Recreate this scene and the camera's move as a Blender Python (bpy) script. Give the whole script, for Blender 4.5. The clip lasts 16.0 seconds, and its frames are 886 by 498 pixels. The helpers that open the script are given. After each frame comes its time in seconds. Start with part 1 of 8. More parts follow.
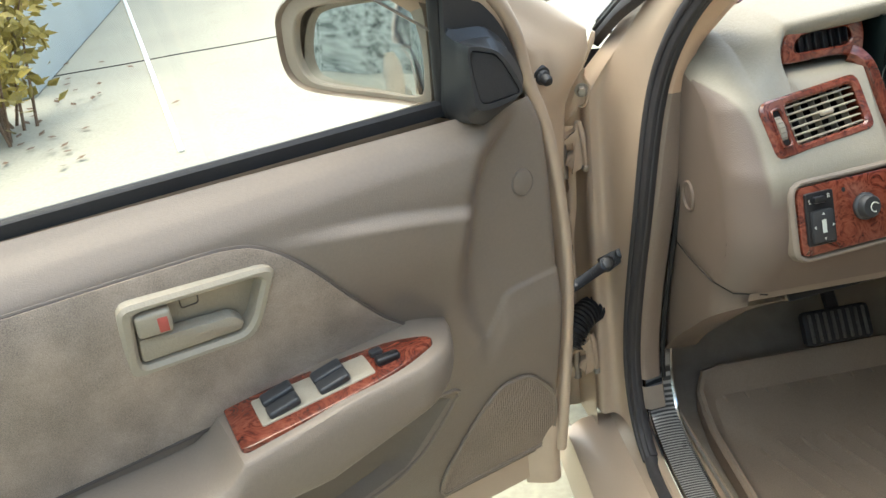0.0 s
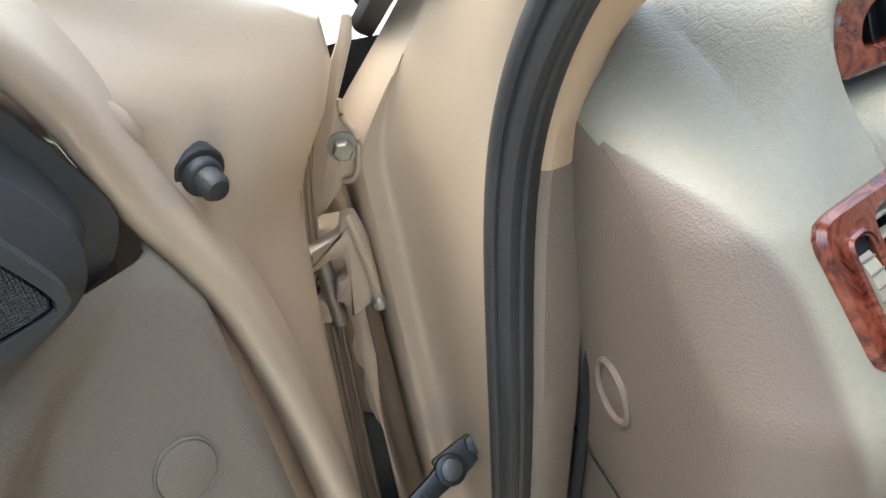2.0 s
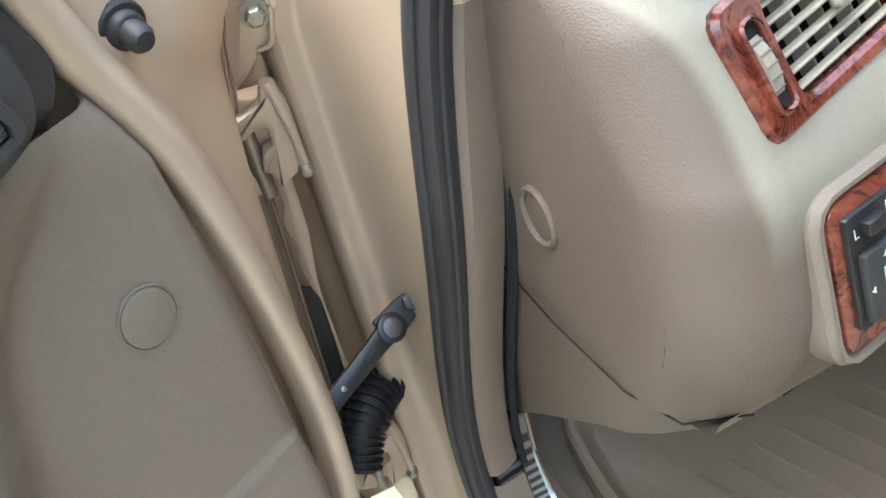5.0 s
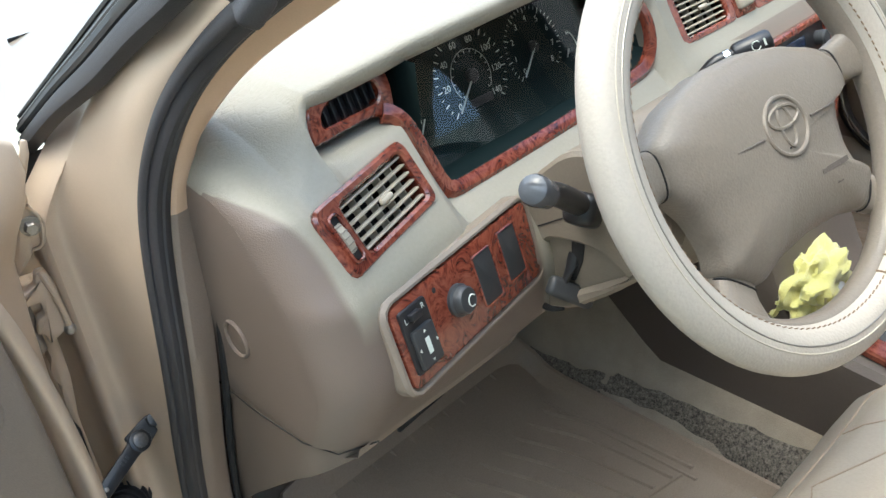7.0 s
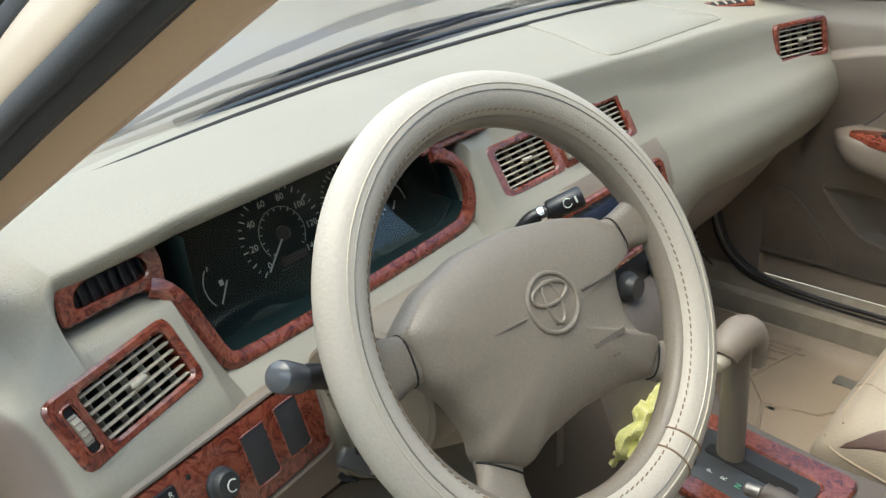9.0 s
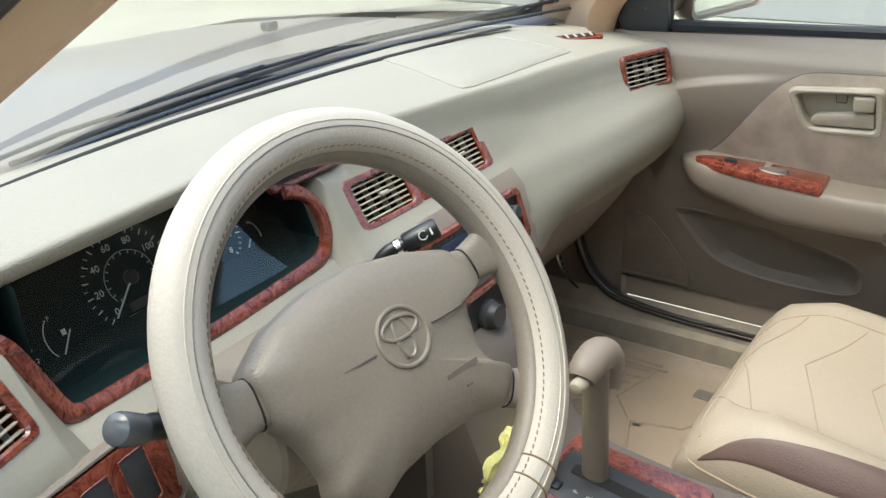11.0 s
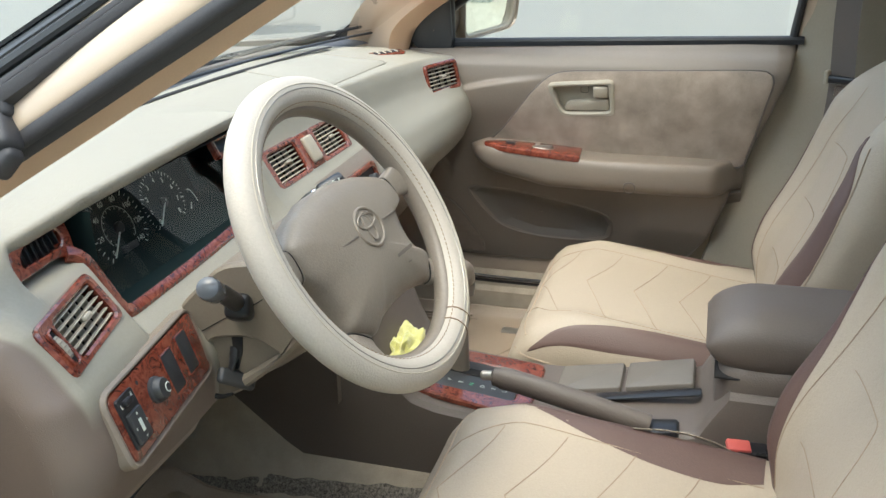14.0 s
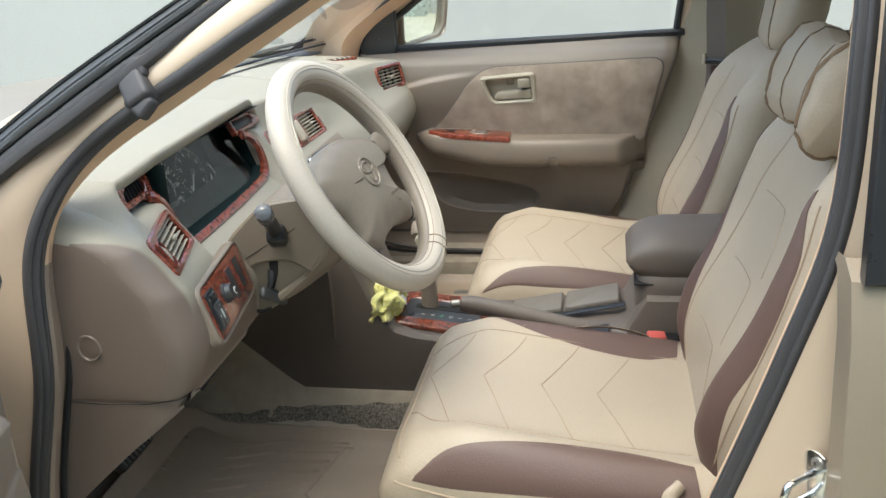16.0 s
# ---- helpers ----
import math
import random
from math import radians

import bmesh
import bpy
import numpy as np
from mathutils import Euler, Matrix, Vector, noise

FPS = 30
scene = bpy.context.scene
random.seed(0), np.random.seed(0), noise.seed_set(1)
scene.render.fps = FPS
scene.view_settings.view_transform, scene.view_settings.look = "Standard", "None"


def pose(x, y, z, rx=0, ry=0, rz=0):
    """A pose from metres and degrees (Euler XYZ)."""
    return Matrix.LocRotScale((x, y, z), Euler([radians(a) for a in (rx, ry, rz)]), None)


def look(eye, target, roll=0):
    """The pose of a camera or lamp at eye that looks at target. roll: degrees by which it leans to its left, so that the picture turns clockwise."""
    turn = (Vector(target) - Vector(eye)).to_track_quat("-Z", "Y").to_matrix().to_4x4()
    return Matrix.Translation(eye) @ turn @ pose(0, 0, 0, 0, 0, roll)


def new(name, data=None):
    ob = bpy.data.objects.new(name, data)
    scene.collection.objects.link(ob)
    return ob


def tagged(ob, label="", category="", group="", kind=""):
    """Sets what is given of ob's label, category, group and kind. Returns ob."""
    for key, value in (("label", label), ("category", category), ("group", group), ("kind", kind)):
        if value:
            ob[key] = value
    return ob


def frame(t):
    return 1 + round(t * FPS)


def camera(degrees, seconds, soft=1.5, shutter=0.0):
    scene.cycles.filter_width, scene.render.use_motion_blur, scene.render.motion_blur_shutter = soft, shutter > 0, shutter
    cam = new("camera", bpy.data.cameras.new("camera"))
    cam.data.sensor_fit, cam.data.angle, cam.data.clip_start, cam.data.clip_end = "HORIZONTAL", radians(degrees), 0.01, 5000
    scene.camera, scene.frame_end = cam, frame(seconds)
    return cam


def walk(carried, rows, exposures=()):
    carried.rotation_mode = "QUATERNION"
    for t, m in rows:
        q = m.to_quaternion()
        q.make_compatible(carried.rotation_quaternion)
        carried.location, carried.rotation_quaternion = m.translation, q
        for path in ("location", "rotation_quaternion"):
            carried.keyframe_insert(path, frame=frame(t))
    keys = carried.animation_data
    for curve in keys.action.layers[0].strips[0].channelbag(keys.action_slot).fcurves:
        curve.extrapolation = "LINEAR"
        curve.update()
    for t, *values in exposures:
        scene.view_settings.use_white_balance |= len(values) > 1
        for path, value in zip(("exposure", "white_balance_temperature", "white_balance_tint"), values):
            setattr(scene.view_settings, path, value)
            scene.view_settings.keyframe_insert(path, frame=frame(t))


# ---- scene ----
cam = camera(53.1, 16.0)
PATH = [
    (0, (-1.072, -0.804, 1.217), (-0.955, 0.972, 0.305), -8.1),
    (0.5, (-1.042, -0.571, 1.2), (-0.78, 1.181, 0.272), -8.9),
    (1, (-0.975, -0.381, 1.157), (-0.627, 1.33, 0.181), -9.9),
    (1.5, (-0.891, -0.236, 1.105), (-0.524, 1.426, 0.055), -9.9),
    (2, (-0.852, -0.182, 1.076), (-0.49, 1.446, -0.029), -11.2),
    (2.5, (-0.841, -0.174, 1.071), (-0.49, 1.424, -0.08), -12.5),
    (3, (-0.84, -0.176, 1.06), (-0.488, 1.386, -0.138), -13.1),
    (3.5, (-0.841, -0.18, 1.051), (-0.479, 1.344, -0.193), -13.3),
    (3.7, (-0.842, -0.182, 1.044), (-0.482, 1.327, -0.218), -13.5),
    (5.8, (-1.006, -0.32, 1.109), (-0.241, 1.035, -0.147), -10.1),
    (6, (-1.052, -0.372, 1.145), (-0.164, 0.961, -0.053), -8.7),
    (6.5, (-1.058, -0.413, 1.197), (0.035, 0.827, 0.072), -6.3),
    (7, (-0.989, -0.458, 1.21), (0.15, 0.797, 0.148), -5.9),
    (7.5, (-0.91, -0.504, 1.233), (0.236, 0.791, 0.228), -5.8),
    (8, (-0.877, -0.527, 1.243), (0.288, 0.786, 0.286), -5.8),
    (8.5, (-0.859, -0.534, 1.252), (0.356, 0.76, 0.332), -5.2),
    (9, (-0.839, -0.547, 1.251), (0.438, 0.71, 0.364), -4.6),
    (9.5, (-0.824, -0.56, 1.251), (0.513, 0.647, 0.381), -4.1),
    (10, (-0.815, -0.567, 1.249), (0.581, 0.583, 0.397), -4.0),
    (10.2, (-0.814, -0.572, 1.253), (0.608, 0.548, 0.403), -3.7),
    (12.3, (-0.879, -0.551, 1.248), (0.658, 0.431, 0.429), -3.5),
    (12.5, (-0.918, -0.545, 1.245), (0.662, 0.37, 0.429), -3.2),
    (13, (-1.008, -0.526, 1.246), (0.667, 0.214, 0.442), -2.4),
    (13.5, (-1.102, -0.527, 1.243), (0.624, 0.108, 0.457), -1.8),
    (14, (-1.259, -0.546, 1.259), (0.51, 0.001, 0.502), -1.7),
    (14.5, (-1.371, -0.547, 1.282), (0.423, -0.066, 0.54), -2.4),
    (15, (-1.449, -0.541, 1.271), (0.36, -0.102, 0.538), -3.1),
    (15.5, (-1.549, -0.537, 1.25), (0.27, -0.13, 0.524), -3.6),
    (16, (-1.639, -0.539, 1.252), (0.198, -0.172, 0.551), -3.5),
]
walk(cam, [(t, look(eye, target, roll)) for t, eye, target, roll in PATH], [(0, 1.08, 6700, -2), (1.5, 1.28, 6300, -2), (3.5, 1.45, 6000, -1), (6, 1.66, 6100, -2), (6.5, 1.25, 6000, -2), (7, 1.13, 6000, -2), (8, 0.60, 6300, -4), (9, 0.62, 6250, -4), (10, 0.73, 6200, -3), (13, 0.88, 6200, -3), (16, 0.82, 6300, -2)])
from mathutils.bvhtree import BVHTree

# ---- light ----
world = bpy.data.worlds.new("sky")
scene.world = world
world.use_nodes = True
_nt = world.node_tree
_sky = _nt.nodes.new("ShaderNodeTexSky")
_sky.sky_type = "NISHITA"
_sky.sun_disc = False
_sky.sun_elevation, _sky.sun_rotation = radians(73), radians(299)
_sky.air_density, _sky.dust_density, _sky.ozone_density = 1.0, 4.0, 1.0
_nt.links.new(_sky.outputs[0], _nt.nodes["Background"].inputs[0])
_nt.nodes["Background"].inputs[1].default_value = 0.31
sun = new("sun", bpy.data.lights.new("sun", "SUN"))
sun.data.energy, sun.data.angle, sun.data.color = 1.3, radians(110), (1.0, 0.97, 0.93)
sun.matrix_world = look((-1.6, 0.9, 6.0), (0, 0, 0))

# ---- materials ----


def surface(name, rgb, rough=0.5, metal=0.0, vary=0.08, scale=6.0, bump=0.1, grain=400.0, coat=0.0, sheen=0.0, dirt=0.0, spec=0.5):
    """A painted, moulded or woven surface with broad and fine variation, grain relief and wear."""
    m = bpy.data.materials.new(name)
    m.use_nodes = True
    n, lk = m.node_tree.nodes, m.node_tree.links
    b = n["Principled BSDF"]
    b.inputs["Metallic"].default_value = metal
    b.inputs["Coat Weight"].default_value = coat
    b.inputs["Sheen Weight"].default_value = sheen
    b.inputs["Specular IOR Level"].default_value = spec
    tc = n.new("ShaderNodeTexCoord")
    big, small = n.new("ShaderNodeTexNoise"), n.new("ShaderNodeTexNoise")
    big.inputs["Scale"].default_value, big.inputs["Detail"].default_value = scale, 5
    small.inputs["Scale"].default_value, small.inputs["Detail"].default_value = grain, 2
    for q in (big, small):
        lk.new(tc.outputs["Object"], q.inputs["Vector"])
    add = n.new("ShaderNodeMath")
    add.operation = "ADD"
    lk.new(big.outputs["Fac"], add.inputs[0])
    lk.new(small.outputs["Fac"], add.inputs[1])
    ramp = n.new("ShaderNodeValToRGB")
    ramp.color_ramp.elements[0].position, ramp.color_ramp.elements[1].position = 0.6, 1.4
    ramp.color_ramp.elements[0].position = 0.3
    ramp.color_ramp.elements[1].position = 0.7
    half = n.new("ShaderNodeMath")
    half.operation = "MULTIPLY"
    half.inputs[1].default_value = 0.5
    lk.new(add.outputs[0], half.inputs[0])
    lk.new(half.outputs[0], ramp.inputs[0])
    lo, hi = [c * (1 - vary) for c in rgb], [min(1, c * (1 + vary)) for c in rgb]
    ramp.color_ramp.elements[0].color = (*lo, 1)
    ramp.color_ramp.elements[1].color = (*hi, 1)
    out = ramp.outputs[0]
    if dirt:
        sp = n.new("ShaderNodeTexNoise")
        sp.inputs["Scale"].default_value, sp.inputs["Detail"].default_value, sp.inputs["Roughness"].default_value = scale * 4, 8, 0.7
        lk.new(tc.outputs["Object"], sp.inputs["Vector"])
        rm = n.new("ShaderNodeValToRGB")
        rm.color_ramp.elements[0].position, rm.color_ramp.elements[1].position = 0.55, 0.72
        lk.new(sp.outputs["Fac"], rm.inputs[0])
        mu = n.new("ShaderNodeMath")
        mu.operation = "MULTIPLY"
        mu.inputs[1].default_value = dirt
        lk.new(rm.outputs[0], mu.inputs[0])
        mx = n.new("ShaderNodeMix")
        mx.data_type = "RGBA"
        lk.new(mu.outputs[0], mx.inputs[0])
        lk.new(out, mx.inputs[6])
        mx.inputs[7].default_value = (rgb[0] * 0.55, rgb[1] * 0.5, rgb[2] * 0.42, 1)
        out = mx.outputs[2]
    lk.new(out, b.inputs["Base Color"])
    rr = n.new("ShaderNodeMapRange")
    rr.inputs[3].default_value, rr.inputs[4].default_value = max(0.02, rough - 0.08), min(1, rough + 0.08)
    lk.new(big.outputs["Fac"], rr.inputs[0])
    lk.new(rr.outputs[0], b.inputs["Roughness"])
    if bump:
        bp = n.new("ShaderNodeBump")
        bp.inputs["Strength"].default_value, bp.inputs["Distance"].default_value = bump, 0.001
        lk.new(small.outputs["Fac"], bp.inputs["Height"])
        lk.new(bp.outputs[0], b.inputs["Normal"])
    return m


def leather(name, rgb, rough=0.5, scale=260.0, vary=0.06, creases=0.35, folds=0.0):
    """Grained hide or vinyl: cells, long creases and a soft stain."""
    m = surface(name, rgb, rough, vary=vary, scale=5, bump=0.0, grain=300)
    n, lk = m.node_tree.nodes, m.node_tree.links
    tc = n.new("ShaderNodeTexCoord")
    vo = n.new("ShaderNodeTexVoronoi")
    vo.inputs["Scale"].default_value = scale
    ns = n.new("ShaderNodeTexNoise")
    ns.inputs["Scale"].default_value, ns.inputs["Detail"].default_value, ns.inputs["Distortion"].default_value = 28, 4, 1.6
    lk.new(tc.outputs["Object"], vo.inputs["Vector"])
    lk.new(tc.outputs["Object"], ns.inputs["Vector"])
    mu = n.new("ShaderNodeMath")
    mu.operation = "MULTIPLY_ADD"
    mu.inputs[1].default_value = creases * 4
    lk.new(ns.outputs["Fac"], mu.inputs[0])
    lk.new(vo.outputs["Distance"], mu.inputs[2])
    bp = n.new("ShaderNodeBump")
    bp.inputs["Strength"].default_value, bp.inputs["Distance"].default_value = 0.24, 0.0010
    top = mu.outputs[0]
    if folds:
        # long fine folds in patches
        mp = n.new("ShaderNodeMapping")
        mp.inputs["Rotation"].default_value = (0.5, 0.3, 0.7)
        mp.inputs["Scale"].default_value = (60, 190, 120)
        wob = n.new("ShaderNodeTexNoise")
        wob.inputs["Scale"].default_value, wob.inputs["Detail"].default_value = 30, 3
        av = n.new("ShaderNodeVectorMath")
        av.operation = "MULTIPLY_ADD"
        av.inputs[1].default_value = (0.02, 0.02, 0.02)
        lk.new(tc.outputs["Object"], wob.inputs["Vector"])
        lk.new(wob.outputs["Color"], av.inputs[0])
        lk.new(tc.outputs["Object"], av.inputs[2])
        lk.new(av.outputs[0], mp.inputs["Vector"])
        ve = n.new("ShaderNodeTexVoronoi")
        ve.feature = "DISTANCE_TO_EDGE"
        ve.inputs["Scale"].default_value = 1.0
        lk.new(mp.outputs[0], ve.inputs["Vector"])
        mr = n.new("ShaderNodeMapRange")
        mr.inputs[2].default_value, mr.inputs[3].default_value, mr.inputs[4].default_value = 0.10, -folds, 0.0
        lk.new(ve.outputs["Distance"], mr.inputs[0])
        pt = n.new("ShaderNodeTexNoise")
        pt.inputs["Scale"].default_value = 9
        lk.new(tc.outputs["Object"], pt.inputs["Vector"])
        pr = n.new("ShaderNodeMapRange")
        pr.inputs[1].default_value, pr.inputs[2].default_value = 0.40, 0.62
        lk.new(pt.outputs["Fac"], pr.inputs[0])
        ml = n.new("ShaderNodeMath")
        ml.operation = "MULTIPLY_ADD"
        lk.new(mr.outputs[0], ml.inputs[0])
        lk.new(pr.outputs[0], ml.inputs[1])
        lk.new(top, ml.inputs[2])
        top = ml.outputs[0]
    lk.new(top, bp.inputs["Height"])
    lk.new(bp.outputs[0], n["Principled BSDF"].inputs["Normal"])
    return m


def burl():
    """Red-brown burl veneer under gloss lacquer."""
    m = bpy.data.materials.new("burl_wood")
    m.use_nodes = True
    n, lk = m.node_tree.nodes, m.node_tree.links
    b = n["Principled BSDF"]
    tc = n.new("ShaderNodeTexCoord")
    a = n.new("ShaderNodeTexNoise")
    a.inputs["Scale"].default_value, a.inputs["Detail"].default_value, a.inputs["Distortion"].default_value = 30, 8, 2.4
    v = n.new("ShaderNodeTexVoronoi")
    v.inputs["Scale"].default_value = 130
    lk.new(tc.outputs["Object"], a.inputs["Vector"])
    lk.new(a.outputs["Color"], v.inputs["Vector"])
    v.inputs["Scale"].default_value = 7
    r = n.new("ShaderNodeValToRGB")
    e = r.color_ramp.elements
    e[0].position, e[0].color = 0.08, (0.014, 0.004, 0.003, 1)
    e[1].position, e[1].color = 0.9, (0.235, 0.064, 0.036, 1)
    for p, c in ((0.25, (0.040, 0.008, 0.005, 1)), (0.45, (0.105, 0.020, 0.012, 1)), (0.62, (0.165, 0.035, 0.019, 1))):
        q = e.new(p)
        q.color = c
    mx = n.new("ShaderNodeMath")
    mx.operation = "MULTIPLY_ADD"
    mx.inputs[1].default_value = 0.75
    lk.new(v.outputs["Distance"], mx.inputs[0])
    big = n.new("ShaderNodeTexNoise")
    big.inputs["Scale"].default_value, big.inputs["Detail"].default_value = 48, 7
    lk.new(tc.outputs["Object"], big.inputs["Vector"])
    sc = n.new("ShaderNodeMath")
    sc.operation = "MULTIPLY"
    sc.inputs[1].default_value = 0.45
    lk.new(big.outputs["Fac"], sc.inputs[0])
    lk.new(sc.outputs[0], mx.inputs[2])
    lk.new(mx.outputs[0], r.inputs[0])
    lk.new(r.outputs[0], b.inputs["Base Color"])
    b.inputs["Roughness"].default_value = 0.24
    b.inputs["Coat Weight"].default_value = 0.8
    b.inputs["Coat Roughness"].default_value = 0.12
    return m


def glassy(name, tint=(1, 1, 1), rough=0.02, clear=0.95, gloss=0.85, base=0.05):
    """A thin pane: clear but for the gloss that grows towards grazing."""
    m = bpy.data.materials.new(name)
    m.use_nodes = True
    n, lk = m.node_tree.nodes, m.node_tree.links
    n.remove(n["Principled BSDF"])
    t, g, mix, lw = n.new("ShaderNodeBsdfTransparent"), n.new("ShaderNodeBsdfGlossy"), n.new("ShaderNodeMixShader"), n.new("ShaderNodeLayerWeight")
    pw, ma = n.new("ShaderNodeMath"), n.new("ShaderNodeMath")
    lw.inputs[0].default_value = 0.5
    pw.operation, ma.operation = "POWER", "MULTIPLY_ADD"
    pw.inputs[1].default_value = 4.0
    ma.inputs[1].default_value, ma.inputs[2].default_value = gloss, base
    t.inputs[0].default_value = (*[c * clear for c in tint], 1)
    g.inputs["Roughness"].default_value = rough
    lk.new(lw.outputs["Facing"], pw.inputs[0])
    lk.new(pw.outputs[0], ma.inputs[0])
    lk.new(ma.outputs[0], mix.inputs[0])
    lk.new(t.outputs[0], mix.inputs[1])
    lk.new(g.outputs[0], mix.inputs[2])
    lk.new(mix.outputs[0], n["Material Output"].inputs[0])
    return m


PAINT = surface("beige_car_paint", (0.545, 0.432, 0.322), 0.36, metal=0.15, vary=0.05, scale=3, bump=0.03, grain=900, coat=0.15, dirt=0.12)
PAINT_OUT = surface("beige_metallic_paint", (0.270, 0.220, 0.165), 0.34, metal=0.3, vary=0.03, scale=2, bump=0.0, coat=0.35)
TAUPE = leather("taupe_vinyl", (0.220, 0.180, 0.144), 0.44, scale=800, creases=0.08)
# TAUPE darkened for the dash end, which the scene's light leaves too bright
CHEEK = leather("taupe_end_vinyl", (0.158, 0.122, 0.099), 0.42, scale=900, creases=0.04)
DASHTOP = leather("grey_beige_dash_vinyl", (0.292, 0.268, 0.214), 0.52, scale=700, creases=0.25, folds=1.7)
SHADEBLEND = leather("shade_blend_dash_vinyl", (0.292, 0.268, 0.214), 0.44, scale=850, creases=0.05, folds=0.12)
# soft fade from grey-beige to taupe puts the rolled edge's shading into colour
_n, _l = SHADEBLEND.node_tree.nodes, SHADEBLEND.node_tree.links
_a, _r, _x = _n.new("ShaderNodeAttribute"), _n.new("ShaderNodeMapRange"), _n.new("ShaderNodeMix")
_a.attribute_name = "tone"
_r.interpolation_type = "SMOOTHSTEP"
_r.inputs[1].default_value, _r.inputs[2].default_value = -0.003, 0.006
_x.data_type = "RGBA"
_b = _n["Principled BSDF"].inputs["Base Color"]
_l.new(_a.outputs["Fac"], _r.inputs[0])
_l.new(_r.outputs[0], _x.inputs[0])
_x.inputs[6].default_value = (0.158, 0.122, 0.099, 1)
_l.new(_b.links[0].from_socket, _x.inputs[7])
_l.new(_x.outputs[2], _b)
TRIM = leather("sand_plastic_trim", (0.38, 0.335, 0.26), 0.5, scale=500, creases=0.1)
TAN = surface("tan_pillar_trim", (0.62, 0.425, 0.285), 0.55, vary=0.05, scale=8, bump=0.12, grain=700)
PILLARTRIM = leather("warm_taupe_pillar_plastic", (0.235, 0.180, 0.141), 0.46, scale=700, creases=0.12)
POCKETTAUPE = leather("dark_taupe_pocket_vinyl", (0.165, 0.138, 0.112), 0.6, scale=600, creases=0.1)
LID = leather("grey_taupe_lid_plastic", (0.150, 0.132, 0.113), 0.48, scale=600, creases=0.08)
BROWN = leather("dark_brown_plastic", (0.12, 0.098, 0.083), 0.55, scale=420, creases=0.1)
WHEELGREY = leather("taupe_wheel_plastic", (0.21, 0.178, 0.144), 0.4, scale=480, creases=0.08, vary=0.09)
FABRIC = surface("brushed_taupe_fabric", (0.325, 0.262, 0.207), 0.9, vary=0.5, scale=20, bump=0.5, grain=1100, sheen=0.2)
CARPET = surface("beige_carpet", (0.37, 0.315, 0.243), 0.95, vary=0.2, scale=30, bump=0.8, grain=900, sheen=0.2)
SPECKLE = surface("grey_speckled_carpet", (0.14, 0.122, 0.10), 0.95, vary=1.4, scale=190, bump=1.0, grain=420)
MAT = surface("brown_rubber_mat", (0.32, 0.25, 0.185), 0.5, vary=0.16, scale=9, bump=0.15, grain=500, dirt=0.25)
RUBBER = surface("black_rubber", (0.022, 0.022, 0.024), 0.5, vary=0.3, scale=20, bump=0.2, grain=700)
SEAL = surface("dark_grey_seal", (0.042, 0.04, 0.043), 0.55, vary=0.25, scale=12, bump=0.25, grain=900)
RIB = surface("worn_grey_rubber", (0.13, 0.125, 0.115), 0.6, vary=0.3, scale=30, bump=0.2)
BLACK = surface("black_plastic", (0.018, 0.018, 0.02), 0.30, vary=0.2, scale=20, bump=0.1, grain=600)
POLISHED = surface("polished_charcoal", (0.09, 0.095, 0.105), 0.14, vary=0.1, scale=20, bump=0.02, grain=600)
DARKGREY = surface("charcoal_plastic", (0.038, 0.0395, 0.042), 0.42, vary=0.15, scale=20, bump=0.1, grain=600)
# dark colour of the inner wing, painted for the shade in the hinge gap
WINGSHADE = surface("brown_black_gap_shade", (0.05, 0.042, 0.036), 0.7, vary=0.3, scale=14, bump=0.5, grain=200)
EDGEBROWN = surface("brown_edge_paint", (0.26, 0.20, 0.145), 0.4, vary=0.1, scale=10, bump=0.05, dirt=0.3)
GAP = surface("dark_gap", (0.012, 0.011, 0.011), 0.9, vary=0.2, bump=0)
CREAM = leather("cream_seat_leather", (0.400, 0.332, 0.252), 0.5, scale=420, creases=0.35, folds=0.5)
CHOC = leather("chocolate_leather", (0.115, 0.07, 0.058), 0.5, scale=420, creases=0.3)
COVER = leather("cream_wheel_cover", (0.45, 0.405, 0.345), 0.48, scale=380, creases=0.15, folds=0.3)
THREAD = surface("pale_thread", (0.52, 0.47, 0.38), 0.8, vary=0.1, bump=0)
DARKTHREAD = surface("brown_thread", (0.22, 0.15, 0.095), 0.8, vary=0.1, bump=0)
PIPING = surface("cream_piping", (0.40, 0.31, 0.22), 0.6, vary=0.1, bump=0)
CHROME = surface("chrome", (0.78, 0.78, 0.78), 0.12, metal=1, vary=0.05, bump=0)
WORNSTEEL = surface("dark_worn_steel", (0.13, 0.125, 0.12), 0.45, metal=0.7, vary=0.3, scale=60, bump=0.2)
STEEL = surface("grey_steel", (0.35, 0.33, 0.30), 0.42, metal=0.8, vary=0.2, scale=40, bump=0.1)
WOOD = burl()
DIAL = surface("dark_dial_face", (0.012, 0.022, 0.022), 0.85, vary=0.03, bump=0, spec=0.08)
WHITE = surface("pale_print", (0.62, 0.66, 0.60), 0.6, vary=0.02, bump=0)
GREEN = surface("green_print", (0.10, 0.45, 0.22), 0.6, vary=0.02, bump=0)
RED = surface("red_plastic", (0.50, 0.10, 0.085), 0.4, vary=0.05, bump=0)
YELLOW = surface("yellow_green_towel", (0.64, 0.61, 0.22), 0.95, vary=0.25, scale=60, bump=1.0, grain=800, sheen=0.5)
PAPER = surface("white_paper", (0.75, 0.78, 0.8), 0.7, vary=0.05, bump=0)
CONCRETE = surface("pale_concrete", (0.350, 0.340, 0.266), 0.85, vary=0.18, scale=1.3, bump=0.5, grain=60, dirt=0.3)
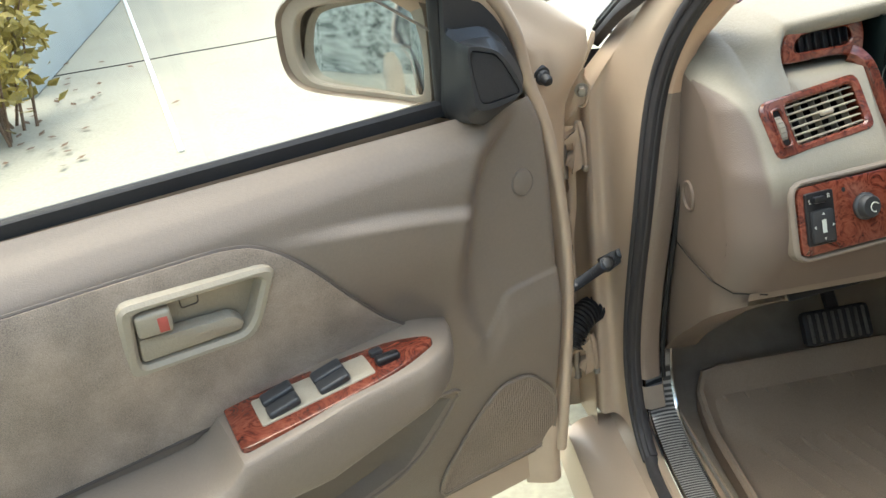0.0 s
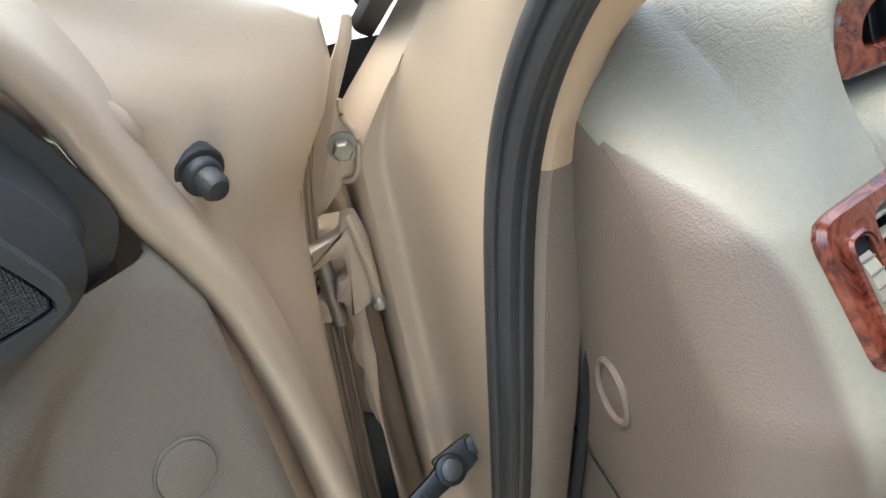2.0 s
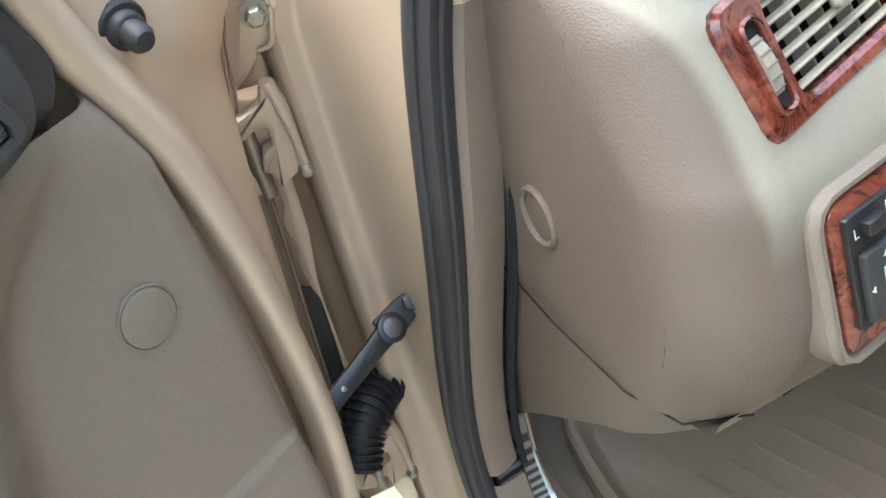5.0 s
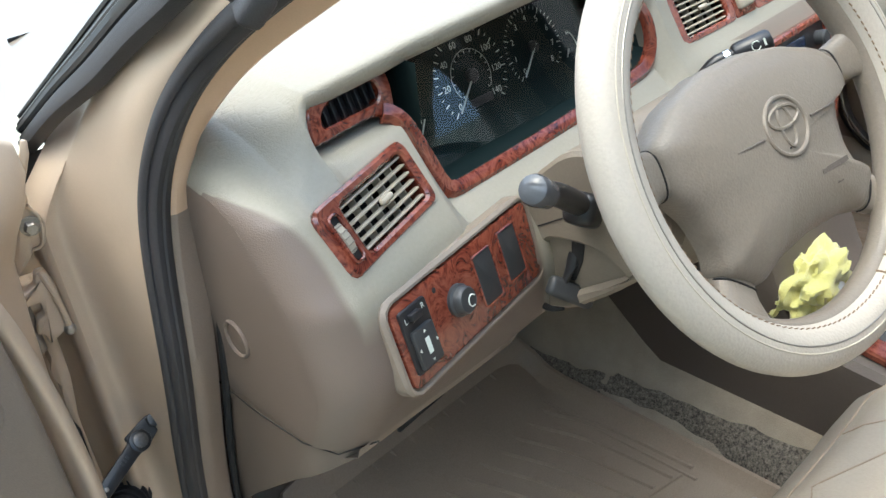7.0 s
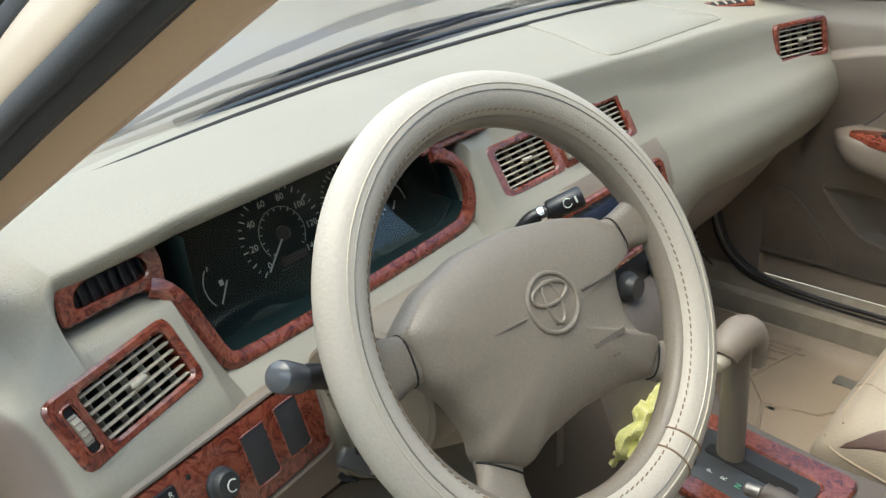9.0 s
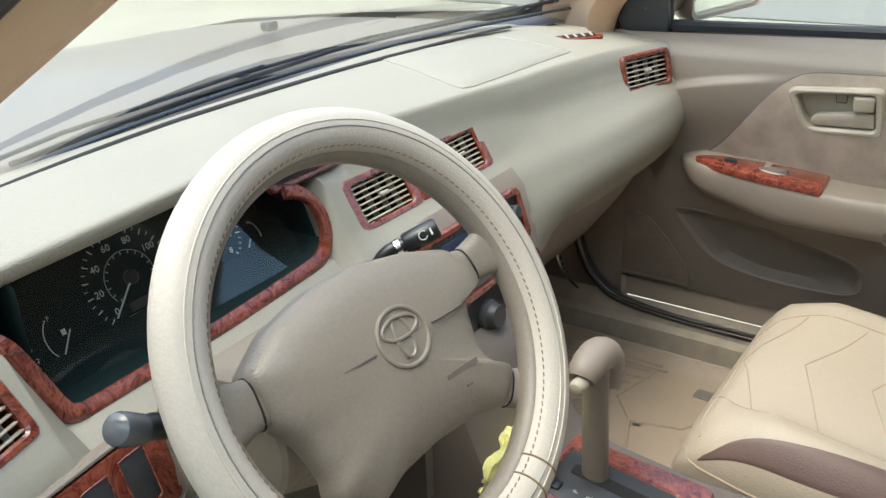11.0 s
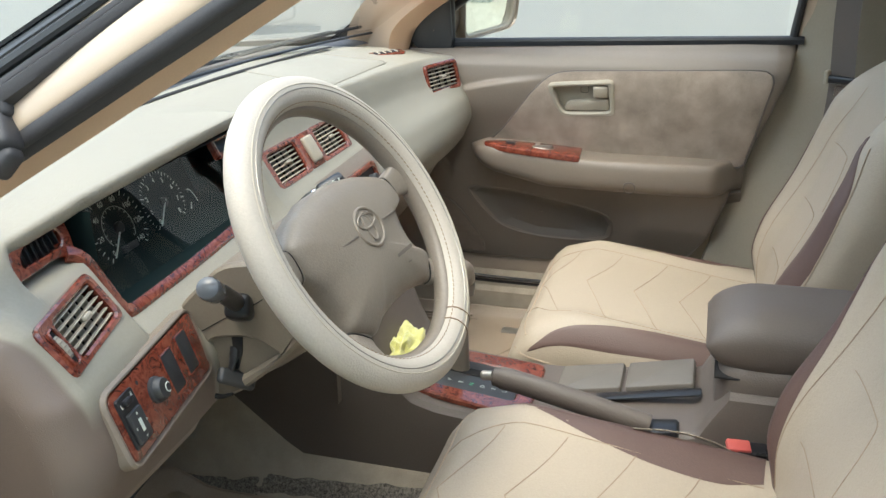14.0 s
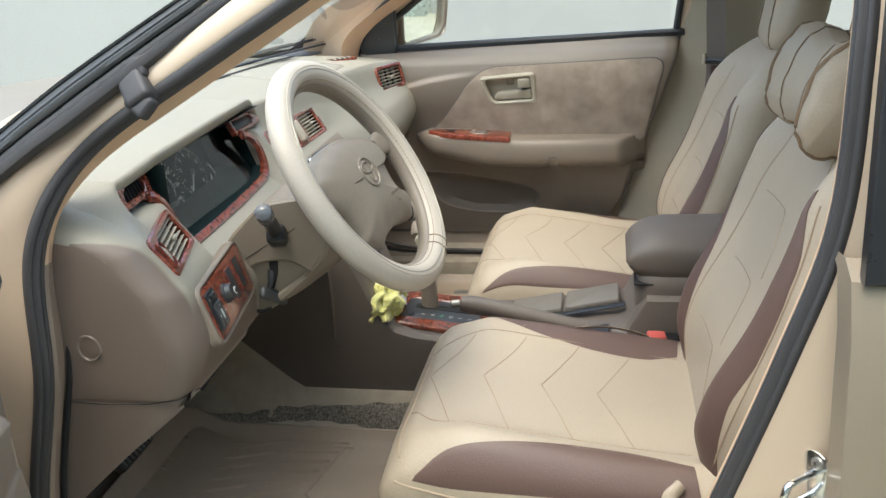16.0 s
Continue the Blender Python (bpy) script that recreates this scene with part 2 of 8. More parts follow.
STAINED = surface("mould_stained_render", (0.34, 0.36, 0.33), 0.9, vary=0.35, scale=1.6, bump=0.3, grain=40, dirt=0.85)
WALLPAINT = surface("pale_grey_render", (0.36, 0.36, 0.34), 0.85, vary=0.05, scale=1.2, bump=0.3, grain=90)
_n, _l = STAINED.node_tree.nodes, STAINED.node_tree.links
_t, _mp, _w, _r = _n.new("ShaderNodeTexCoord"), _n.new("ShaderNodeMapping"), _n.new("ShaderNodeTexNoise"), _n.new("ShaderNodeValToRGB")
_mp.inputs["Scale"].default_value = (1.0, 1.0, 0.6)
_w.inputs["Scale"].default_value, _w.inputs["Detail"].default_value, _w.inputs["Roughness"].default_value = 8.5, 14.0, 0.78
_e = _r.color_ramp.elements
_e[0].position, _e[0].color, _e[1].position, _e[1].color = 0.42, (0.045, 0.06, 0.05, 1), 0.62, (0.60, 0.62, 0.55, 1)
_q = _e.new(0.50)
_q.color = (0.38, 0.42, 0.36, 1)
_l.new(_t.outputs["Object"], _mp.inputs["Vector"])
_l.new(_mp.outputs[0], _w.inputs["Vector"])
_l.new(_w.outputs["Fac"], _r.inputs[0])
_l.new(_r.outputs[0], _n["Principled BSDF"].inputs["Base Color"])
BLUEWALL = surface("blue_grey_render", (0.42, 0.47, 0.46), 0.85, vary=0.12, scale=2, bump=0.3, grain=90, dirt=0.25)
PANE = glassy("clear_glass")
LENS = glassy("instrument_window", gloss=0.7, base=0.06)
SHROUD = leather("sand_column_plastic", (0.195, 0.163, 0.128), 0.5, scale=500, creases=0.1)
TINTED = surface("dark_tinted_glass", (0.01, 0.011, 0.013), 0.05, vary=0.05, bump=0, coat=1)
MIRROR = surface("dusty_mirror", (0.80, 0.84, 0.82), 0.03, metal=1, vary=0.12, scale=45, bump=0.0)

# ---- mesh helpers ----


def spow(v, p):
    return math.copysign(abs(v) ** p, v)


def part(name, bm, material, parent=None, label="", smooth=True, kind=""):
    me = bpy.data.meshes.new(name)
    bmesh.ops.recalc_face_normals(bm, faces=bm.faces)
    bm.to_mesh(me)
    bm.free()
    me.materials.append(material)
    if smooth:
        me.shade_smooth()
        me.set_sharp_from_angle(angle=radians(38))
    ob = new(name, me)
    ob.parent = parent
    return tagged(ob, label=label, kind=kind)


def thing(name, label, category, group="", at=(0, 0, 0)):
    ob = new(name)
    ob.empty_display_size = 0.05
    return tagged(ob, label=label, category=category, group=group)


def spline(pts, n=8, closed=False):
    """A Catmull-Rom curve through the points."""
    P = [Vector(p) for p in pts]
    k = len(P)
    out = []
    for i in range(k if closed else k - 1):
        if closed:
            a, b, c, d = (P[(i + j) % k] for j in (-1, 0, 1, 2))
        else:
            b, c = P[i], P[i + 1]
            a = P[i - 1] if i else b * 2 - c
            d = P[i + 2] if i + 2 < k else c * 2 - b
        for s in range(n):
            t = s / n
            out.append(0.5 * (2 * b + (c - a) * t + (2 * a - 5 * b + 4 * c - d) * t * t + (3 * b - a - 3 * c + d) * t ** 3))
    if not closed:
        out.append(P[-1])
    return out


def rounded(pts, r, n=4):
    """A closed outline with its corners rounded; r may be a list."""
    P = [Vector(p) for p in pts]
    k, out = len(P), []
    for i, p in enumerate(P):
        a, c = P[i - 1] - p, P[(i + 1) % k] - p
        rad = r[i] if isinstance(r, (list, tuple)) else r
        q = min(rad, a.length * 0.48, c.length * 0.48)
        s, e = p + a.normalized() * q, p + c.normalized() * q
        for j in range(n + 1):
            t = j / n
            out.append(s * (1 - t) ** 2 + p * 2 * t * (1 - t) + e * t * t)
    return out


def rrect(w, h, r, n=4):
    return rounded([(-w / 2, -h / 2), (w / 2, -h / 2), (w / 2, h / 2), (-w / 2, h / 2)], r, n)


def circle(rx, ry=None, n=32):
    ry = rx if ry is None else ry
    return [Vector((rx * math.cos(2 * math.pi * i / n), ry * math.sin(2 * math.pi * i / n))) for i in range(n)]


def resample(pts, n, closed=True):
    P = [Vector(p) for p in pts]
    Q = P + [P[0]] if closed else P
    L = [0]
    for a, b in zip(Q, Q[1:]):
        L.append(L[-1] + (b - a).length)
    out, j = [], 0
    for i in range(n):
        s = L[-1] * i / (n if closed else n - 1)
        while j < len(L) - 2 and L[j + 1] < s:
            j += 1
        t = (s - L[j]) / max(1e-9, L[j + 1] - L[j])
        out.append(Q[j].lerp(Q[j + 1], min(1, max(0, t))))
    return out


def inset(pts, d):
    """A closed 2D outline moved inwards by d."""
    P = [Vector((p[0], p[1])) for p in pts]
    area = sum(a.x * b.y - b.x * a.y for a, b in zip(P, P[1:] + P[:1]))
    s, out = (1 if area > 0 else -1), []
    for i, p in enumerate(P):
        a, b = p - P[i - 1], P[(i + 1) % len(P)] - p
        if a.length < 1e-7 or b.length < 1e-7:
            a = b = (a if a.length > b.length else b)
        a, b = a.normalized(), b.normalized()
        nrm = Vector((-a.y - b.y, a.x + b.x))
        if nrm.length < 1e-6:
            nrm = Vector((-a.y, a.x))
        nrm.normalize()
        c = max(0.35, nrm.dot(Vector((-a.y, a.x))))
        out.append(p + nrm * (s * d / c))
    return out


def skin(rows, closed_v=False, closed_u=False, cap=False, bm=None):
    """A surface through rows of points."""
    bm = bm or bmesh.new()
    R = [[bm.verts.new(p) for p in row] for row in rows]
    nu, nv = len(R), len(R[0])
    for i in range(nu if closed_u else nu - 1):
        for j in range(nv if closed_v else nv - 1):
            a, b, c, d = R[i][j], R[(i + 1) % nu][j], R[(i + 1) % nu][(j + 1) % nv], R[i][(j + 1) % nv]
            try:
                bm.faces.new((a, b, c, d))
            except ValueError:
                pass
    if cap:
        for row in (R[0], R[-1]):
            try:
                bm.faces.new(row)
            except ValueError:
                pass
    return bm


def basis(origin, u, v):
    """A frame whose x runs along u, y near v, z out of the face."""
    o, u, v = Vector(origin), Vector(u).normalized(), Vector(v)
    n = u.cross(v).normalized()
    v = n.cross(u)
    return Matrix(((u.x, v.x, n.x, o.x), (u.y, v.y, n.y, o.y), (u.z, v.z, n.z, o.z), (0, 0, 0, 1)))


def plate(outline, depth, M, bevel=0.001, dome=0.0, bm=None):
    """A slab with the outline in M's x-y plane, its front at z = 0 and its back at -depth, with a rounded front edge."""
    rings = [(outline, -depth), (outline, -bevel), (inset(outline, bevel * 0.35), -bevel * 0.3), (inset(outline, bevel), dome * 0.0)]
    rows = [[M @ Vector((p[0], p[1], z)) for p in pts] for pts, z in rings]
    bm = bm or bmesh.new()
    skin(rows, closed_v=True, bm=bm)
    bm.verts.ensure_lookup_table()
    n = len(outline)
    top = bm.verts[-n:]
    bm.faces.new(top)
    bm.faces.new(bm.verts[-4 * n:-3 * n])
    return bm


def ring(outer, inner, depth, M, bevel=0.001, n=56, proud=0.0, sink=None):
    """A bezel: the outline `outer` with the hole `inner`, rounded at both rims."""
    o = resample(outer, n)
    c = sum(((Vector((p[0], p[1]))) for p in o), Vector((0, 0))) / n
    i0 = resample(inner, n)
    k = min(range(n), key=lambda q: ((i0[q].xy - c).normalized() - (o[0].xy - c).normalized()).length)
    i0 = i0[k:] + i0[:k]
    sink = depth if sink is None else sink
    rings = [(o, -depth), (o, -bevel), (inset(o, bevel), proud), (inset(i0, -bevel), proud), (i0, -bevel), (i0, -sink)]
    return skin([[M @ Vector((p[0], p[1], z)) for p in pts] for pts, z in rings], closed_v=True)


def rbox(M, sx, sy, sz, bevel=0.002, seg=2, bm=None):
    t = bmesh.new()
    bmesh.ops.create_cube(t, size=1)
    for v in t.verts:
        v.co = Vector((v.co.x * sx, v.co.y * sy, v.co.z * sz))
    if bevel:
        bmesh.ops.bevel(t, geom=t.edges[:], offset=min(bevel, 0.45 * min(sx, sy, sz)), segments=seg, affect="EDGES", profile=0.5)
    t.transform(M)
    if bm is None:
        return t
    me = bpy.data.meshes.new("tmp")
    t.to_mesh(me)
    t.free()
    bm.from_mesh(me)
    bpy.data.meshes.remove(me)
    return bm


def tube(path, ra, rb=None, n=10, up=(0, 0, 1), closed=False, cap=True, bm=None, taper=None):
    """A round or oval bar along a path; rb is its half thickness along `up`."""
    P = [Vector(p) for p in path]
    rb = ra if rb is None else rb
    rows, k = [], len(P)
    for i, p in enumerate(P):
        t = (P[(i + 1) % k] - P[i - 1]) if closed else (P[min(i + 1, k - 1)] - P[max(i - 1, 0)])
        t.normalize()
        u = Vector(up)
        u = u - t * u.dot(t)
        if u.length < 1e-4:
            u = Vector((1, 0, 0)) - t * t.x
        u.normalize()
        s = t.cross(u)
        f = taper(i / max(1, k - 1)) if taper else 1
        rows.append([p + (s * ra * math.cos(a) + u * rb * math.sin(a)) * f for a in (2 * math.pi * j / n for j in range(n))])
    return skin(rows, closed_v=True, closed_u=closed, cap=cap and not closed, bm=bm)


def sweep(path, profile, up=(0, 0, 1), closed=False, cap=True):
    """A strip with a closed 2D profile (across, along up) run along a path."""
    P = [Vector(p) for p in path]
    rows, k = [], len(P)
    for i, p in enumerate(P):
        t = (P[(i + 1) % k] - P[i - 1]) if closed else (P[min(i + 1, k - 1)] - P[max(i - 1, 0)])
        t.normalize()
        u = Vector(up(i / max(1, k - 1)) if callable(up) else up)
        u = (u - t * u.dot(t)).normalized()
        s = t.cross(u)
        rows.append([p + s * a + u * b for a, b in profile])
    return skin(rows, closed_v=True, closed_u=closed, cap=cap and not closed)


def lathe(profile, M, n=20, bm=None):
    """A turned part: profile of (radius, height along z)."""
    rows = [[M @ Vector((r * math.cos(a), r * math.sin(a), h)) for a in (2 * math.pi * j / n for j in range(n))] for r, h in profile]
    return skin(rows, closed_v=True, cap=True, bm=bm)


def letters(name, text, size, M, material, parent, label=""):
    """Raised print as a mesh."""
    cu = bpy.data.curves.new(name, "FONT")
    cu.body, cu.size, cu.align_x, cu.align_y, cu.extrude = text, size, "CENTER", "CENTER", 0.0001
    cu.resolution_u = 2
    tmp = new(name + "_tmp", cu)
    me = bpy.data.meshes.new_from_object(tmp.evaluated_get(bpy.context.evaluated_depsgraph_get()))
    bpy.data.objects.remove(tmp)
    me.transform(M)
    me.materials.clear()
    me.materials.append(material)
    ob = new(name, me)
    ob.parent = parent
    return tagged(ob, label=label)


def sstep(a, b, x):
    t = min(1, max(0, (x - a) / (b - a)))
    return t * t * (3 - 2 * t)


def interp(x, xs, ys):
    return float(np.interp(x, xs, ys))


def glide(x, xs, ys):
    """A smooth curve through the keys, with no overshoot."""
    if x <= xs[0]:
        return ys[0]
    if x >= xs[-1]:
        return ys[-1]
    k = next(i for i in range(len(xs) - 1) if x <= xs[i + 1])

    def slope(i):
        if i == 0 or i == len(xs) - 1:
            return 0.0
        a, b = (ys[i] - ys[i - 1]) / (xs[i] - xs[i - 1]), (ys[i + 1] - ys[i]) / (xs[i + 1] - xs[i])
        return 0.0 if a * b <= 0 else 2 * a * b / (a + b)
    h = xs[k + 1] - xs[k]
    t = (x - xs[k]) / h
    return ys[k] * (1 + 2 * t) * (1 - t) ** 2 + slope(k) * h * t * (1 - t) ** 2 + ys[k + 1] * t * t * (3 - 2 * t) + slope(k + 1) * h * t * t * (t - 1)

# ---- the car's shell ----
PIL_Z = (0.338, 0.36, 0.42, 0.50, 0.60, 0.70, 0.76, 0.84, 0.90, 0.955, 0.992, 1.022, 1.048, 1.072, 1.118, 1.147, 1.168, 1.36)
PIL_Y = (0.150, 0.192, 0.222, 0.222, 0.198, 0.168, 0.158, 0.157, 0.150, 0.124, 0.099, 0.067, 0.029, -0.012, -0.093, -0.142, -0.180, -0.50)
PIL_X = (0.757, 0.757, 0.757, 0.757, 0.757, 0.756, 0.753, 0.744, 0.735, 0.724, 0.711, 0.702, 0.697, 0.693, 0.684, 0.676, 0.669, 0.60)


def pillar_path(side, n=6):
    """The door opening's front edge, from sill to roof; side -1 is the driver's."""
    P = spline([(side * x, y, z) for x, y, z in zip(PIL_X, PIL_Y, PIL_Z)], n)
    for _ in range(3 * n):
        P = [P[0]] + [P[i] * 0.5 + (P[i - 1] + P[i + 1]) * 0.25 for i in range(1, len(P) - 1)] + [P[-1]]
    return P


def pillar_out(p):
    """From the opening's edge, the way out and forward over the pillar, and the panel's width there."""
    k = sstep(0.86, 1.02, p.z)
    d = Vector((0, 1, 0)).lerp(Vector((0, 0.16, 0.987)), k).normalized()
    return d, (0.268 - p.y) * (1 - k) + 0.080 * k


def arc_top(side):
    return [(side * x, y, z) for x, y, z in ((0.60, -0.50, 1.36), (0.59, -0.66, 1.385), (0.60, -0.85, 1.39))]


B_Z = (0.36, 0.50, 0.626, 0.80, 0.948, 1.11, 1.25, 1.37)
B_Y = (-0.585, -0.625, -0.667, -0.722, -0.762, -0.772, -0.78, -0.80)
B_X = (0.77, 0.77, 0.77, 0.77, 0.765, 0.745, 0.70, 0.64)


def b_path(side, n=5):
    return spline([(side * x, y, z) for x, y, z in zip(B_X, B_Y, B_Z)], n)


# moves pieces of the hinge gap deeper along the view through the open door
DEEPER = Matrix.Translation((-0.841, -0.174, 1.071)) @ Matrix.Scale(1.075, 4) @ Matrix.Translation((0.841, 0.174, -1.071))


def car_shell():
    car = thing("car", "beige metallic sedan body with its front door standing open", "car")
    for side in (-1, 1):
        o = Vector((side, 0, 0))
        # painted hinge pillar and upper pillar
        rows = []
        for p in pillar_path(side, 8):
            d, w = pillar_out(p)
            k = sstep(0.86, 1.02, p.z)
            e = 0.757 - abs(p.x)
            low, high = (0.0, 0.005, 0.008 + 0.6 * e, 0.018 + e, 0.036 + e, 0.042 + e), (0.0, 0.009, 0.007, 0.001, -0.013, -0.030)
            k2 = sstep(0.84, 0.94, p.z)
            xs = [a * (1 - k2) + b * k2 for a, b in zip(low, high)]
            fs = [a * (1 - k) + b * k for a, b in zip((0.0, 0.35, 0.80, 0.98, 1.01, 1.4), (0.0, 0.10, 0.26, 0.41, 0.70, 0.95))]
            rows.append([p + d * (w * f) + o * x for f, x in zip(fs, xs)])
        part("hinge_pillar", skin([spline(r, 4) for r in rows]), PAINT, car)
        # rubber door seal
        prof = [(-0.012, -0.006), (-0.0125, 0.000), (-0.0115, 0.005), (-0.009, 0.0085), (-0.006, 0.0100), (-0.0035, 0.0095), (-0.0025, 0.0080), (-0.001, 0.0085), (0.002, 0.0105), (0.0055, 0.0105), (0.0075, 0.0085), (0.0085, 0.0060), (0.0105, 0.0055), (0.012, 0.003), (0.0125, -0.001), (0.0115, -0.006)]
        path = pillar_path(side, 8) + [Vector(p) for p in arc_top(side)[1:]]
        part("door_seal", sweep(path, [(a * side * -1, b) for a, b in prof], up=lambda t: Vector((side * 0.75, -0.66, 0)).lerp(Vector((side * 0.61, -0.45, -0.63)), sstep(0.48, 0.72, t))), SEAL, car, "dark grey ribbed rubber door seal")
        path = b_path(side, 8)
        part("rear_opening_seal", sweep(path, [(a * side, b) for a, b in prof], up=lambda t: (side * 0.85, 0.5, 0)), SEAL, car, "dark grey ribbed rubber door seal")
        # windscreen-side mouldings on the upper pillar
        lo_ = spline([(side * x, y, z) for y, z, x in ((0.325, 0.894, 0.757), (0.24, 0.946, 0.751), (0.18, 0.981, 0.738), (0.12, 1.020, 0.727), (0.08, 1.044, 0.719), (0.04, 1.070, 0.709), (0.002, 1.094, 0.699), (-0.033, 1.116, 0.688), (-0.084, 1.147, 0.674), (-0.18, 1.203, 0.655), (-0.50, 1.385, 0.590))], 8)
        hi_ = spline([(side * x, y, z) for y, z, x in ((0.355, 0.918, 0.744), (0.266, 0.977, 0.731), (0.175, 1.043, 0.710), (0.106, 1.089, 0.696), (0.061, 1.116, 0.686), (0.023, 1.138, 0.677), (-0.03, 1.168, 0.665), (-0.10, 1.207, 0.650), (-0.18, 1.252, 0.635), (-0.49, 1.420, 0.570))], 8)
        lo_, hi_ = resample(lo_, 90, False), resample(hi_, 90, False)
        lift_ = Vector((side * 0.82, -0.25, 0.50)).normalized()

        def across(prof):
            return skin([[a.lerp(b, f) + lift_ * (h + 0.004) for f, h in prof] for i, (a, b) in enumerate(zip(lo_, hi_))])
        part("pillar_weatherstrip", across([(-0.02, -0.004), (0.0, 0.004), (0.04, 0.008), (0.12, 0.010), (0.24, 0.0105), (0.29, 0.007), (0.32, 0.0075), (0.40, 0.007), (0.43, 0.004), (0.45, -0.002)]), SEAL, car, "dark grey rubber weatherstrip")
        part("pillar_groove", across([(0.40, 0.0025), (0.50, 0.0025), (0.86, 0.0025), (0.96, 0.0015)]), DARKGREY, car)
        part("windscreen_moulding", across([(0.47, -0.002), (0.48, 0.006), (0.53, 0.0085), (0.62, 0.009), (0.68, 0.0065), (0.71, 0.0075), (0.78, 0.006), (0.80, -0.002)]), DARKGREY, car, "dark gloss windscreen moulding")
        part("moulding_edge", across([(0.88, -0.002), (0.89, 0.004), (0.95, 0.005), (1.0, -0.003)]), BLACK, car)
        if side < 0:
            c = Vector((-0.703, -0.006, 1.091))
            M = basis(c, Vector((0.15, -0.82, 0.52)), Vector((0.55, 0.42, 0.72)))
            bm = rbox(M, 0.034, 0.054, 0.024, 0.007, 3)
            tip = part("weatherstrip_end", bm, SEAL, car, "folded dark rubber weatherstrip end")
            part("lower_fold", rbox(M @ pose(-0.004, -0.022, -0.003, 0, 0, 22), 0.028, 0.036, 0.018, 0.006, 3), SEAL, tip)
            part("upper_fold", rbox(M @ pose(0.010, 0.016, 0.004, 14, 0, -18), 0.030, 0.026, 0.014, 0.005, 3), SEAL, tip)
        # pillar trims inside
        rows = []
        for p in pillar_path(side, 8):
            if p.z > 0.872:
                k = sstep(0.90, 1.0, p.z)
                d = pillar_out(p)[0]
                q = p - o * 0.008
                w = 0.040 * (1 - k) + 0.078 * k
                lo_ = [q, q - o * 0.001 + Vector((0, -0.007, 0)), q - o * 0.006 + Vector((0, -0.0105, 0)), q - o * 0.015 + Vector((0, -0.010, 0)), q - o * 0.024 + Vector((0, -0.004, 0)), q - o * 0.034 + Vector((0, 0.03, 0))]
                hi_ = [p - o * a + Vector((0, b, c)) for a, b, c in ((0.004, 0.0, -0.004), (0.011, -0.002, -0.012), (0.014, 0.002, -0.020), (0.019, 0.009, -0.031), (0.030, 0.022, -0.036), (0.055, 0.05, -0.026))]
                rows.append([a.lerp(b, k) for a, b in zip(lo_, hi_)])
        part("upper_pillar_trim", skin(rows), TAN, car, "tan plastic windscreen pillar trim")
        rows = []
        for p in pillar_path(side, 8):
            if 0.43 < p.z < 0.879:
                q = p - o * 0.009
                rows.append([q, q - o * 0.001 + Vector((0, -0.007, 0)), q - o * 0.006 + Vector((0, -0.0105, 0)), q - o * 0.015 + Vector((0, -0.010, 0)), q - o * 0.029 + Vector((0, -0.005, 0)), q - o * 0.032 + Vector((0, 0.0, 0)), q - o * 0.032 + Vector((0, 0.03, 0))])
        if side < 0:
            # solid dark tube drawn for the shadow gap between trim and dash end
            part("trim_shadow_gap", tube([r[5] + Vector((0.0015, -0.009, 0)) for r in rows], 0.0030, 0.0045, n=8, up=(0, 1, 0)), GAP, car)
        part("lower_pillar_trim", skin(rows), PILLARTRIM, car, "taupe plastic hinge pillar trim")
        rows = []
        for p in pillar_path(side, 8):
            if 0.385 < p.z < 0.428:
                q = p - o * 0.009
                rows.append([q, q - o * 0.001 + Vector((0, -0.010, 0)), q - o * 0.008 + Vector((0, -0.014, 0)), q - o * 0.03 + Vector((0, -0.012, 0)), q - o * 0.04 + Vector((0, 0.02, 0))])
        part("pillar_foot_trim", skin(rows), TAUPE, car)
        # sill with its scuff plate
        ys = [0.30, 0.10, -0.1, -0.3, -0.5, -0.62]
        rows = []
        for y in ys:
            rows.append([(side * x, y, z - 0.055) for x, z in ((0.67, 0.30), (0.675, 0.385), (0.69, 0.397), (0.752, 0.397), (0.764, 0.385), (0.775, 0.372), (0.82, 0.365), (0.845, 0.35), (0.86, 0.30), (0.84, 0.20))])
        part("sill", skin(rows), PAINT if side < 0 else CARPET, car)
        run = spline([(side * 0.715, 0.240, 0.462), (side * 0.716, 0.236, 0.425), (side * 0.718, 0.222, 0.395), (side * 0.720, 0.19, 0.366), (side * 0.722, 0.12, 0.351), (side * 0.724, 0.0, 0.348), (side * 0.724, -0.3, 0.348), (side * 0.724, -0.62, 0.348)], 8)
        half = Vector((0.021, 0, 0))
        part("scuff_plate", tube(run, 0.023, 0.0025, n=10, up=(0, -0.3, 1)), CARBON, car, "carbon-look sill plate with chrome edges")
        for e in (-1, 1):
            part("scuff_edge", tube([p + half * e + Vector((0, 0, 0.002)) for p in run], 0.0032, n=8), CHROME, car, "chrome edge strip")
        sill_seal = [Vector((side * 0.757, 0.150, 0.338)), Vector((side * 0.759, 0.09, 0.330)), Vector((side * 0.762, -0.2, 0.330)), Vector((side * 0.765, -0.50, 0.335)), Vector((side * 0.768, -0.575, 0.36))]
        part("sill_seal", tube(spline(sill_seal, 6), 0.010, 0.010, n=12), SEAL, car)
        part("kick_panel", skin([[(side * x, y, z) for y, x in ((0.215 if side < 0 else 0.10, 0.716), (0.24, 0.705), (0.36, 0.69), (0.58, 0.68))] for z in (0.26, 0.36, 0.5, 0.72)]), TAUPE, car, "taupe kick panel")
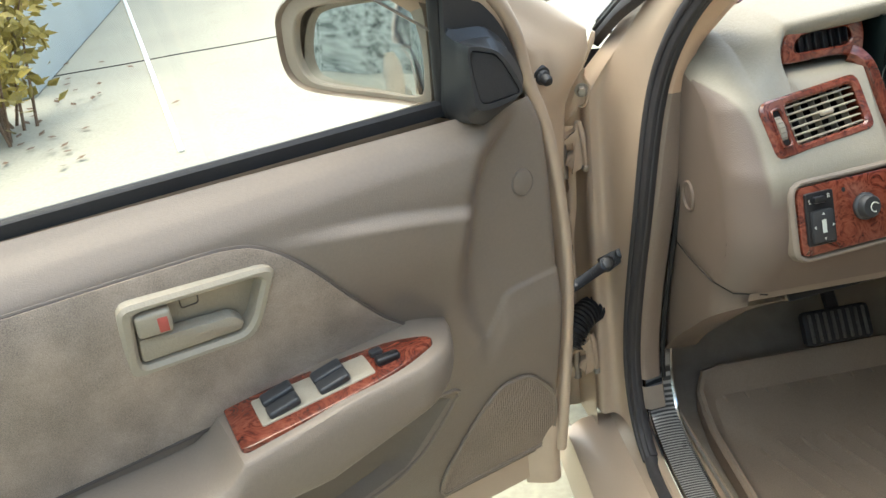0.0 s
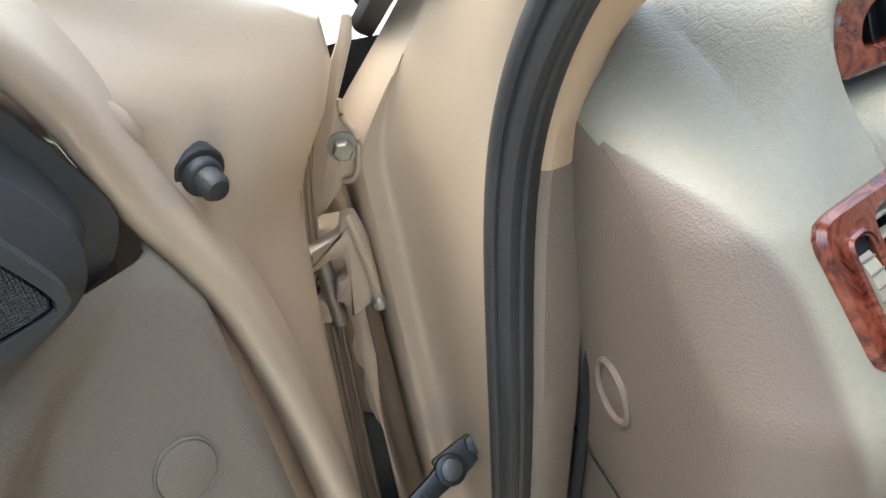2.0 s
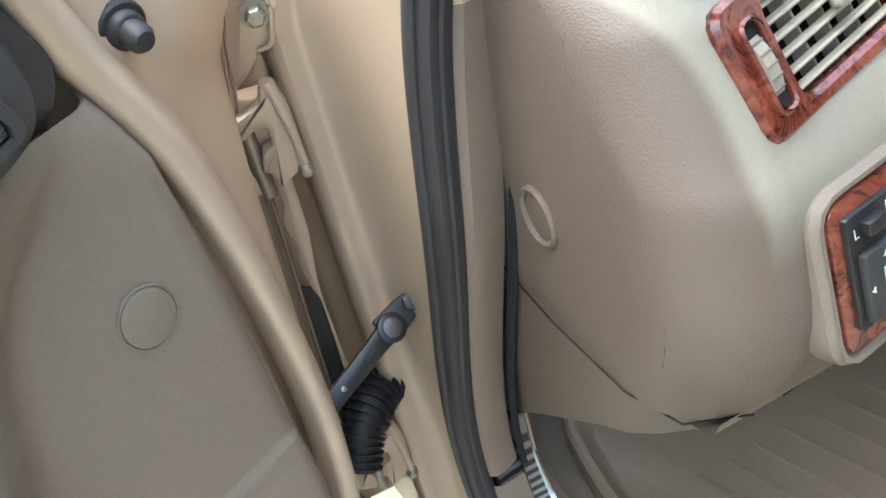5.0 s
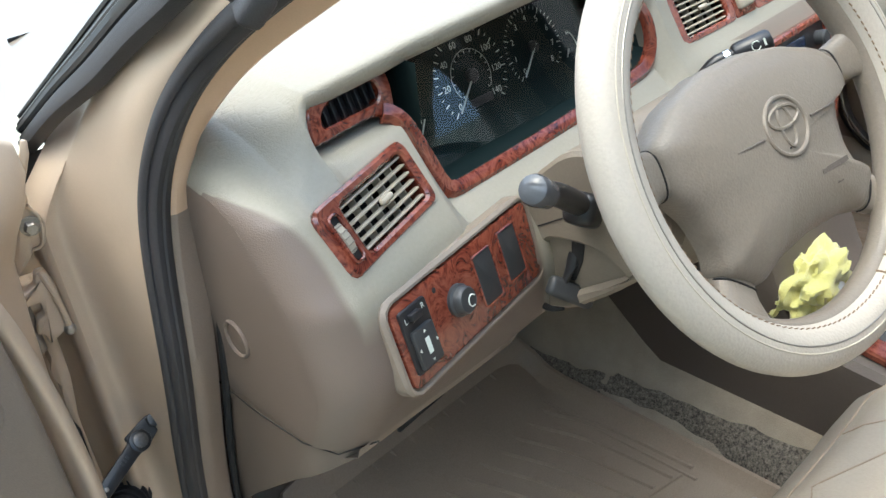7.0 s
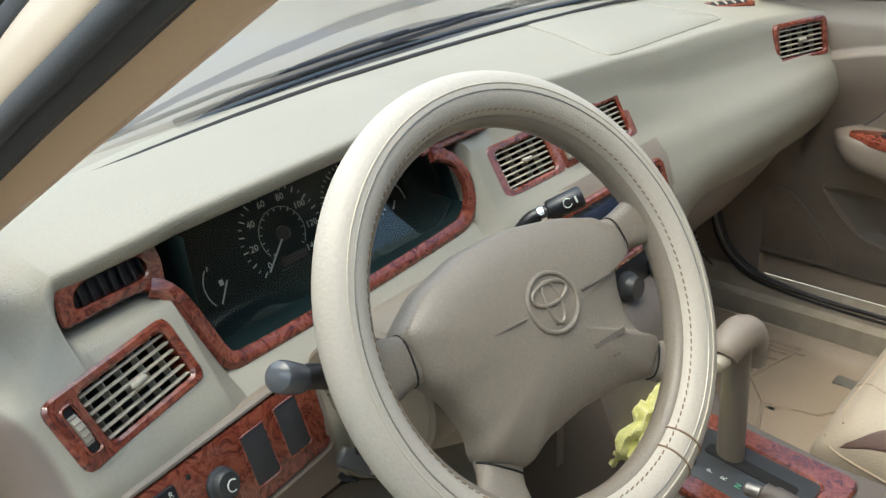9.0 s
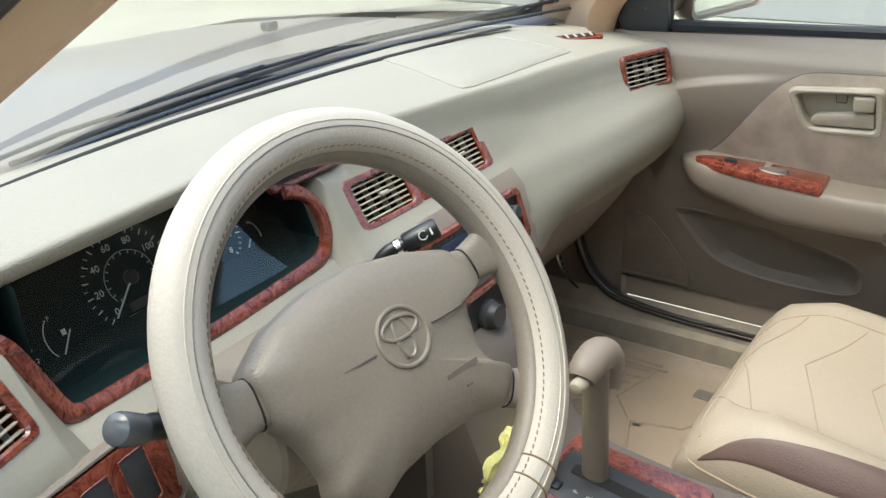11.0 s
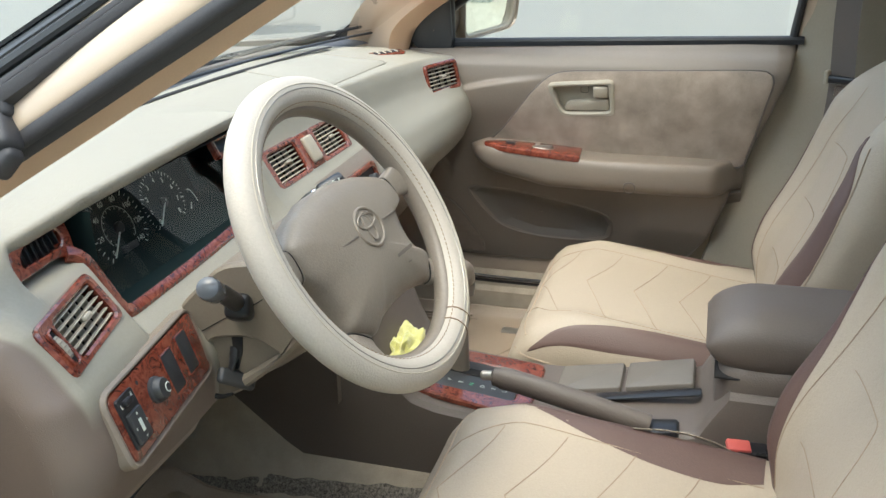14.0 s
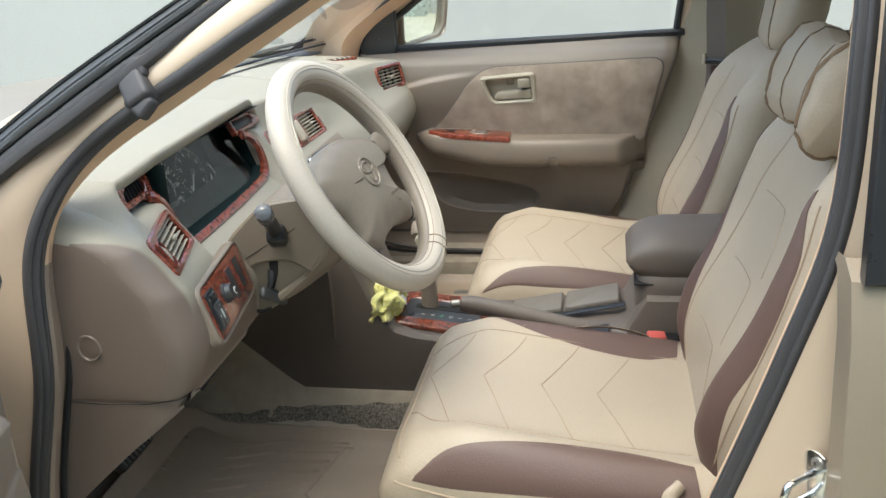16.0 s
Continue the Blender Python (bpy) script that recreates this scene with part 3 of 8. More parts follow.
        part("wing_inner", skin([[(side * x, y, z) for x, y in ((0.80, 0.272), (0.807, 0.35), (0.85, 0.352))] for z in (0.30, 0.6, 0.90)]), PAINT, car)
        # rear pillar: painted face and inner trim
        rows = []
        for p in b_path(side, 6):
            rows.append([p + o * x + Vector((0, y, 0)) for x, y in ((0.004, 0.004), (0.010, -0.010), (0.016, -0.03), (0.020, -0.055), (0.026, -0.07), (0.026, -0.14))])
        part("rear_pillar", skin(rows), PAINT, car)
        rows = []
        fwd = 0.035 if side > 0 else 0.0
        for p in b_path(side, 6):
            rows.append([p - o * x + Vector((0, y, 0)) for x, y in ((0.006, 0.008 + fwd), (0.010, 0.010 + fwd), (0.022, 0.008 + fwd), (0.034, -0.01 + fwd * 0.6), (0.05, -0.06), (0.055, -0.16))])
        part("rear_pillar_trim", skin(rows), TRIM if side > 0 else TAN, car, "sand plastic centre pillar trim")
        # outer body: front wing, rear door, roof rail
        rows = []
        for y, top, xo in ((0.315, 0.918, 0.862), (0.45, 0.905, 0.872), (0.8, 0.88, 0.88), (1.2, 0.84, 0.875), (1.55, 0.78, 0.84)):
            rows.append([(side * x, y, z) for x, z in ((xo - 0.10, top + 0.015), (xo - 0.05, top + 0.012), (xo - 0.018, top - 0.01), (xo, top - 0.09), (xo + 0.008, 0.65), (xo, 0.45), (xo - 0.03, 0.28))])
        part("front_wing", skin(rows), PAINT_OUT, car, "beige metallic front wing")
        rows = []
        for y in (-0.757, -0.762, -0.78, -1.2, -1.6, -2.2, -2.9):
            k = 0.04 if y == -0.757 else (0.006 if y == -0.762 else 0.0)
            rows.append([(side * (x - k), y, z) for x, z in ((0.80, 0.925), (0.830, 0.912), (0.852, 0.86), (0.872, 0.70), (0.872, 0.5), (0.855, 0.34), (0.83, 0.24))])
        part("rear_side_panel", skin(rows), PAINT_OUT, car, "beige metallic rear door skin")
        part("roof_rail", tube(spline(arc_top(side) + [(side * 0.62, -1.3, 1.37), (side * 0.64, -1.9, 1.2), (side * 0.72, -2.4, 0.95)], 5), 0.05, 0.03, n=10), PAINT_OUT, car)
    # rear door glass and its black frame, driver's side
    M = basis((-0.800, -1.115, 1.125), (0, -1, 0), (0.16, 0, 1))
    part("rear_door_glass", plate([(-0.30, -0.20), (0.35, -0.20), (0.33, 0.20), (-0.28, 0.20)], 0.005, M, 0.001), TINTED, car, "dark tinted rear door glass")
    part("rear_window_frame", ring([(-0.345, -0.215), (0.40, -0.215), (0.38, 0.23), (-0.335, 0.23)], [(-0.30, -0.195), (0.35, -0.195), (0.33, 0.20), (-0.28, 0.20)], 0.02, M @ pose(0, 0, 0.006), 0.002), BLACK, car, "black window frame")
    hm = bmesh.new()
    rbox(pose(-0.885, -0.87, 0.775), 0.018, 0.13, 0.028, 0.008, 3, hm)
    part("rear_door_handle", hm, PAINT_OUT, car, "beige pull handle")
    # roof and headliner
    rows = [[(x, y, z + 0.03 * (1 - (x / 0.62) ** 2)) for x in np.linspace(-0.62, 0.62, 13)] for y, z in ((-0.50, 1.37), (-0.8, 1.39), (-1.3, 1.375), (-1.75, 1.30))]
    part("headliner", skin([[(x, y, z - 0.025) for x, y, z in r] for r in rows]), TRIM, car, "sand cloth headliner")
    part("roof", skin([[(x * 1.06, y, z + 0.012) for x, y, z in r] for r in rows]), PAINT_OUT, car)
    # floor pan, tunnel, firewall, seat pan behind
    rows = []
    for y, dz in ((0.58, 0.30), (0.50, 0.16), (0.36, 0.05), (0.28, 0.005), (0.20, 0.0), (0.13, 0.0), (0.08, 0.0), (-0.3, 0.0), (-0.7, 0.0), (-1.3, 0.0)):
        dt = interp(y, (0.08, 0.13, 0.20, 0.28, 0.36, 0.58), (0.0, 0.035, 0.10, 0.17, 0.20, 0.22)) - 0.5 * dz
        rows.append([(x, y, z) for x, z in ((-0.70, 0.38), (-0.675, 0.30 + dz), (-0.66, 0.268 + dz), (-0.45, 0.262 + dz), (-0.24, 0.262 + dz), (-0.175, 0.270 + dz), (-0.145, 0.300 + dz + 0.2 * dt), (-0.110, 0.336 + dz + 0.75 * dt), (-0.088, 0.356 + dz + dt), (-0.05, 0.362 + dz + dt), (0.10, 0.365 + dz + dt), (0.135, 0.350 + dz + 0.5 * dt), (0.165, 0.31 + dz), (0.20, 0.275 + dz), (0.26, 0.262 + dz), (0.66, 0.268 + dz), (0.675, 0.30 + dz), (0.70, 0.38))])
    part("carpet", skin([spline(r, 4) for r in rows]), CARPET, car, "beige moulded floor carpet")
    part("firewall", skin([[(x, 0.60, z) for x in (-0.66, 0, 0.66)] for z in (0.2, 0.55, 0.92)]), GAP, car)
    part("rear_bulkhead", skin([[(x, y, z) for x in (-0.72, 0, 0.72)] for y, z in ((-1.5, 0.25), (-1.6, 0.6), (-1.8, 0.95))]), CREAM, car, "cream rear seat back")
    part("rear_cushion", skin([[(x, y, z) for x in (-0.72, 0, 0.72)] for y, z in ((-1.12, 0.26), (-1.1, 0.48), (-1.3, 0.52), (-1.55, 0.45))]), CREAM, car)
    # windscreen, cowl, bonnet
    rows = []
    for s in np.linspace(0, 1, 9):
        row = []
        for x in np.linspace(-1, 1, 15):
            y0, z0 = 0.385 - 0.155 * x * x, 0.945
            y1, z1 = -0.46 - 0.04 * x * x, 1.375 - 0.02 * x * x
            row.append((x * (0.725 - 0.115 * s), y0 + (y1 - y0) * s, z0 + (z1 - z0) * s + 0.03 * math.sin(math.pi * s)))
        rows.append(row)
    ws = part("windscreen", skin(rows), PANE, car, "clear laminated windscreen")
    ws.visible_shadow = False
    rows = [[(x * 0.70, y - 0.155 * x * x, z) for x in np.linspace(-1, 1, 13)] for y, z in ((0.38, 0.925), (0.395, 0.930), (0.415, 0.932), (0.450, 0.935), (0.48, 0.93))]
    part("cowl", skin(rows), SEAL, car, "dark grey plastic scuttle below the windscreen")
    rows = []
    for y, z in ((0.418, 0.940), (0.430, 0.953), (0.48, 0.960), (0.8, 0.950), (1.1, 0.915), (1.4, 0.85), (1.6, 0.77), (1.66, 0.70)):
        rows.append([(x * 0.735, y - 0.155 * x * x, z - 0.045 * x * x + 0.006 * math.cos(9 * x)) for x in np.linspace(-1, 1, 15)])
    part("bonnet", skin(rows), PAINT_OUT, car, "beige metallic bonnet")
    part("windscreen_frit", tube([(x * 0.72, 0.382 - 0.155 * x * x, 0.946) for x in np.linspace(-1, 1, 21)], 0.006, 0.003, n=8), BLACK, car, "black windscreen edge band")
    for x in (-0.31, 0.30):
        bm = rbox(pose(x, 0.60, 0.966, 0, 0, 0), 0.028, 0.022, 0.016, 0.005, 3)
        part("washer_jet", bm, BLACK, car, "black washer nozzle")
    for x0, x1 in ((-0.50, 0.08), (0.05, 0.62)):
        a, b = Vector((x0, 0.425 - 0.29 * x0 * x0, 0.952)), Vector((x1, 0.395 - 0.29 * x1 * x1, 0.955))
        bm = tube([a, a.lerp(b, 0.4) + Vector((0, 0, 0.012)), b + Vector((0, 0, 0.008))], 0.0032, 0.003, n=8)
        part("wiper_arm", bm, BLACK, car)
        pts = [a.lerp(b, t) + Vector((0.06, -0.02 - 0.0 * t, 0.004 + 0.004 * math.sin(3 * t))) for t in np.linspace(0.15, 1.15, 7)]
        part("wiper_blade", tube(pts, 0.002, 0.0035, n=8), RUBBER, car, "black rubber wiper blade")
    F = DEEPER @ basis((-0.8374, 0.2512, 0.771), (0.9733, -0.2295, 0), (0, 0, 1))
    fl = part("wing_flange", plate(rounded([(0.0159, 0.0594), (0.024, 0.0663), (0.0329, 0.0757), (0.0346, 0.0809), (0.0405, 0.0814), (0.0442, 0.0861), (0.0483, 0.1085), (0.0428, 0.115), (0.0428, 0.1269), (0.0499, 0.1417), (0.0570, 0.1570), (0.0590, 0.168), (0.0545, 0.170), (0.0500, 0.158), (0.0296, 0.1215), (0.0184, 0.0849)], 0.002, 3), 0.003, F @ pose(0, 0, 0.002), 0.0008), PAINT, car, "beige wing flange")
    part("flange_lip", tube(spline([F @ Vector(q) for q in ((0.0346, 0.080, 0.003), (0.0405, 0.081, 0.004), (0.0445, 0.087, 0.005), (0.0480, 0.104, 0.004), (0.0430, 0.116, 0.003), (0.0432, 0.127, 0.003))], 5), 0.0016, n=8), PAINT, fl)
    part("bolt_seat", lathe([(0.0085, 0), (0.0085, 0.0015), (0.004, 0.002)], F @ pose(0.0395, 0.1004, 0.002), 18), STEEL, fl)
    part("bolt", lathe([(0.0058, 0), (0.0058, 0.006), (0.0045, 0.0075), (0.001, 0.0075)], F @ pose(0.0395, 0.1004, 0.003), 6), STEEL, fl)
    # sheet behind the hinges, coloured dark in place of the closed-in gap's shade
    part("wing_inner_sheet", skin([[(x, y, z) for x, y in ((-0.86, 0.372), (-0.77, 0.370), (-0.69, 0.35))] for z in (0.30, 0.60, 0.78, 0.880)]), WINGSHADE, car, "inner wing sheet coloured dark for the shade behind the hinges")
    # scalloped sheet edge below the upper hinge
    wv = [(0.0275, 0.004), (0.0257, -0.0559), (0.0196, -0.0991), (0.0187, -0.1157), (0.0188, -0.1764), (0.018, -0.26), (0.012, -0.26), (0.0148, -0.1849), (0.0169, -0.1151), (0.0140, -0.103), (0.0120, -0.085), (0.0150, -0.066), (0.0163, -0.0634), (0.0128, -0.056), (0.0120, -0.043), (0.0168, -0.0312), (0.0156, -0.0143), (0.014, 0.0)]
    part("scalloped_edge", plate(rounded(wv, 0.0015, 2), 0.003, F @ pose(0, 0, -0.010), 0.0008), PAINT, car, "scalloped beige sheet edge")
    part("black_seal_strip", plate([(0.000, -0.10), (0.0178, -0.1098), (0.0178, -0.27), (-0.02, -0.27)], 0.003, F @ pose(0, 0, -0.014), 0.0008), RUBBER, car, "black rubber wing seal")
    # the passenger sill's seal and bright strip, turning up at the front
    bend = spline([(0.70, 0.215, 0.60), (0.70, 0.197, 0.51), (0.70, 0.174, 0.436), (0.70, 0.135, 0.39), (0.70, 0.085, 0.367), (0.70, -0.03, 0.356), (0.70, -0.20, 0.354)], 8)
    part("bent_seal", tube(bend, 0.013, 0.011, n=12), SEAL, car, "dark rubber seal at the sill corner")
    part("bent_strip", tube([q + Vector((-0.013, -0.004, 0.006)) for q in bend[8:]], 0.004, n=8), CHROME, car, "bright sill strip")
    # striker and latch bolts on the rear pillar
    M = basis((-0.801, -0.752, 0.672), (-0.8, -0.6, 0), (0, 0, 1)) @ pose(0, 0, 0, 0, 0, -6)
    st = part("striker_plate", plate(rrect(0.036, 0.076, 0.017, 8), 0.004, M, 0.0014), CHROME, car, "bright steel striker plate")
    part("striker_loop", tube(spline([M @ Vector(p) for p in ((0, 0.014, -0.002), (0, 0.014, 0.020), (0.001, 0.012, 0.036), (0.002, 0.004, 0.042), (0.002, -0.008, 0.042), (0.001, -0.015, 0.036), (0, -0.016, 0.020), (0, -0.016, -0.002))], 6), 0.0042, n=10), CHROME, st)
    for dy in (-0.027, 0.027):
        part("bolt", lathe([(0.0075, 0), (0.0075, 0.0025), (0.0055, 0.0035), (0.003, 0.0035), (0.003, 0.001)], M @ pose(0.002, dy, 0), 12), STEEL, st)
    part("door_stop", lathe([(0.018, 0), (0.018, 0.008), (0.014, 0.012), (0.013, 0.02), (0.005, 0.021)], basis((-0.795, -0.715, 0.60), (0, -1, 0), (0, 0, 1)), 18), RUBBER, car, "black rubber stop")
    return car


CARBON = surface("woven_carbon_print", (0.09, 0.09, 0.095), 0.3, vary=0.7, scale=60, bump=0.3, grain=260, coat=0.5)
_n, _l = CARBON.node_tree.nodes, CARBON.node_tree.links
_t, _w, _r = _n.new("ShaderNodeTexCoord"), _n.new("ShaderNodeTexWave"), _n.new("ShaderNodeValToRGB")
_w.bands_direction, _w.wave_profile = "Y", "SIN"
_w.inputs["Scale"].default_value, _w.inputs["Distortion"].default_value, _w.inputs["Detail Scale"].default_value = 70.0, 0.8, 60.0
_r.color_ramp.elements[0].color, _r.color_ramp.elements[1].color = (0.03, 0.03, 0.032, 1), (0.30, 0.30, 0.29, 1)
_r.color_ramp.elements[0].position, _r.color_ramp.elements[1].position = 0.35, 0.75
_l.new(_t.outputs["Object"], _w.inputs["Vector"])
_l.new(_w.outputs["Fac"], _r.inputs[0])
_l.new(_r.outputs[0], _n["Principled BSDF"].inputs["Base Color"])
car_shell()


def check_strap():
    """The door check on the driver's hinge pillar."""
    link = thing("door_check_strap", "black steel door check arm bolted to the hinge pillar", "door check")
    a, b = Vector((-0.784, 0.233, 0.620)), Vector((-0.8895, 0.1935, 0.5895))
    d = (b - a).normalized()
    N = Vector((-0.10, -0.80, 0.58))
    M = basis(a, d, N.cross(d))
    L = (b - a).length
    part("arm", plate(rounded([(0.004, -0.0085), (0.016, -0.0075), (L, -0.0065), (L, 0.0065), (0.016, 0.0075), (0.004, 0.0085)], 0.003, 3), 0.006, M, 0.0014), BLACK, link)
    part("head", plate(circle(0.0112, n=24), 0.008, M @ pose(0, 0, 0.001), 0.0015), BLACK, link)
    part("bracket", plate(rounded([(0.006, -0.013), (-0.018, -0.010), (-0.031, -0.007), (-0.032, 0.007), (-0.016, 0.010), (0.004, 0.011)], 0.004, 3), 0.006, M @ pose(0, 0, -0.004), 0.0012), DARKGREY, link, "dark steel bracket")
    part("pivot_pin", lathe([(0.0075, 0.0), (0.0075, 0.0018), (0.0062, 0.0026), (0.001, 0.0026)], M @ pose(0, 0, 0.001), 20), WORNSTEEL, link)
    part("bolt", lathe([(0.0075, -0.003), (0.0075, 0.003), (0.0045, 0.0042), (0.001, 0.0042)], M @ pose(-0.0245, -0.001, 0.0), 6), DARKGREY, link)
    part("hook", tube(spline([M @ Vector(q) for q in ((-0.030, -0.010, 0.001), (-0.036, -0.004, 0.004), (-0.036, 0.006, 0.004), (-0.028, 0.012, 0.001))], 5), 0.0028, n=8), BLACK, link)
    part("rivet", lathe([(0.0022, 0), (0.0022, 0.001), (0.001, 0.0014)], M @ pose(0.055, 0, 0), 10), STEEL, link)
    for k in range(3):
        part("stamp_bar", rbox(M @ pose(0.020 + 0.004 * k, -0.001, 0.0001), 0.0022, 0.004, 0.0004, 0, 1), DARKGREY, link)
    # corrugated cable sleeve under it
    sl = thing("cable_sleeve", "black corrugated rubber wiring sleeve between door and body", "cable sleeve")
    pts = spline([(-0.79, 0.285, 0.520), (-0.81, 0.266, 0.525), (-0.83, 0.250, 0.515), (-0.845, 0.235, 0.495)], 10)
    bm = tube(pts, 0.016, n=12, taper=lambda t: 1.0)
    part("sleeve", bm, RUBBER, sl)
    for i, p in enumerate(pts[1::2]):
        q = pts[min(len(pts) - 1, 2 * i + 2)]
        part("rib", tube([p - (q - p) * 0.25, p + (q - p) * 0.25], 0.0205, n=12), RUBBER, sl)


check_strap()

# ---- dashboard ----
# outline keys: windscreen edge, top, brow, under brow, recess top, recess foot, lip, face foot, crease, knee, lower edge
DK = {
    -0.665: ((0.31, 0.945), (0.20, 0.945), (0.11, 0.925), (0.075, 0.907), (0.055, 0.899), (0.044, 0.892), (0.036, 0.886), (0.004, 0.836), (-0.008, 0.821), (-0.028, 0.742), (0.0, 0.682)),
    -0.626: ((0.325, 0.950), (0.21, 0.955), (0.098, 0.943), (0.085, 0.925), (0.078, 0.912), (0.068, 0.902), (0.052, 0.889), (0.012, 0.836), (-0.002, 0.820), (-0.026, 0.742), (0.0, 0.682)),
    -0.615: ((0.325, 0.950), (0.21, 0.956), (0.097, 0.951), (0.098, 0.934), (0.122, 0.928), (0.118, 0.902), (0.072, 0.897), (0.014, 0.836), (0.0, 0.819), (-0.025, 0.742), (0.0, 0.682)),
    -0.53: ((0.34, 0.950), (0.22, 0.961), (0.093, 0.959), (0.097, 0.939), (0.150, 0.932), (0.142, 0.902), (0.085, 0.896), (0.038, 0.836), (0.022, 0.818), (-0.012, 0.745), (0.0, 0.682)),
    -0.505: ((0.34, 0.950), (0.22, 0.962), (0.093, 0.961), (0.098, 0.941), (0.225, 0.930), (0.180, 0.812), (0.068, 0.817), (0.044, 0.806), (0.030, 0.796), (-0.008, 0.745), (0.0, 0.682)),
    -0.30: ((0.345, 0.950), (0.23, 0.964), (0.092, 0.968), (0.098, 0.947), (0.235, 0.934), (0.190, 0.812), (0.068, 0.820), (0.048, 0.806), (0.034, 0.796), (0.01, 0.745), (0.01, 0.682)),
    -0.155: ((0.345, 0.950), (0.23, 0.963), (0.094, 0.969), (0.100, 0.949), (0.225, 0.936), (0.185, 0.822), (0.075, 0.828), (0.050, 0.806), (0.036, 0.796), (0.01, 0.745), (0.01, 0.682)),
    -0.130: ((0.345, 0.950), (0.23, 0.961), (0.099, 0.964), (0.104, 0.946), (0.150, 0.940), (0.145, 0.912), (0.098, 0.905), (0.060, 0.836), (0.040, 0.815), (0.01, 0.745), (0.01, 0.682)),
    -0.075: ((0.345, 0.950), (0.23, 0.957), (0.120, 0.945), (0.116, 0.932), (0.112, 0.915), (0.108, 0.905), (0.102, 0.892), (0.066, 0.836), (0.040, 0.815), (0.01, 0.745), (0.01, 0.682)),
    0.24: ((0.345, 0.947), (0.24, 0.942), (0.104, 0.926), (0.100, 0.916), (0.097, 0.906), (0.095, 0.897), (0.092, 0.886), (0.066, 0.832), (0.045, 0.812), (0.01, 0.745), (0.01, 0.682)),
    0.27: ((0.345, 0.946), (0.24, 0.940), (0.096, 0.925), (0.091, 0.914), (0.087, 0.904), (0.084, 0.891), (0.078, 0.868), (0.056, 0.838), (0.032, 0.808), (0.0, 0.745), (0.04, 0.682)),
    0.40: ((0.34, 0.944), (0.24, 0.937), (0.088, 0.921), (0.082, 0.911), (0.078, 0.900), (0.074, 0.885), (0.066, 0.862), (0.045, 0.836), (0.016, 0.810), (-0.012, 0.752), (0.03, 0.69)),
    0.56: ((0.315, 0.938), (0.21, 0.928), (0.066, 0.914), (0.060, 0.906), (0.055, 0.896), (0.050, 0.880), (0.040, 0.857), (0.022, 0.834), (-0.004, 0.812), (-0.024, 0.76), (0.01, 0.70)),
    0.67: ((0.27, 0.925), (0.15, 0.918), (0.026, 0.908), (0.018, 0.902), (0.012, 0.893), (0.008, 0.876), (0.003, 0.856), (-0.008, 0.838), (-0.022, 0.820), (-0.032, 0.775), (0.0, 0.71)),
    0.712: ((0.26, 0.915), (0.12, 0.907), (0.014, 0.896), (0.006, 0.891), (0.000, 0.885), (-0.002, 0.870), (-0.008, 0.852), (-0.014, 0.838), (-0.022, 0.822), (-0.030, 0.780), (0.0, 0.72)),
}
DKX = sorted(DK)


def dash_keys(x):
    if x < -0.665:
        k = 1 - math.sqrt(max(0.0, 1 - ((-0.665 - x) / 0.048) ** 2))
        return [(y + (0.045 * k if i > 2 else 0.012 * k), z - (0.035 if i < 3 else 0.012 if i < 7 else 0) * k) for i, (y, z) in enumerate(DK[-0.665])]
    if x > -0.03:
        n = [flat_keys(min(0.712, x + d)) for d in np.linspace(-0.045, 0.045, 7)]
        return [(sum(q[i][0] for q in n) / 7, sum(q[i][1] for q in n) / 7) for i in range(11)]
    return flat_keys(x)


def flat_keys(x):
    return [(interp(x, DKX, [DK[k][i][0] for k in DKX]), interp(x, DKX, [DK[k][i][1] for k in DKX])) for i in range(11)]


SEG = 6


def soft_profile(keys, r):
    """An open profile with rounded corners, evenly divided between them."""
    P = [Vector(k) for k in keys]
    out, last = [P[0]], P[0]
    for i in range(1, len(P) - 1):
        a, c = P[i - 1] - P[i], P[i + 1] - P[i]
        q = min(r[i], a.length * 0.47, c.length * 0.47)
        s, e = P[i] + a.normalized() * q, P[i] + c.normalized() * q
        out += [last.lerp(s, (j + 1) / (SEG + 1)) for j in range(SEG)]
        for j in range(5):
            t = j / 4
            out.append(s * (1 - t) ** 2 + P[i] * 2 * t * (1 - t) + e * t * t)
        last = e
    out += [last.lerp(P[-1], (j + 1) / (SEG + 1)) for j in range(SEG)]
    return out + [P[-1]]


def corner(i):
    """The index of the middle of corner i in a profile."""
    return 1 + (i - 1) * (SEG + 5) + SEG + 2


def dash_row(x):
    r = (0, 0.03, 0.026, 0.008, 0.006, 0.006, 0.010, 0.03, 0.014, 0.035, 0)
    return [Vector((x, y, z)) for y, z in soft_profile(dash_keys(x), r)]


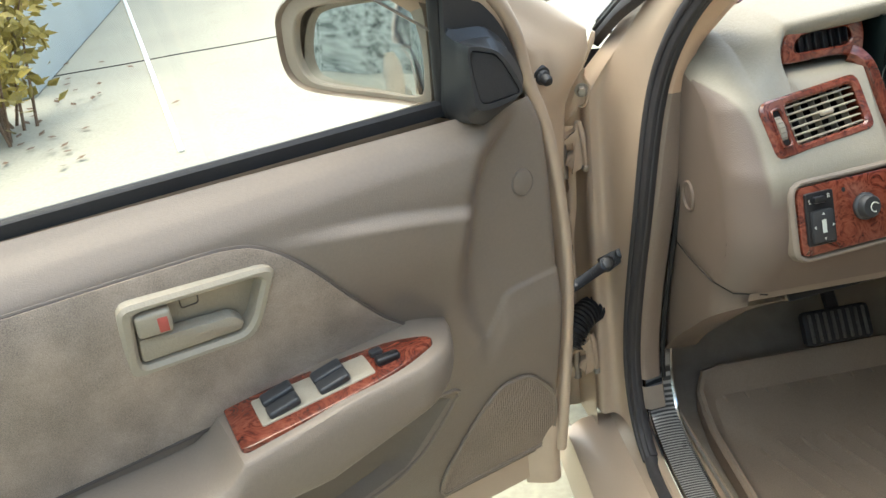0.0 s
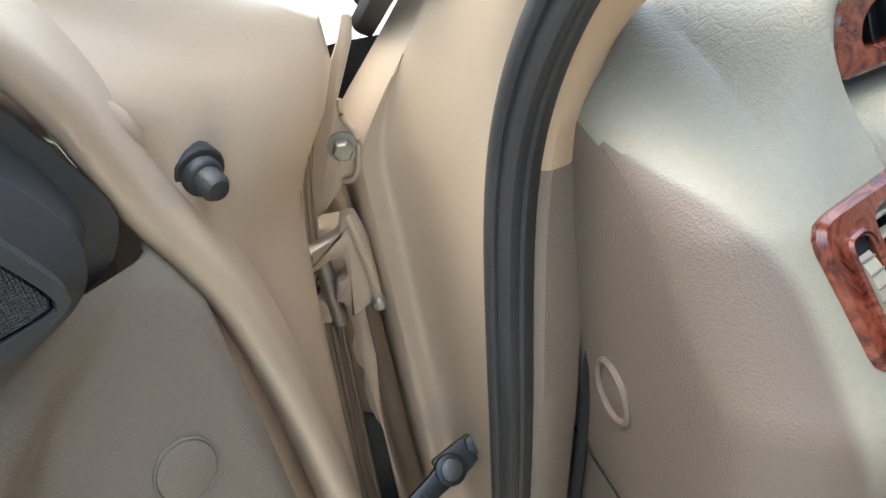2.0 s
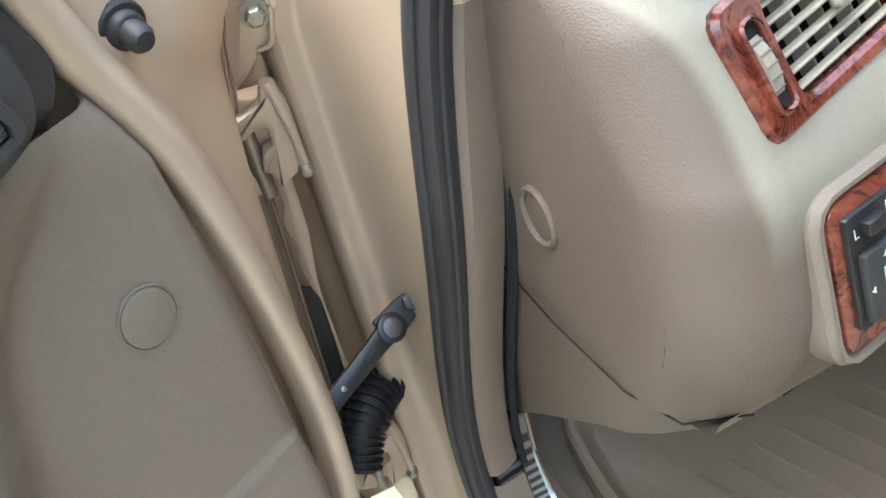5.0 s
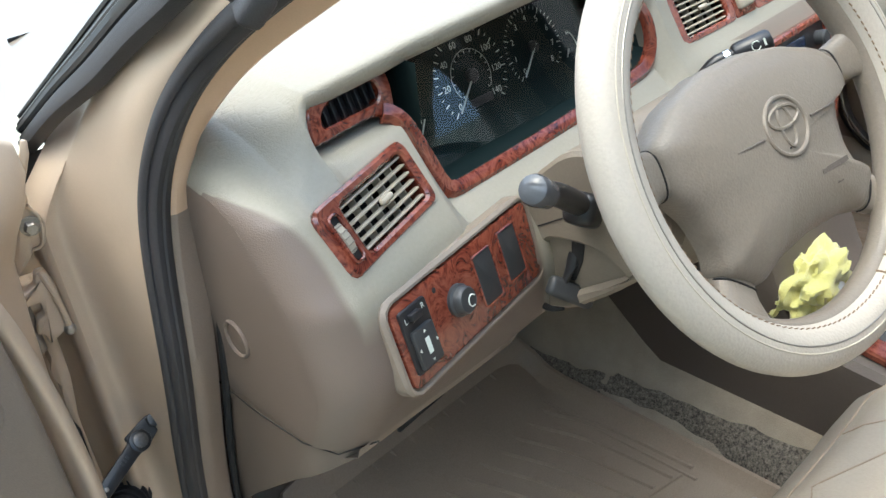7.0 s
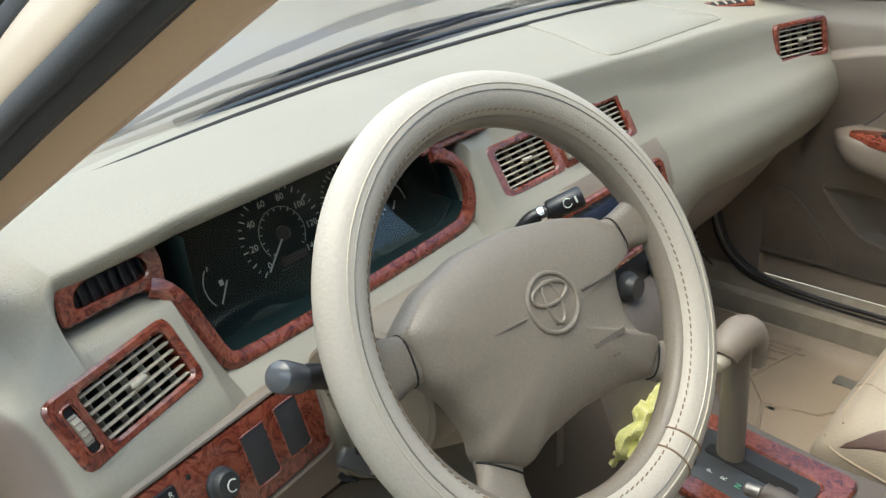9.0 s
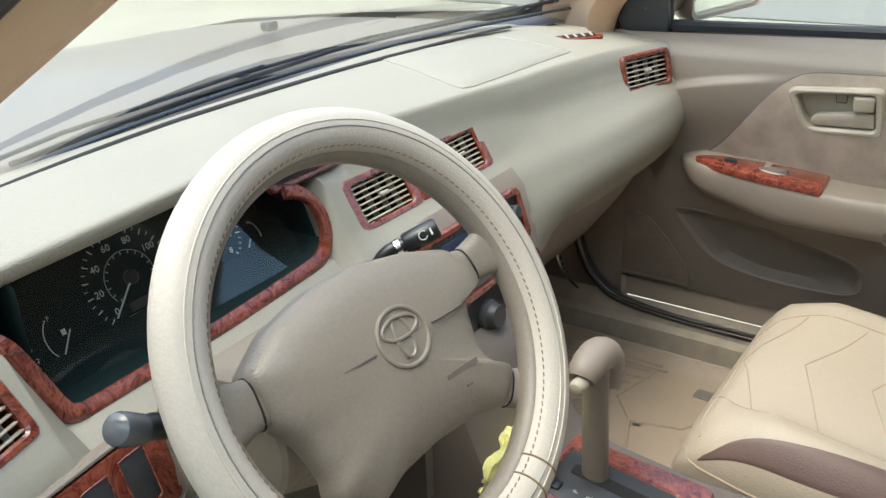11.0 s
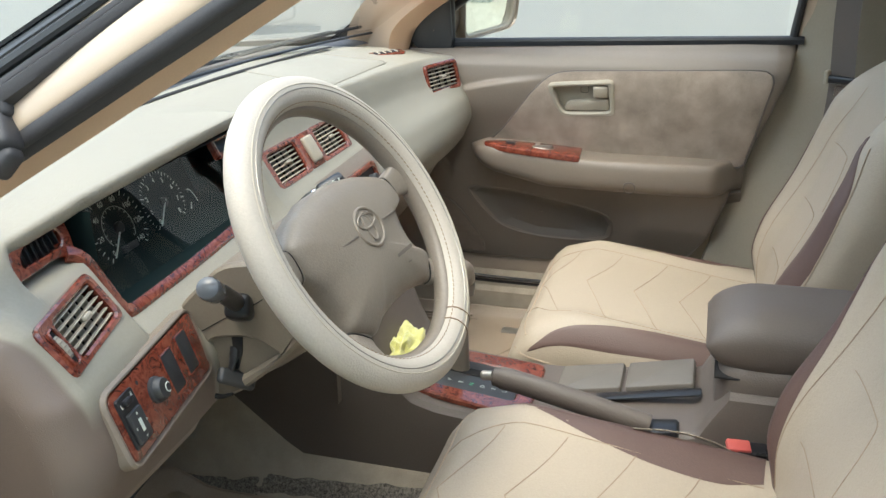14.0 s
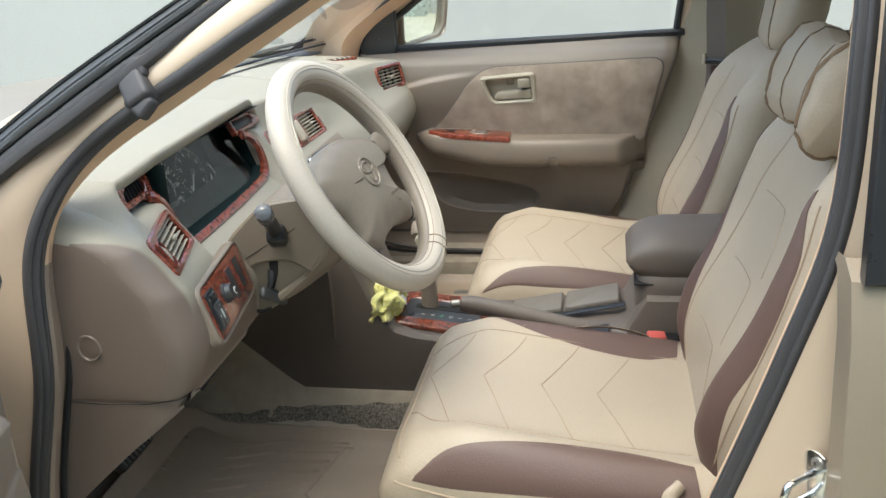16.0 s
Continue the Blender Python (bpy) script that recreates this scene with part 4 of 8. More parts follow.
def cleave(rows, value):
    """Cuts a surface through rows of points in two along the line where value(i, j, p) is zero."""
    V = [[value(i, j, p) for j, p in enumerate(r)] for i, r in enumerate(rows)]
    out = []
    for sign in (1, -1):
        bm, made = bmesh.new(), {}

        tone = bm.verts.layers.float.new("tone")

        def vert(key, co, value):
            if key not in made:
                made[key] = bm.verts.new(co)
                made[key][tone] = value
            return made[key]
        for i in range(len(rows) - 1):
            for j in range(len(rows[0]) - 1):
                q = [(i, j), (i + 1, j), (i + 1, j + 1), (i, j + 1)]
                v = [sign * V[m][n] for m, n in q]
                if max(v) <= 0:
                    continue
                f = []
                for k in range(4):
                    (a, b), (c, d) = q[k], q[(k + 1) % 4]
                    va, vb = v[k], v[(k + 1) % 4]
                    if va > 0:
                        f.append(vert((a, b), rows[a][b], V[a][b]))
                    if (va > 0) != (vb > 0):
                        t = va / (va - vb)
                        f.append(vert(tuple(sorted(((a, b), (c, d)))), rows[a][b].lerp(rows[c][d], t), 0.0))
                f = list(dict.fromkeys(f))
                if len(f) > 2:
                    bm.faces.new(f)
        out.append(bm)
    return out


def face(tl, tr, bl, lift=0.0):
    """A frame on a face given by three corners, and its width and height."""
    tl, tr, bl = Vector(tl), Vector(tr), Vector(bl)
    M = basis((tr + bl) / 2, tr - tl, tl - bl)
    return M @ pose(0, 0, lift), (tr - tl).length, (tl - bl).length


VL, VLW, VLH = face((-0.672, 0.036, 0.889), (-0.545, 0.072, 0.893), (-0.664, 0.004, 0.835), 0.003)
VR, VRW, VRH = face((0.548, 0.056, 0.900), (0.640, 0.022, 0.900), (0.560, 0.036, 0.838), 0.004)
VR, VRW = VR @ pose(0.016, 0, 0), 0.118
VC, VCW, VCH = face((-0.105, 0.100, 0.892), (0.187, 0.100, 0.8865), (-0.108, 0.066, 0.834), 0.004)
HOLES = [(VL @ pose(0.010, 0, 0), VLW - 0.040, VLH - 0.018), (VL @ pose(-VLW / 2 + 0.015, 0, 0), 0.012, VLH - 0.020), (VR, VRW - 0.020, VRH - 0.018), (VC @ pose(-0.084, 0, 0), 0.092, VCH - 0.018), (VC @ pose(0.084, 0, 0), 0.092, VCH - 0.018)]
HOLES = [(M.inverted(), w / 2 + 0.003, h / 2 + 0.003) for M, w, h in HOLES]


def pierce(bm):
    """Opens the dash skin behind the air outlets."""
    gone = []
    for f in bm.faces:
        c = f.calc_center_median()
        for Mi, w, h in HOLES:
            p = Mi @ c
            if abs(p.x) < w and abs(p.y) < h and abs(p.z) < 0.04:
                gone.append(f)
                break
    bmesh.ops.delete(bm, geom=gone, context="FACES")
    return bm


dash = thing("dashboard", "grey-beige vinyl dashboard with red burl trim and taupe lower part", "dashboard")
xs = sorted(set([*[float(q) for q in np.round(np.linspace(-0.60, 0.712, 220), 4)], *[float(q) for q in np.round(-0.60 - 0.112 * np.sin(np.linspace(0, math.pi / 2, 56)), 5)], *DKX, -0.518, -0.51]))
rows = [dash_row(x) for x in xs]
b2, b3, b8, XR = corner(2), corner(3), corner(8), -0.447


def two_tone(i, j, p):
    """Above zero on the grey-beige upper part, below on the taupe end and knee part; the fade between imitates shading.
    """
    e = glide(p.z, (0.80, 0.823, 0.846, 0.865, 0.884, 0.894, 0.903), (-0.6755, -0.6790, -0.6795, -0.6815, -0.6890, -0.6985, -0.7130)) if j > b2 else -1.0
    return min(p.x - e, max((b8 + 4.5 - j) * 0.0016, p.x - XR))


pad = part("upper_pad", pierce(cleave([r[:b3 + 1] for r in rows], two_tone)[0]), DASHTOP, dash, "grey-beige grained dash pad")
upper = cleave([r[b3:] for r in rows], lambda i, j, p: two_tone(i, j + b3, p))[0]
part("dash_face", pierce(upper), SHADEBLEND, dash, "grey-beige dash face")
part("knee_panel", cleave(rows, two_tone)[1], SHADEBLEND, dash, "taupe panel round the switches")
# taupe side cheek, domed, closing the driver's end
end = [Vector(p) for p in rows[0]]
back = [Vector((-0.712, 0.20, 0.68)), Vector((-0.712, 0.30, 0.72)), Vector((-0.712, 0.30, 0.83))]
loop = resample(end + back, 80)
cen = Vector((-0.72, 0.10, 0.79))
rws = []
for k, dx in ((1.0, 0.0), (0.97, -0.0006), (0.8, -0.001), (0.5, -0.001), (0.0005, -0.001)):
    rws.append([Vector((p.x + dx, cen.y + (p.y - cen.y) * k, cen.z + (p.z - cen.z) * k)) for p in loop])
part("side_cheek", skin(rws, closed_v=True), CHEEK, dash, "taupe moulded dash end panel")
M = basis((-0.7128, 0.119, 0.757), (0, -1, 0), (0, 0, 1))
part("screw_cap_rim", ring(circle(0.0178, 0.0192), circle(0.0138, 0.0152), 0.006, M @ pose(0, 0, 0.0028), 0.0016), CHEEK, dash)
part("screw_cap", plate(circle(0.0138, 0.0153), 0.003, M @ pose(0, 0, 0.0004), 0.0008), CHEEK, dash)
# lower cheek, running down to the pillar's foot
up = [(0.21, 0.700), (0.10, 0.690), (0.03, 0.688), (0.005, 0.684)]
dn = [(0.24, 0.455), (0.20, 0.50), (0.09, 0.60), (0.02, 0.655)]
rws = []
for t in np.linspace(0, 1, 8):
    row = []
    for (ya, za), (yb, zb) in zip(resample(up, 12, False), resample(dn, 12, False)):
        y, z = ya + (yb - ya) * t, za + (zb - za) * t
        row.append((-0.7108 + 0.006 * t * t + 0.03 * sstep(0.06, 0.0, y), y, z))
    rws.append(row)
inner = [[(x + 0.05, y, z - 0.0) for x, y, z in r] for r in rws[-1:]]
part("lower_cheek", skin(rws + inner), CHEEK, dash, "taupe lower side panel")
part("cheek_joint", tube([(-0.713, 0.22, 0.6785), (-0.714, 0.12, 0.675), (-0.712, 0.05, 0.677), (-0.702, 0.014, 0.679), (-0.67, -0.002, 0.68)], 0.0007, n=6), GAP, dash)
# knee bolster under the switches and beside the column
rws = []
for x in np.linspace(-0.69, -0.42, 12):
    k = sstep(-0.5, -0.42, x)
    rws.append([(x, y + 0.01 * k, z + 0.025 * k) for y, z in ((0.0, 0.684), (0.004, 0.672), (0.03, 0.655), (0.10, 0.640), (0.16, 0.62))])
part("knee_panel", skin(rws), TAUPE, dash, "taupe knee panel")
R = basis((-0.588, 0.020, 0.6605), (1, 0.0, 0.10), (0, 0.85, -0.53))
part("release_shelf", rbox(R @ pose(0.0, 0.010, 0.004), 0.100, 0.024, 0.014, 0.005, 3), TAUPE, dash, "taupe bonnet release handle")
part("release_slit", rbox(R @ pose(0.004, -0.006, 0.002), 0.106, 0.004, 0.012, 0.001, 1), GAP, dash)
part("under_tray", skin([[(x, y, z) for x in (-0.68, -0.4, -0.1, 0.25, 0.68)] for y, z in ((0.09, 0.63), (0.25, 0.60), (0.5, 0.55))]), BROWN, dash)


def vent(M, w, h, wheel, cols=5, rows=5, rim=0.020):
    """An air outlet: burl bezel, dark throat, slats, fins, knob and shut-off wheel."""
    v = part("vent_bezel", ring(rrect(w, h, 0.011, 5), [(p.x + (0.010 if wheel else 0), p.y) for p in rrect(w - (0.040 if wheel else rim), h - 0.018, 0.006, 5)], 0.010, M, 0.0025, n=72, sink=0.022), WOOD, dash, "red burl vent surround")
    ow, oh, cx = w - (0.040 if wheel else rim), h - 0.018, (0.010 if wheel else 0)
    bm = bmesh.new()
    rbox(M @ pose(cx, 0, -0.055), ow + 0.004, oh + 0.004, 0.002, 0, 1, bm)
    for s in (-1, 1):
        rbox(M @ pose(cx + s * (ow / 2 + 0.001), 0, -0.03), 0.002, oh, 0.05, 0, 1, bm)
        rbox(M @ pose(cx, s * (oh / 2 + 0.001), -0.03), ow, 0.002, 0.05, 0, 1, bm)
    part("vent_throat", bm, GAP, v)
    for i in range(rows):
        y = (i - (rows - 1) / 2) * oh / (rows - 0.1)
        part("slat", rbox(M @ pose(cx, y, -0.007, 12), ow, 0.0020, 0.0055, 0.0007, 1), TRIM, v)
    for i in range(cols):
        x = cx + (i - (cols - 1) / 2) * ow / cols
        part("fin", rbox(M @ pose(x, 0, -0.017, 0, 8), 0.0018, oh, 0.009, 0.0006, 1), TRIM, v)
    part("knob", rbox(M @ pose(cx, 0.001, 0.0005), 0.017, 0.006, 0.006, 0.0028, 3), TRIM, v)
    if wheel:
        X = -w / 2 + 0.015
        part("wheel_frame", ring(rrect(0.014, h - 0.020, 0.005), rrect(0.0095, h - 0.025, 0.004), 0.006, M @ pose(X, 0, 0.0038), 0.0012, n=40), WOOD, v)
        part("wheel_slot", plate(rrect(0.0105, h - 0.024, 0.004), 0.002, M @ pose(X, 0, 0.0007), 0.0003), GAP, v)
        W = M @ pose(X, 0, -0.0242, 0, 90)
        part("thumb_wheel", lathe([(0.0265, -0.0042), (0.028, -0.0034), (0.028, 0.0034), (0.0265, 0.0042)], W, 48), TRIM, v)
        for k in range(7):
            a = (k - 3) * 0.19
            part("tooth", rbox(M @ pose(X, 0.0282 * math.sin(a), -0.0242 + 0.0282 * math.cos(a), -math.degrees(a)), 0.0075, 0.0011, 0.0009, 0.0003, 1), WHEELGREY, v)
    return v


vent(VL, VLW, VLH, True, 5, 6)
vent(VR, VRW, VRH, False, 4, 6)
# centre outlets with the hazard switch between them
M, h = VC, VCH
for x in (-0.084, 0.084):
    vent(M @ pose(x, 0, 0.0), 0.124, h, False, 4, 7, 0.032)
part("centre_bezel", plate(rrect(0.048, h - 0.004, 0.004), 0.008, M, 0.002), WOOD, dash, "red burl strip between the vents")
part("hazard_switch", rbox(M @ pose(0, 0, 0.002), 0.032, h - 0.022, 0.010, 0.004, 3), TRIM, dash, "sand push switch")

# switch panel left of the column
M, w, h = face((-0.655, -0.008, 0.812), (-0.450, 0.028, 0.802), (-0.650, -0.030, 0.742), 0.008)
swl = rounded([(-w / 2, -h / 2 - 0.004), (w / 2 - 0.004, -h / 2), (w / 2, h / 2), (-w / 2, h / 2 - 0.004)], 0.010, 5)
part("switch_panel_lip", ring(inset(swl, -0.007), inset(swl, -0.0008), 0.016, M @ pose(0, 0, -0.0015), 0.0042, n=80), TAUPE, dash, "taupe lip round the switch panel")
sw = part("switch_panel", plate(swl, 0.014, M @ pose(0, 0, -0.0015), 0.0015), WOOD, dash, "red burl switch panel")
M = M @ pose(0, 0, -0.0015)
part("mirror_switch", plate(rrect(0.034, 0.056, 0.003), 0.004, M @ pose(-0.080, -0.002, 0.003), 0.001), BLACK, sw, "black mirror adjuster")
part("mirror_pad", rbox(M @ pose(-0.080, -0.010, 0.004), 0.026, 0.034, 0.006, 0.002), DARKGREY, sw)
part("selector", rbox(M @ pose(-0.082, 0.018, 0.005), 0.014, 0.007, 0.007, 0.002), BLACK, sw)
part("pad_mark", rbox(M @ pose(-0.080, -0.010, 0.0072), 0.005, 0.014, 0.0004, 0, 1), WHITE, sw)
for dx, dy, t in ((0, 0.012, 0), (0, -0.012, 180), (-0.010, 0, 90), (0.010, 0, -90)):
    part("arrow", plate([(-0.0018, 0), (0.0018, 0), (0, 0.0026)], 0.0002, M @ pose(-0.080 + dx, -0.010 + dy, 0.0074, 0, 0, t), 0.0001), WHITE, sw)
letters("mark", "L", 0.007, M @ pose(-0.092, 0.017, 0.0034), WHITE, sw)
letters("mark", "R", 0.007, M @ pose(-0.069, 0.020, 0.0034), WHITE, sw)
kn = part("dimmer_knob", lathe([(0.0145, -0.002), (0.0145, 0.003), (0.0125, 0.0045), (0.012, 0.010), (0.0105, 0.012), (0.002, 0.012)], M @ pose(-0.024, 0.0, 0), 26), DARKGREY, sw, "round dark grey knob")
bm = tube([M @ pose(-0.024, 0, 0.0158) @ Vector((0.005 * math.cos(a), 0.005 * math.sin(a), 0)) for a in np.linspace(0.6, 5.0, 12)], 0.0006, n=6)
part("knob_mark", bm, WHITE, kn)
part("indicator_hole", lathe([(0.0026, 0.0002), (0.002, 0.0004)], M @ pose(-0.048, 0.022, 0), 10), GAP, sw)
for x, y in ((0.022, -0.001), (0.064, 0.002)):
    part("blank_frame", ring(rrect(0.030, 0.050, 0.002), rrect(0.027, 0.047, 0.0015), 0.004, M @ pose(x, y, 0.0015), 0.0006, n=40), WOOD, sw)
    part("blank_plug", plate(rrect(0.0265, 0.0465, 0.0015), 0.004, M @ pose(x, y, 0.0008), 0.0008), DARKGREY, sw, "charcoal blanking plug")

# instrument cluster
IC = basis((-0.329, 0.180, 0.8487), (1, 0.0, 0.0), (0, 0.36, 0.93))
clus = part("dial_plate", plate(rounded([(-0.178, -0.040), (0.168, -0.040), (0.172, 0.03), (0.168, 0.090), (-0.178, 0.090)], 0.012, 5), 0.006, IC, 0.001), DIAL, dash, "dark instrument dial plate")
sp = (-0.012, 0.008)
for i in range(29):
    a = radians(222 - i * 264 / 28)
    lng = i % 2 == 0
    r0, r1 = (0.0465 if lng else 0.049), 0.053
    c = (r0 + r1) / 2
    part("tick", rbox(IC @ pose(sp[0] + c * math.cos(a), sp[1] + c * math.sin(a), 0.0012, 0, 0, math.degrees(a)), r1 - r0, 0.0012 if lng else 0.0008, 0.0003, 0, 1), WHITE, clus)
for i in range(8):
    a = radians(222 - i * 264 / 7)
    letters("numeral", str(i * 20), 0.0105, IC @ pose(sp[0] + 0.039 * math.cos(a), sp[1] + 0.039 * math.sin(a), 0.0012), WHITE, clus)
part("dial_arc", tube([IC @ Vector((sp[0] + 0.029 * math.cos(radians(a)), sp[1] + 0.029 * math.sin(radians(a)), 0.001)) for a in range(-40, 223, 8)], 0.0003, n=5), WHITE, clus)
for i in range(15):
    a = radians(222 - i * 264 / 14)
    part("tick", rbox(IC @ pose(sp[0] + 0.0265 * math.cos(a), sp[1] + 0.0265 * math.sin(a), 0.0012, 0, 0, math.degrees(a)), 0.003, 0.0008, 0.0003, 0, 1), WHITE, clus)
a = radians(224)
part("needle", tube([IC @ Vector((sp[0] + r * math.cos(a), sp[1] + r * math.sin(a), 0.004)) for r in (-0.004, 0.02, 0.046)], 0.0011, 0.0006, n=6), WHITE, clus, "white needle")
part("needle_hub", lathe([(0.008, 0), (0.008, 0.004), (0.006, 0.006), (0.001, 0.006)], IC @ pose(*sp, 0), 18), BLACK, clus)
letters("print", "UNLEADED FUEL ONLY", 0.0042, IC @ pose(sp[0] + 0.004, -0.030, 0.0012), WHITE, clus)
letters("print", "MPH", 0.004, IC @ pose(sp[0] - 0.032, -0.036, 0.0012), WHITE, clus)
part("odometer", plate(rrect(0.034, 0.009, 0.001), 0.002, IC @ pose(sp[0] + 0.004, -0.021, 0.0012), 0.0005), BLACK, clus)
part("trip_knob", lathe([(0.0035, 0), (0.0035, 0.012), (0.001, 0.012)], IC @ pose(sp[0] - 0.002, -0.0385, 0), 12), BLACK, clus)
part("belt_lamp", rbox(IC @ pose(0.026, -0.034, 0.0012), 0.004, 0.006, 0.0003, 0, 1), RED, clus)
# fuel gauge and gear letters on one side, rev counter on the other
for cx, lab, a0, a1 in ((-0.098, "FE", 130, 250), (0.142, "HC", 50, -70)):
    part("gauge_arc", tube([IC @ Vector((cx + 0.022 * math.cos(radians(q)), -0.014 + 0.026 * math.sin(radians(q)), 0.001)) for q in np.linspace(a0, a1, 12)], 0.0006, n=5), WHITE, clus)
    part("needle", tube([IC @ Vector((cx + 0.004, -0.012, 0.003)), IC @ Vector((cx - 0.012, -0.034, 0.003))], 0.0009, 0.0005, n=6), WHITE, clus)
    for q, ch in zip((a0, a1), lab):
        letters("numeral", ch, 0.006, IC @ pose(cx + 0.017 * math.cos(radians(q)), -0.014 + 0.026 * math.sin(radians(q)), 0.0012), WHITE, clus)
part("pump_mark", rbox(IC @ pose(-0.100, -0.012, 0.001), 0.005, 0.006, 0.0003, 0, 1), WHITE, clus)
for i, ch in enumerate("PRND2L"):
    letters("gear_letter", ch, 0.0065, IC @ pose(-0.146 + 0.003 * i, 0.020 - 0.0115 * i, 0.0012), GREEN if ch == "P" else WHITE, clus)
tx = (0.092, 0.008)
for i in range(33):
    a = radians(222 - i * 264 / 32)
    lng = i % 4 == 0
    r0 = 0.0395 if lng else 0.0425
    part("tick", rbox(IC @ pose(tx[0] + (r0 + 0.046) / 2 * math.cos(a), tx[1] + (r0 + 0.046) / 2 * math.sin(a), 0.0012, 0, 0, math.degrees(a)), 0.046 - r0, 0.0011 if lng else 0.0007, 0.0003, 0, 1), WHITE, clus)
for i in range(9):
    a = radians(222 - i * 264 / 8)
    letters("numeral", str(i), 0.010, IC @ pose(tx[0] + 0.033 * math.cos(a), tx[1] + 0.033 * math.sin(a), 0.0012), WHITE, clus)
a = radians(224)
part("needle", tube([IC @ Vector((tx[0] + r * math.cos(a), tx[1] + r * math.sin(a), 0.004)) for r in (-0.004, 0.02, 0.040)], 0.0011, 0.0006, n=6), WHITE, clus)
part("needle_hub", lathe([(0.007, 0), (0.007, 0.004), (0.001, 0.005)], IC @ pose(*tx, 0), 18), BLACK, clus)
pane = part("cluster_window", skin([[(x, y, z) for x in np.linspace(-0.505, -0.154, 7)] for y, z in ((0.094, 0.829), (0.1085, 0.858), (0.121, 0.884), (0.1335, 0.912), (0.1455, 0.940))]), LENS, dash, "clear plastic instrument window")
pane.visible_shadow = False
part("cluster_shroud", skin([[(x, y, z + dz) for x, dz in ((-0.512, 0.002), (-0.46, 0.0005), (-0.33, 0.004), (-0.20, 0.0105), (-0.166, 0.0155), (-0.152, 0.027))] for y, z in ((0.078, 0.8195), (0.12, 0.8195), (0.165, 0.8190), (0.19, 0.8185))]), DIAL, dash, "black instrument shroud")
for x, back in ((-0.5065, 0.0), (-0.153, 0.045)):
    part("shroud_side", skin([[(x, y, z) for y in (0.085 + back * (z - 0.818) / 0.126, 0.24)] for z in (0.818, 0.944)]), DIAL, dash)
part("shroud_top", skin([[(x, y, z) for x in (-0.61, -0.33, -0.10)] for y, z in ((0.100, 0.9455), (0.16, 0.938), (0.24, 0.925))]), GAP, dash)
# burl strip round the cluster and its two wings
trim = [(-0.540, 0.096, 0.909), (-0.531, 0.092, 0.904), (-0.522, 0.086, 0.891), (-0.511, 0.078, 0.86), (-0.503, 0.070, 0.834), (-0.492, 0.066, 0.822), (-0.46, 0.066, 0.8195), (-0.33, 0.068, 0.822), (-0.20, 0.072, 0.828), (-0.166, 0.075, 0.833), (-0.150, 0.079, 0.848), (-0.147, 0.085, 0.872), (-0.154, 0.092, 0.893), (-0.166, 0.098, 0.906), (-0.186, 0.102, 0.913)]
part("cluster_trim", sweep(spline(trim, 8), [(-0.0085, -0.006), (-0.0085, 0.0005), (-0.0075, 0.0022), (-0.002, 0.0030), (0.0035, 0.0030), (0.0045, 0.0020), (0.0085, -0.0015), (0.0088, -0.006)], up=(0, -0.80, 0.60)), WOOD, dash, "red burl strip round the instruments")
M = basis((-0.566, 0.098, 0.919), (1, 0.12, 0.03), (0, 0.3, 0.95))
oval = rounded([(-0.040, 0.000), (0.0245, -0.0035), (0.033, 0.004), (0.030, 0.016), (-0.022, 0.0185), (-0.036, 0.0125)], [0.010, 0.008, 0.008, 0.006, 0.010, 0.008], 5)
part("wing_face", ring(rounded([(-0.057, -0.0095), (0.014, -0.0115), (0.040, -0.022), (0.047, 0.004), (0.046, 0.030), (-0.030, 0.033), (-0.050, 0.021)], [0.008, 0.01, 0.004, 0.004, 0.004, 0.014, 0.012], 5), oval, 0.006, M @ pose(0, 0, 0.001), 0.0018, n=72, sink=0.012), WOOD, dash, "red burl plate round the side outlet")
part("wing_window", plate(inset(oval, -0.001), 0.004, M @ pose(0, 0, -0.010), 0.001), BLACK, dash, "dark side outlet")
for k in range(7):
    part("fin", rbox(M @ pose(-0.030 + 0.0098 * k, 0.007, -0.0065), 0.0014, 0.019, 0.006, 0.0005, 1), BLACK, dash)
M = basis((-0.130, 0.114, 0.925), (1, 0.05, 0.0), (0, 0.45, 0.89))
clock = rounded([(-0.060, -0.006), (0.026, -0.009), (0.033, -0.004), (0.023, 0.006), (-0.060, 0.012)], 0.003, 4)
part("clock_surround", ring(rounded([(-0.068, -0.014), (0.050, -0.016), (0.062, -0.010), (0.038, 0.012), (-0.068, 0.019)], 0.005, 4), clock, 0.010, M, 0.002, n=72), WOOD, dash, "red burl plate round the clock")
part("wing_window", plate(inset(clock, -0.001), 0.004, M @ pose(0, 0, -0.004), 0.001), BLACK, dash, "dark clock display")
# passenger airbag lid and upper demister outlets
lid = rounded([(0.19, 0.118), (0.508, 0.108), (0.492, 0.262), (0.25, 0.322)], 0.02, 6)


def hits(ob):
    """A tool that drops points on an object's surface."""
    me = ob.data
    tree = BVHTree.FromPolygons([v.co.copy() for v in me.vertices], [p.vertices[:] for p in me.polygons])

    def drop(p, way, lift=0.0):
        way = Vector(way).normalized()
        co, no, _, _ = tree.ray_cast(Vector(p) - way * 0.4, way)
        if co is None:
            co, no, _, _ = tree.find_nearest(Vector(p))
        if no.dot(way) > 0:
            no = -no
        return co + no * lift
    return drop


on_pad = hits(pad)


def dash_top(x, y):
    return on_pad((x, y, 1.0), (0, 0, -1)).z


bm = tube([(p.x, p.y, dash_top(p.x, p.y) + 0.0005) for p in resample(lid, 60)], 0.0022, 0.0014, n=6, closed=True)
part("airbag_lid_joint", bm, DASHTOP, dash, "airbag lid joint line")
pl_ = resample(inset(lid, 0.004), 60)
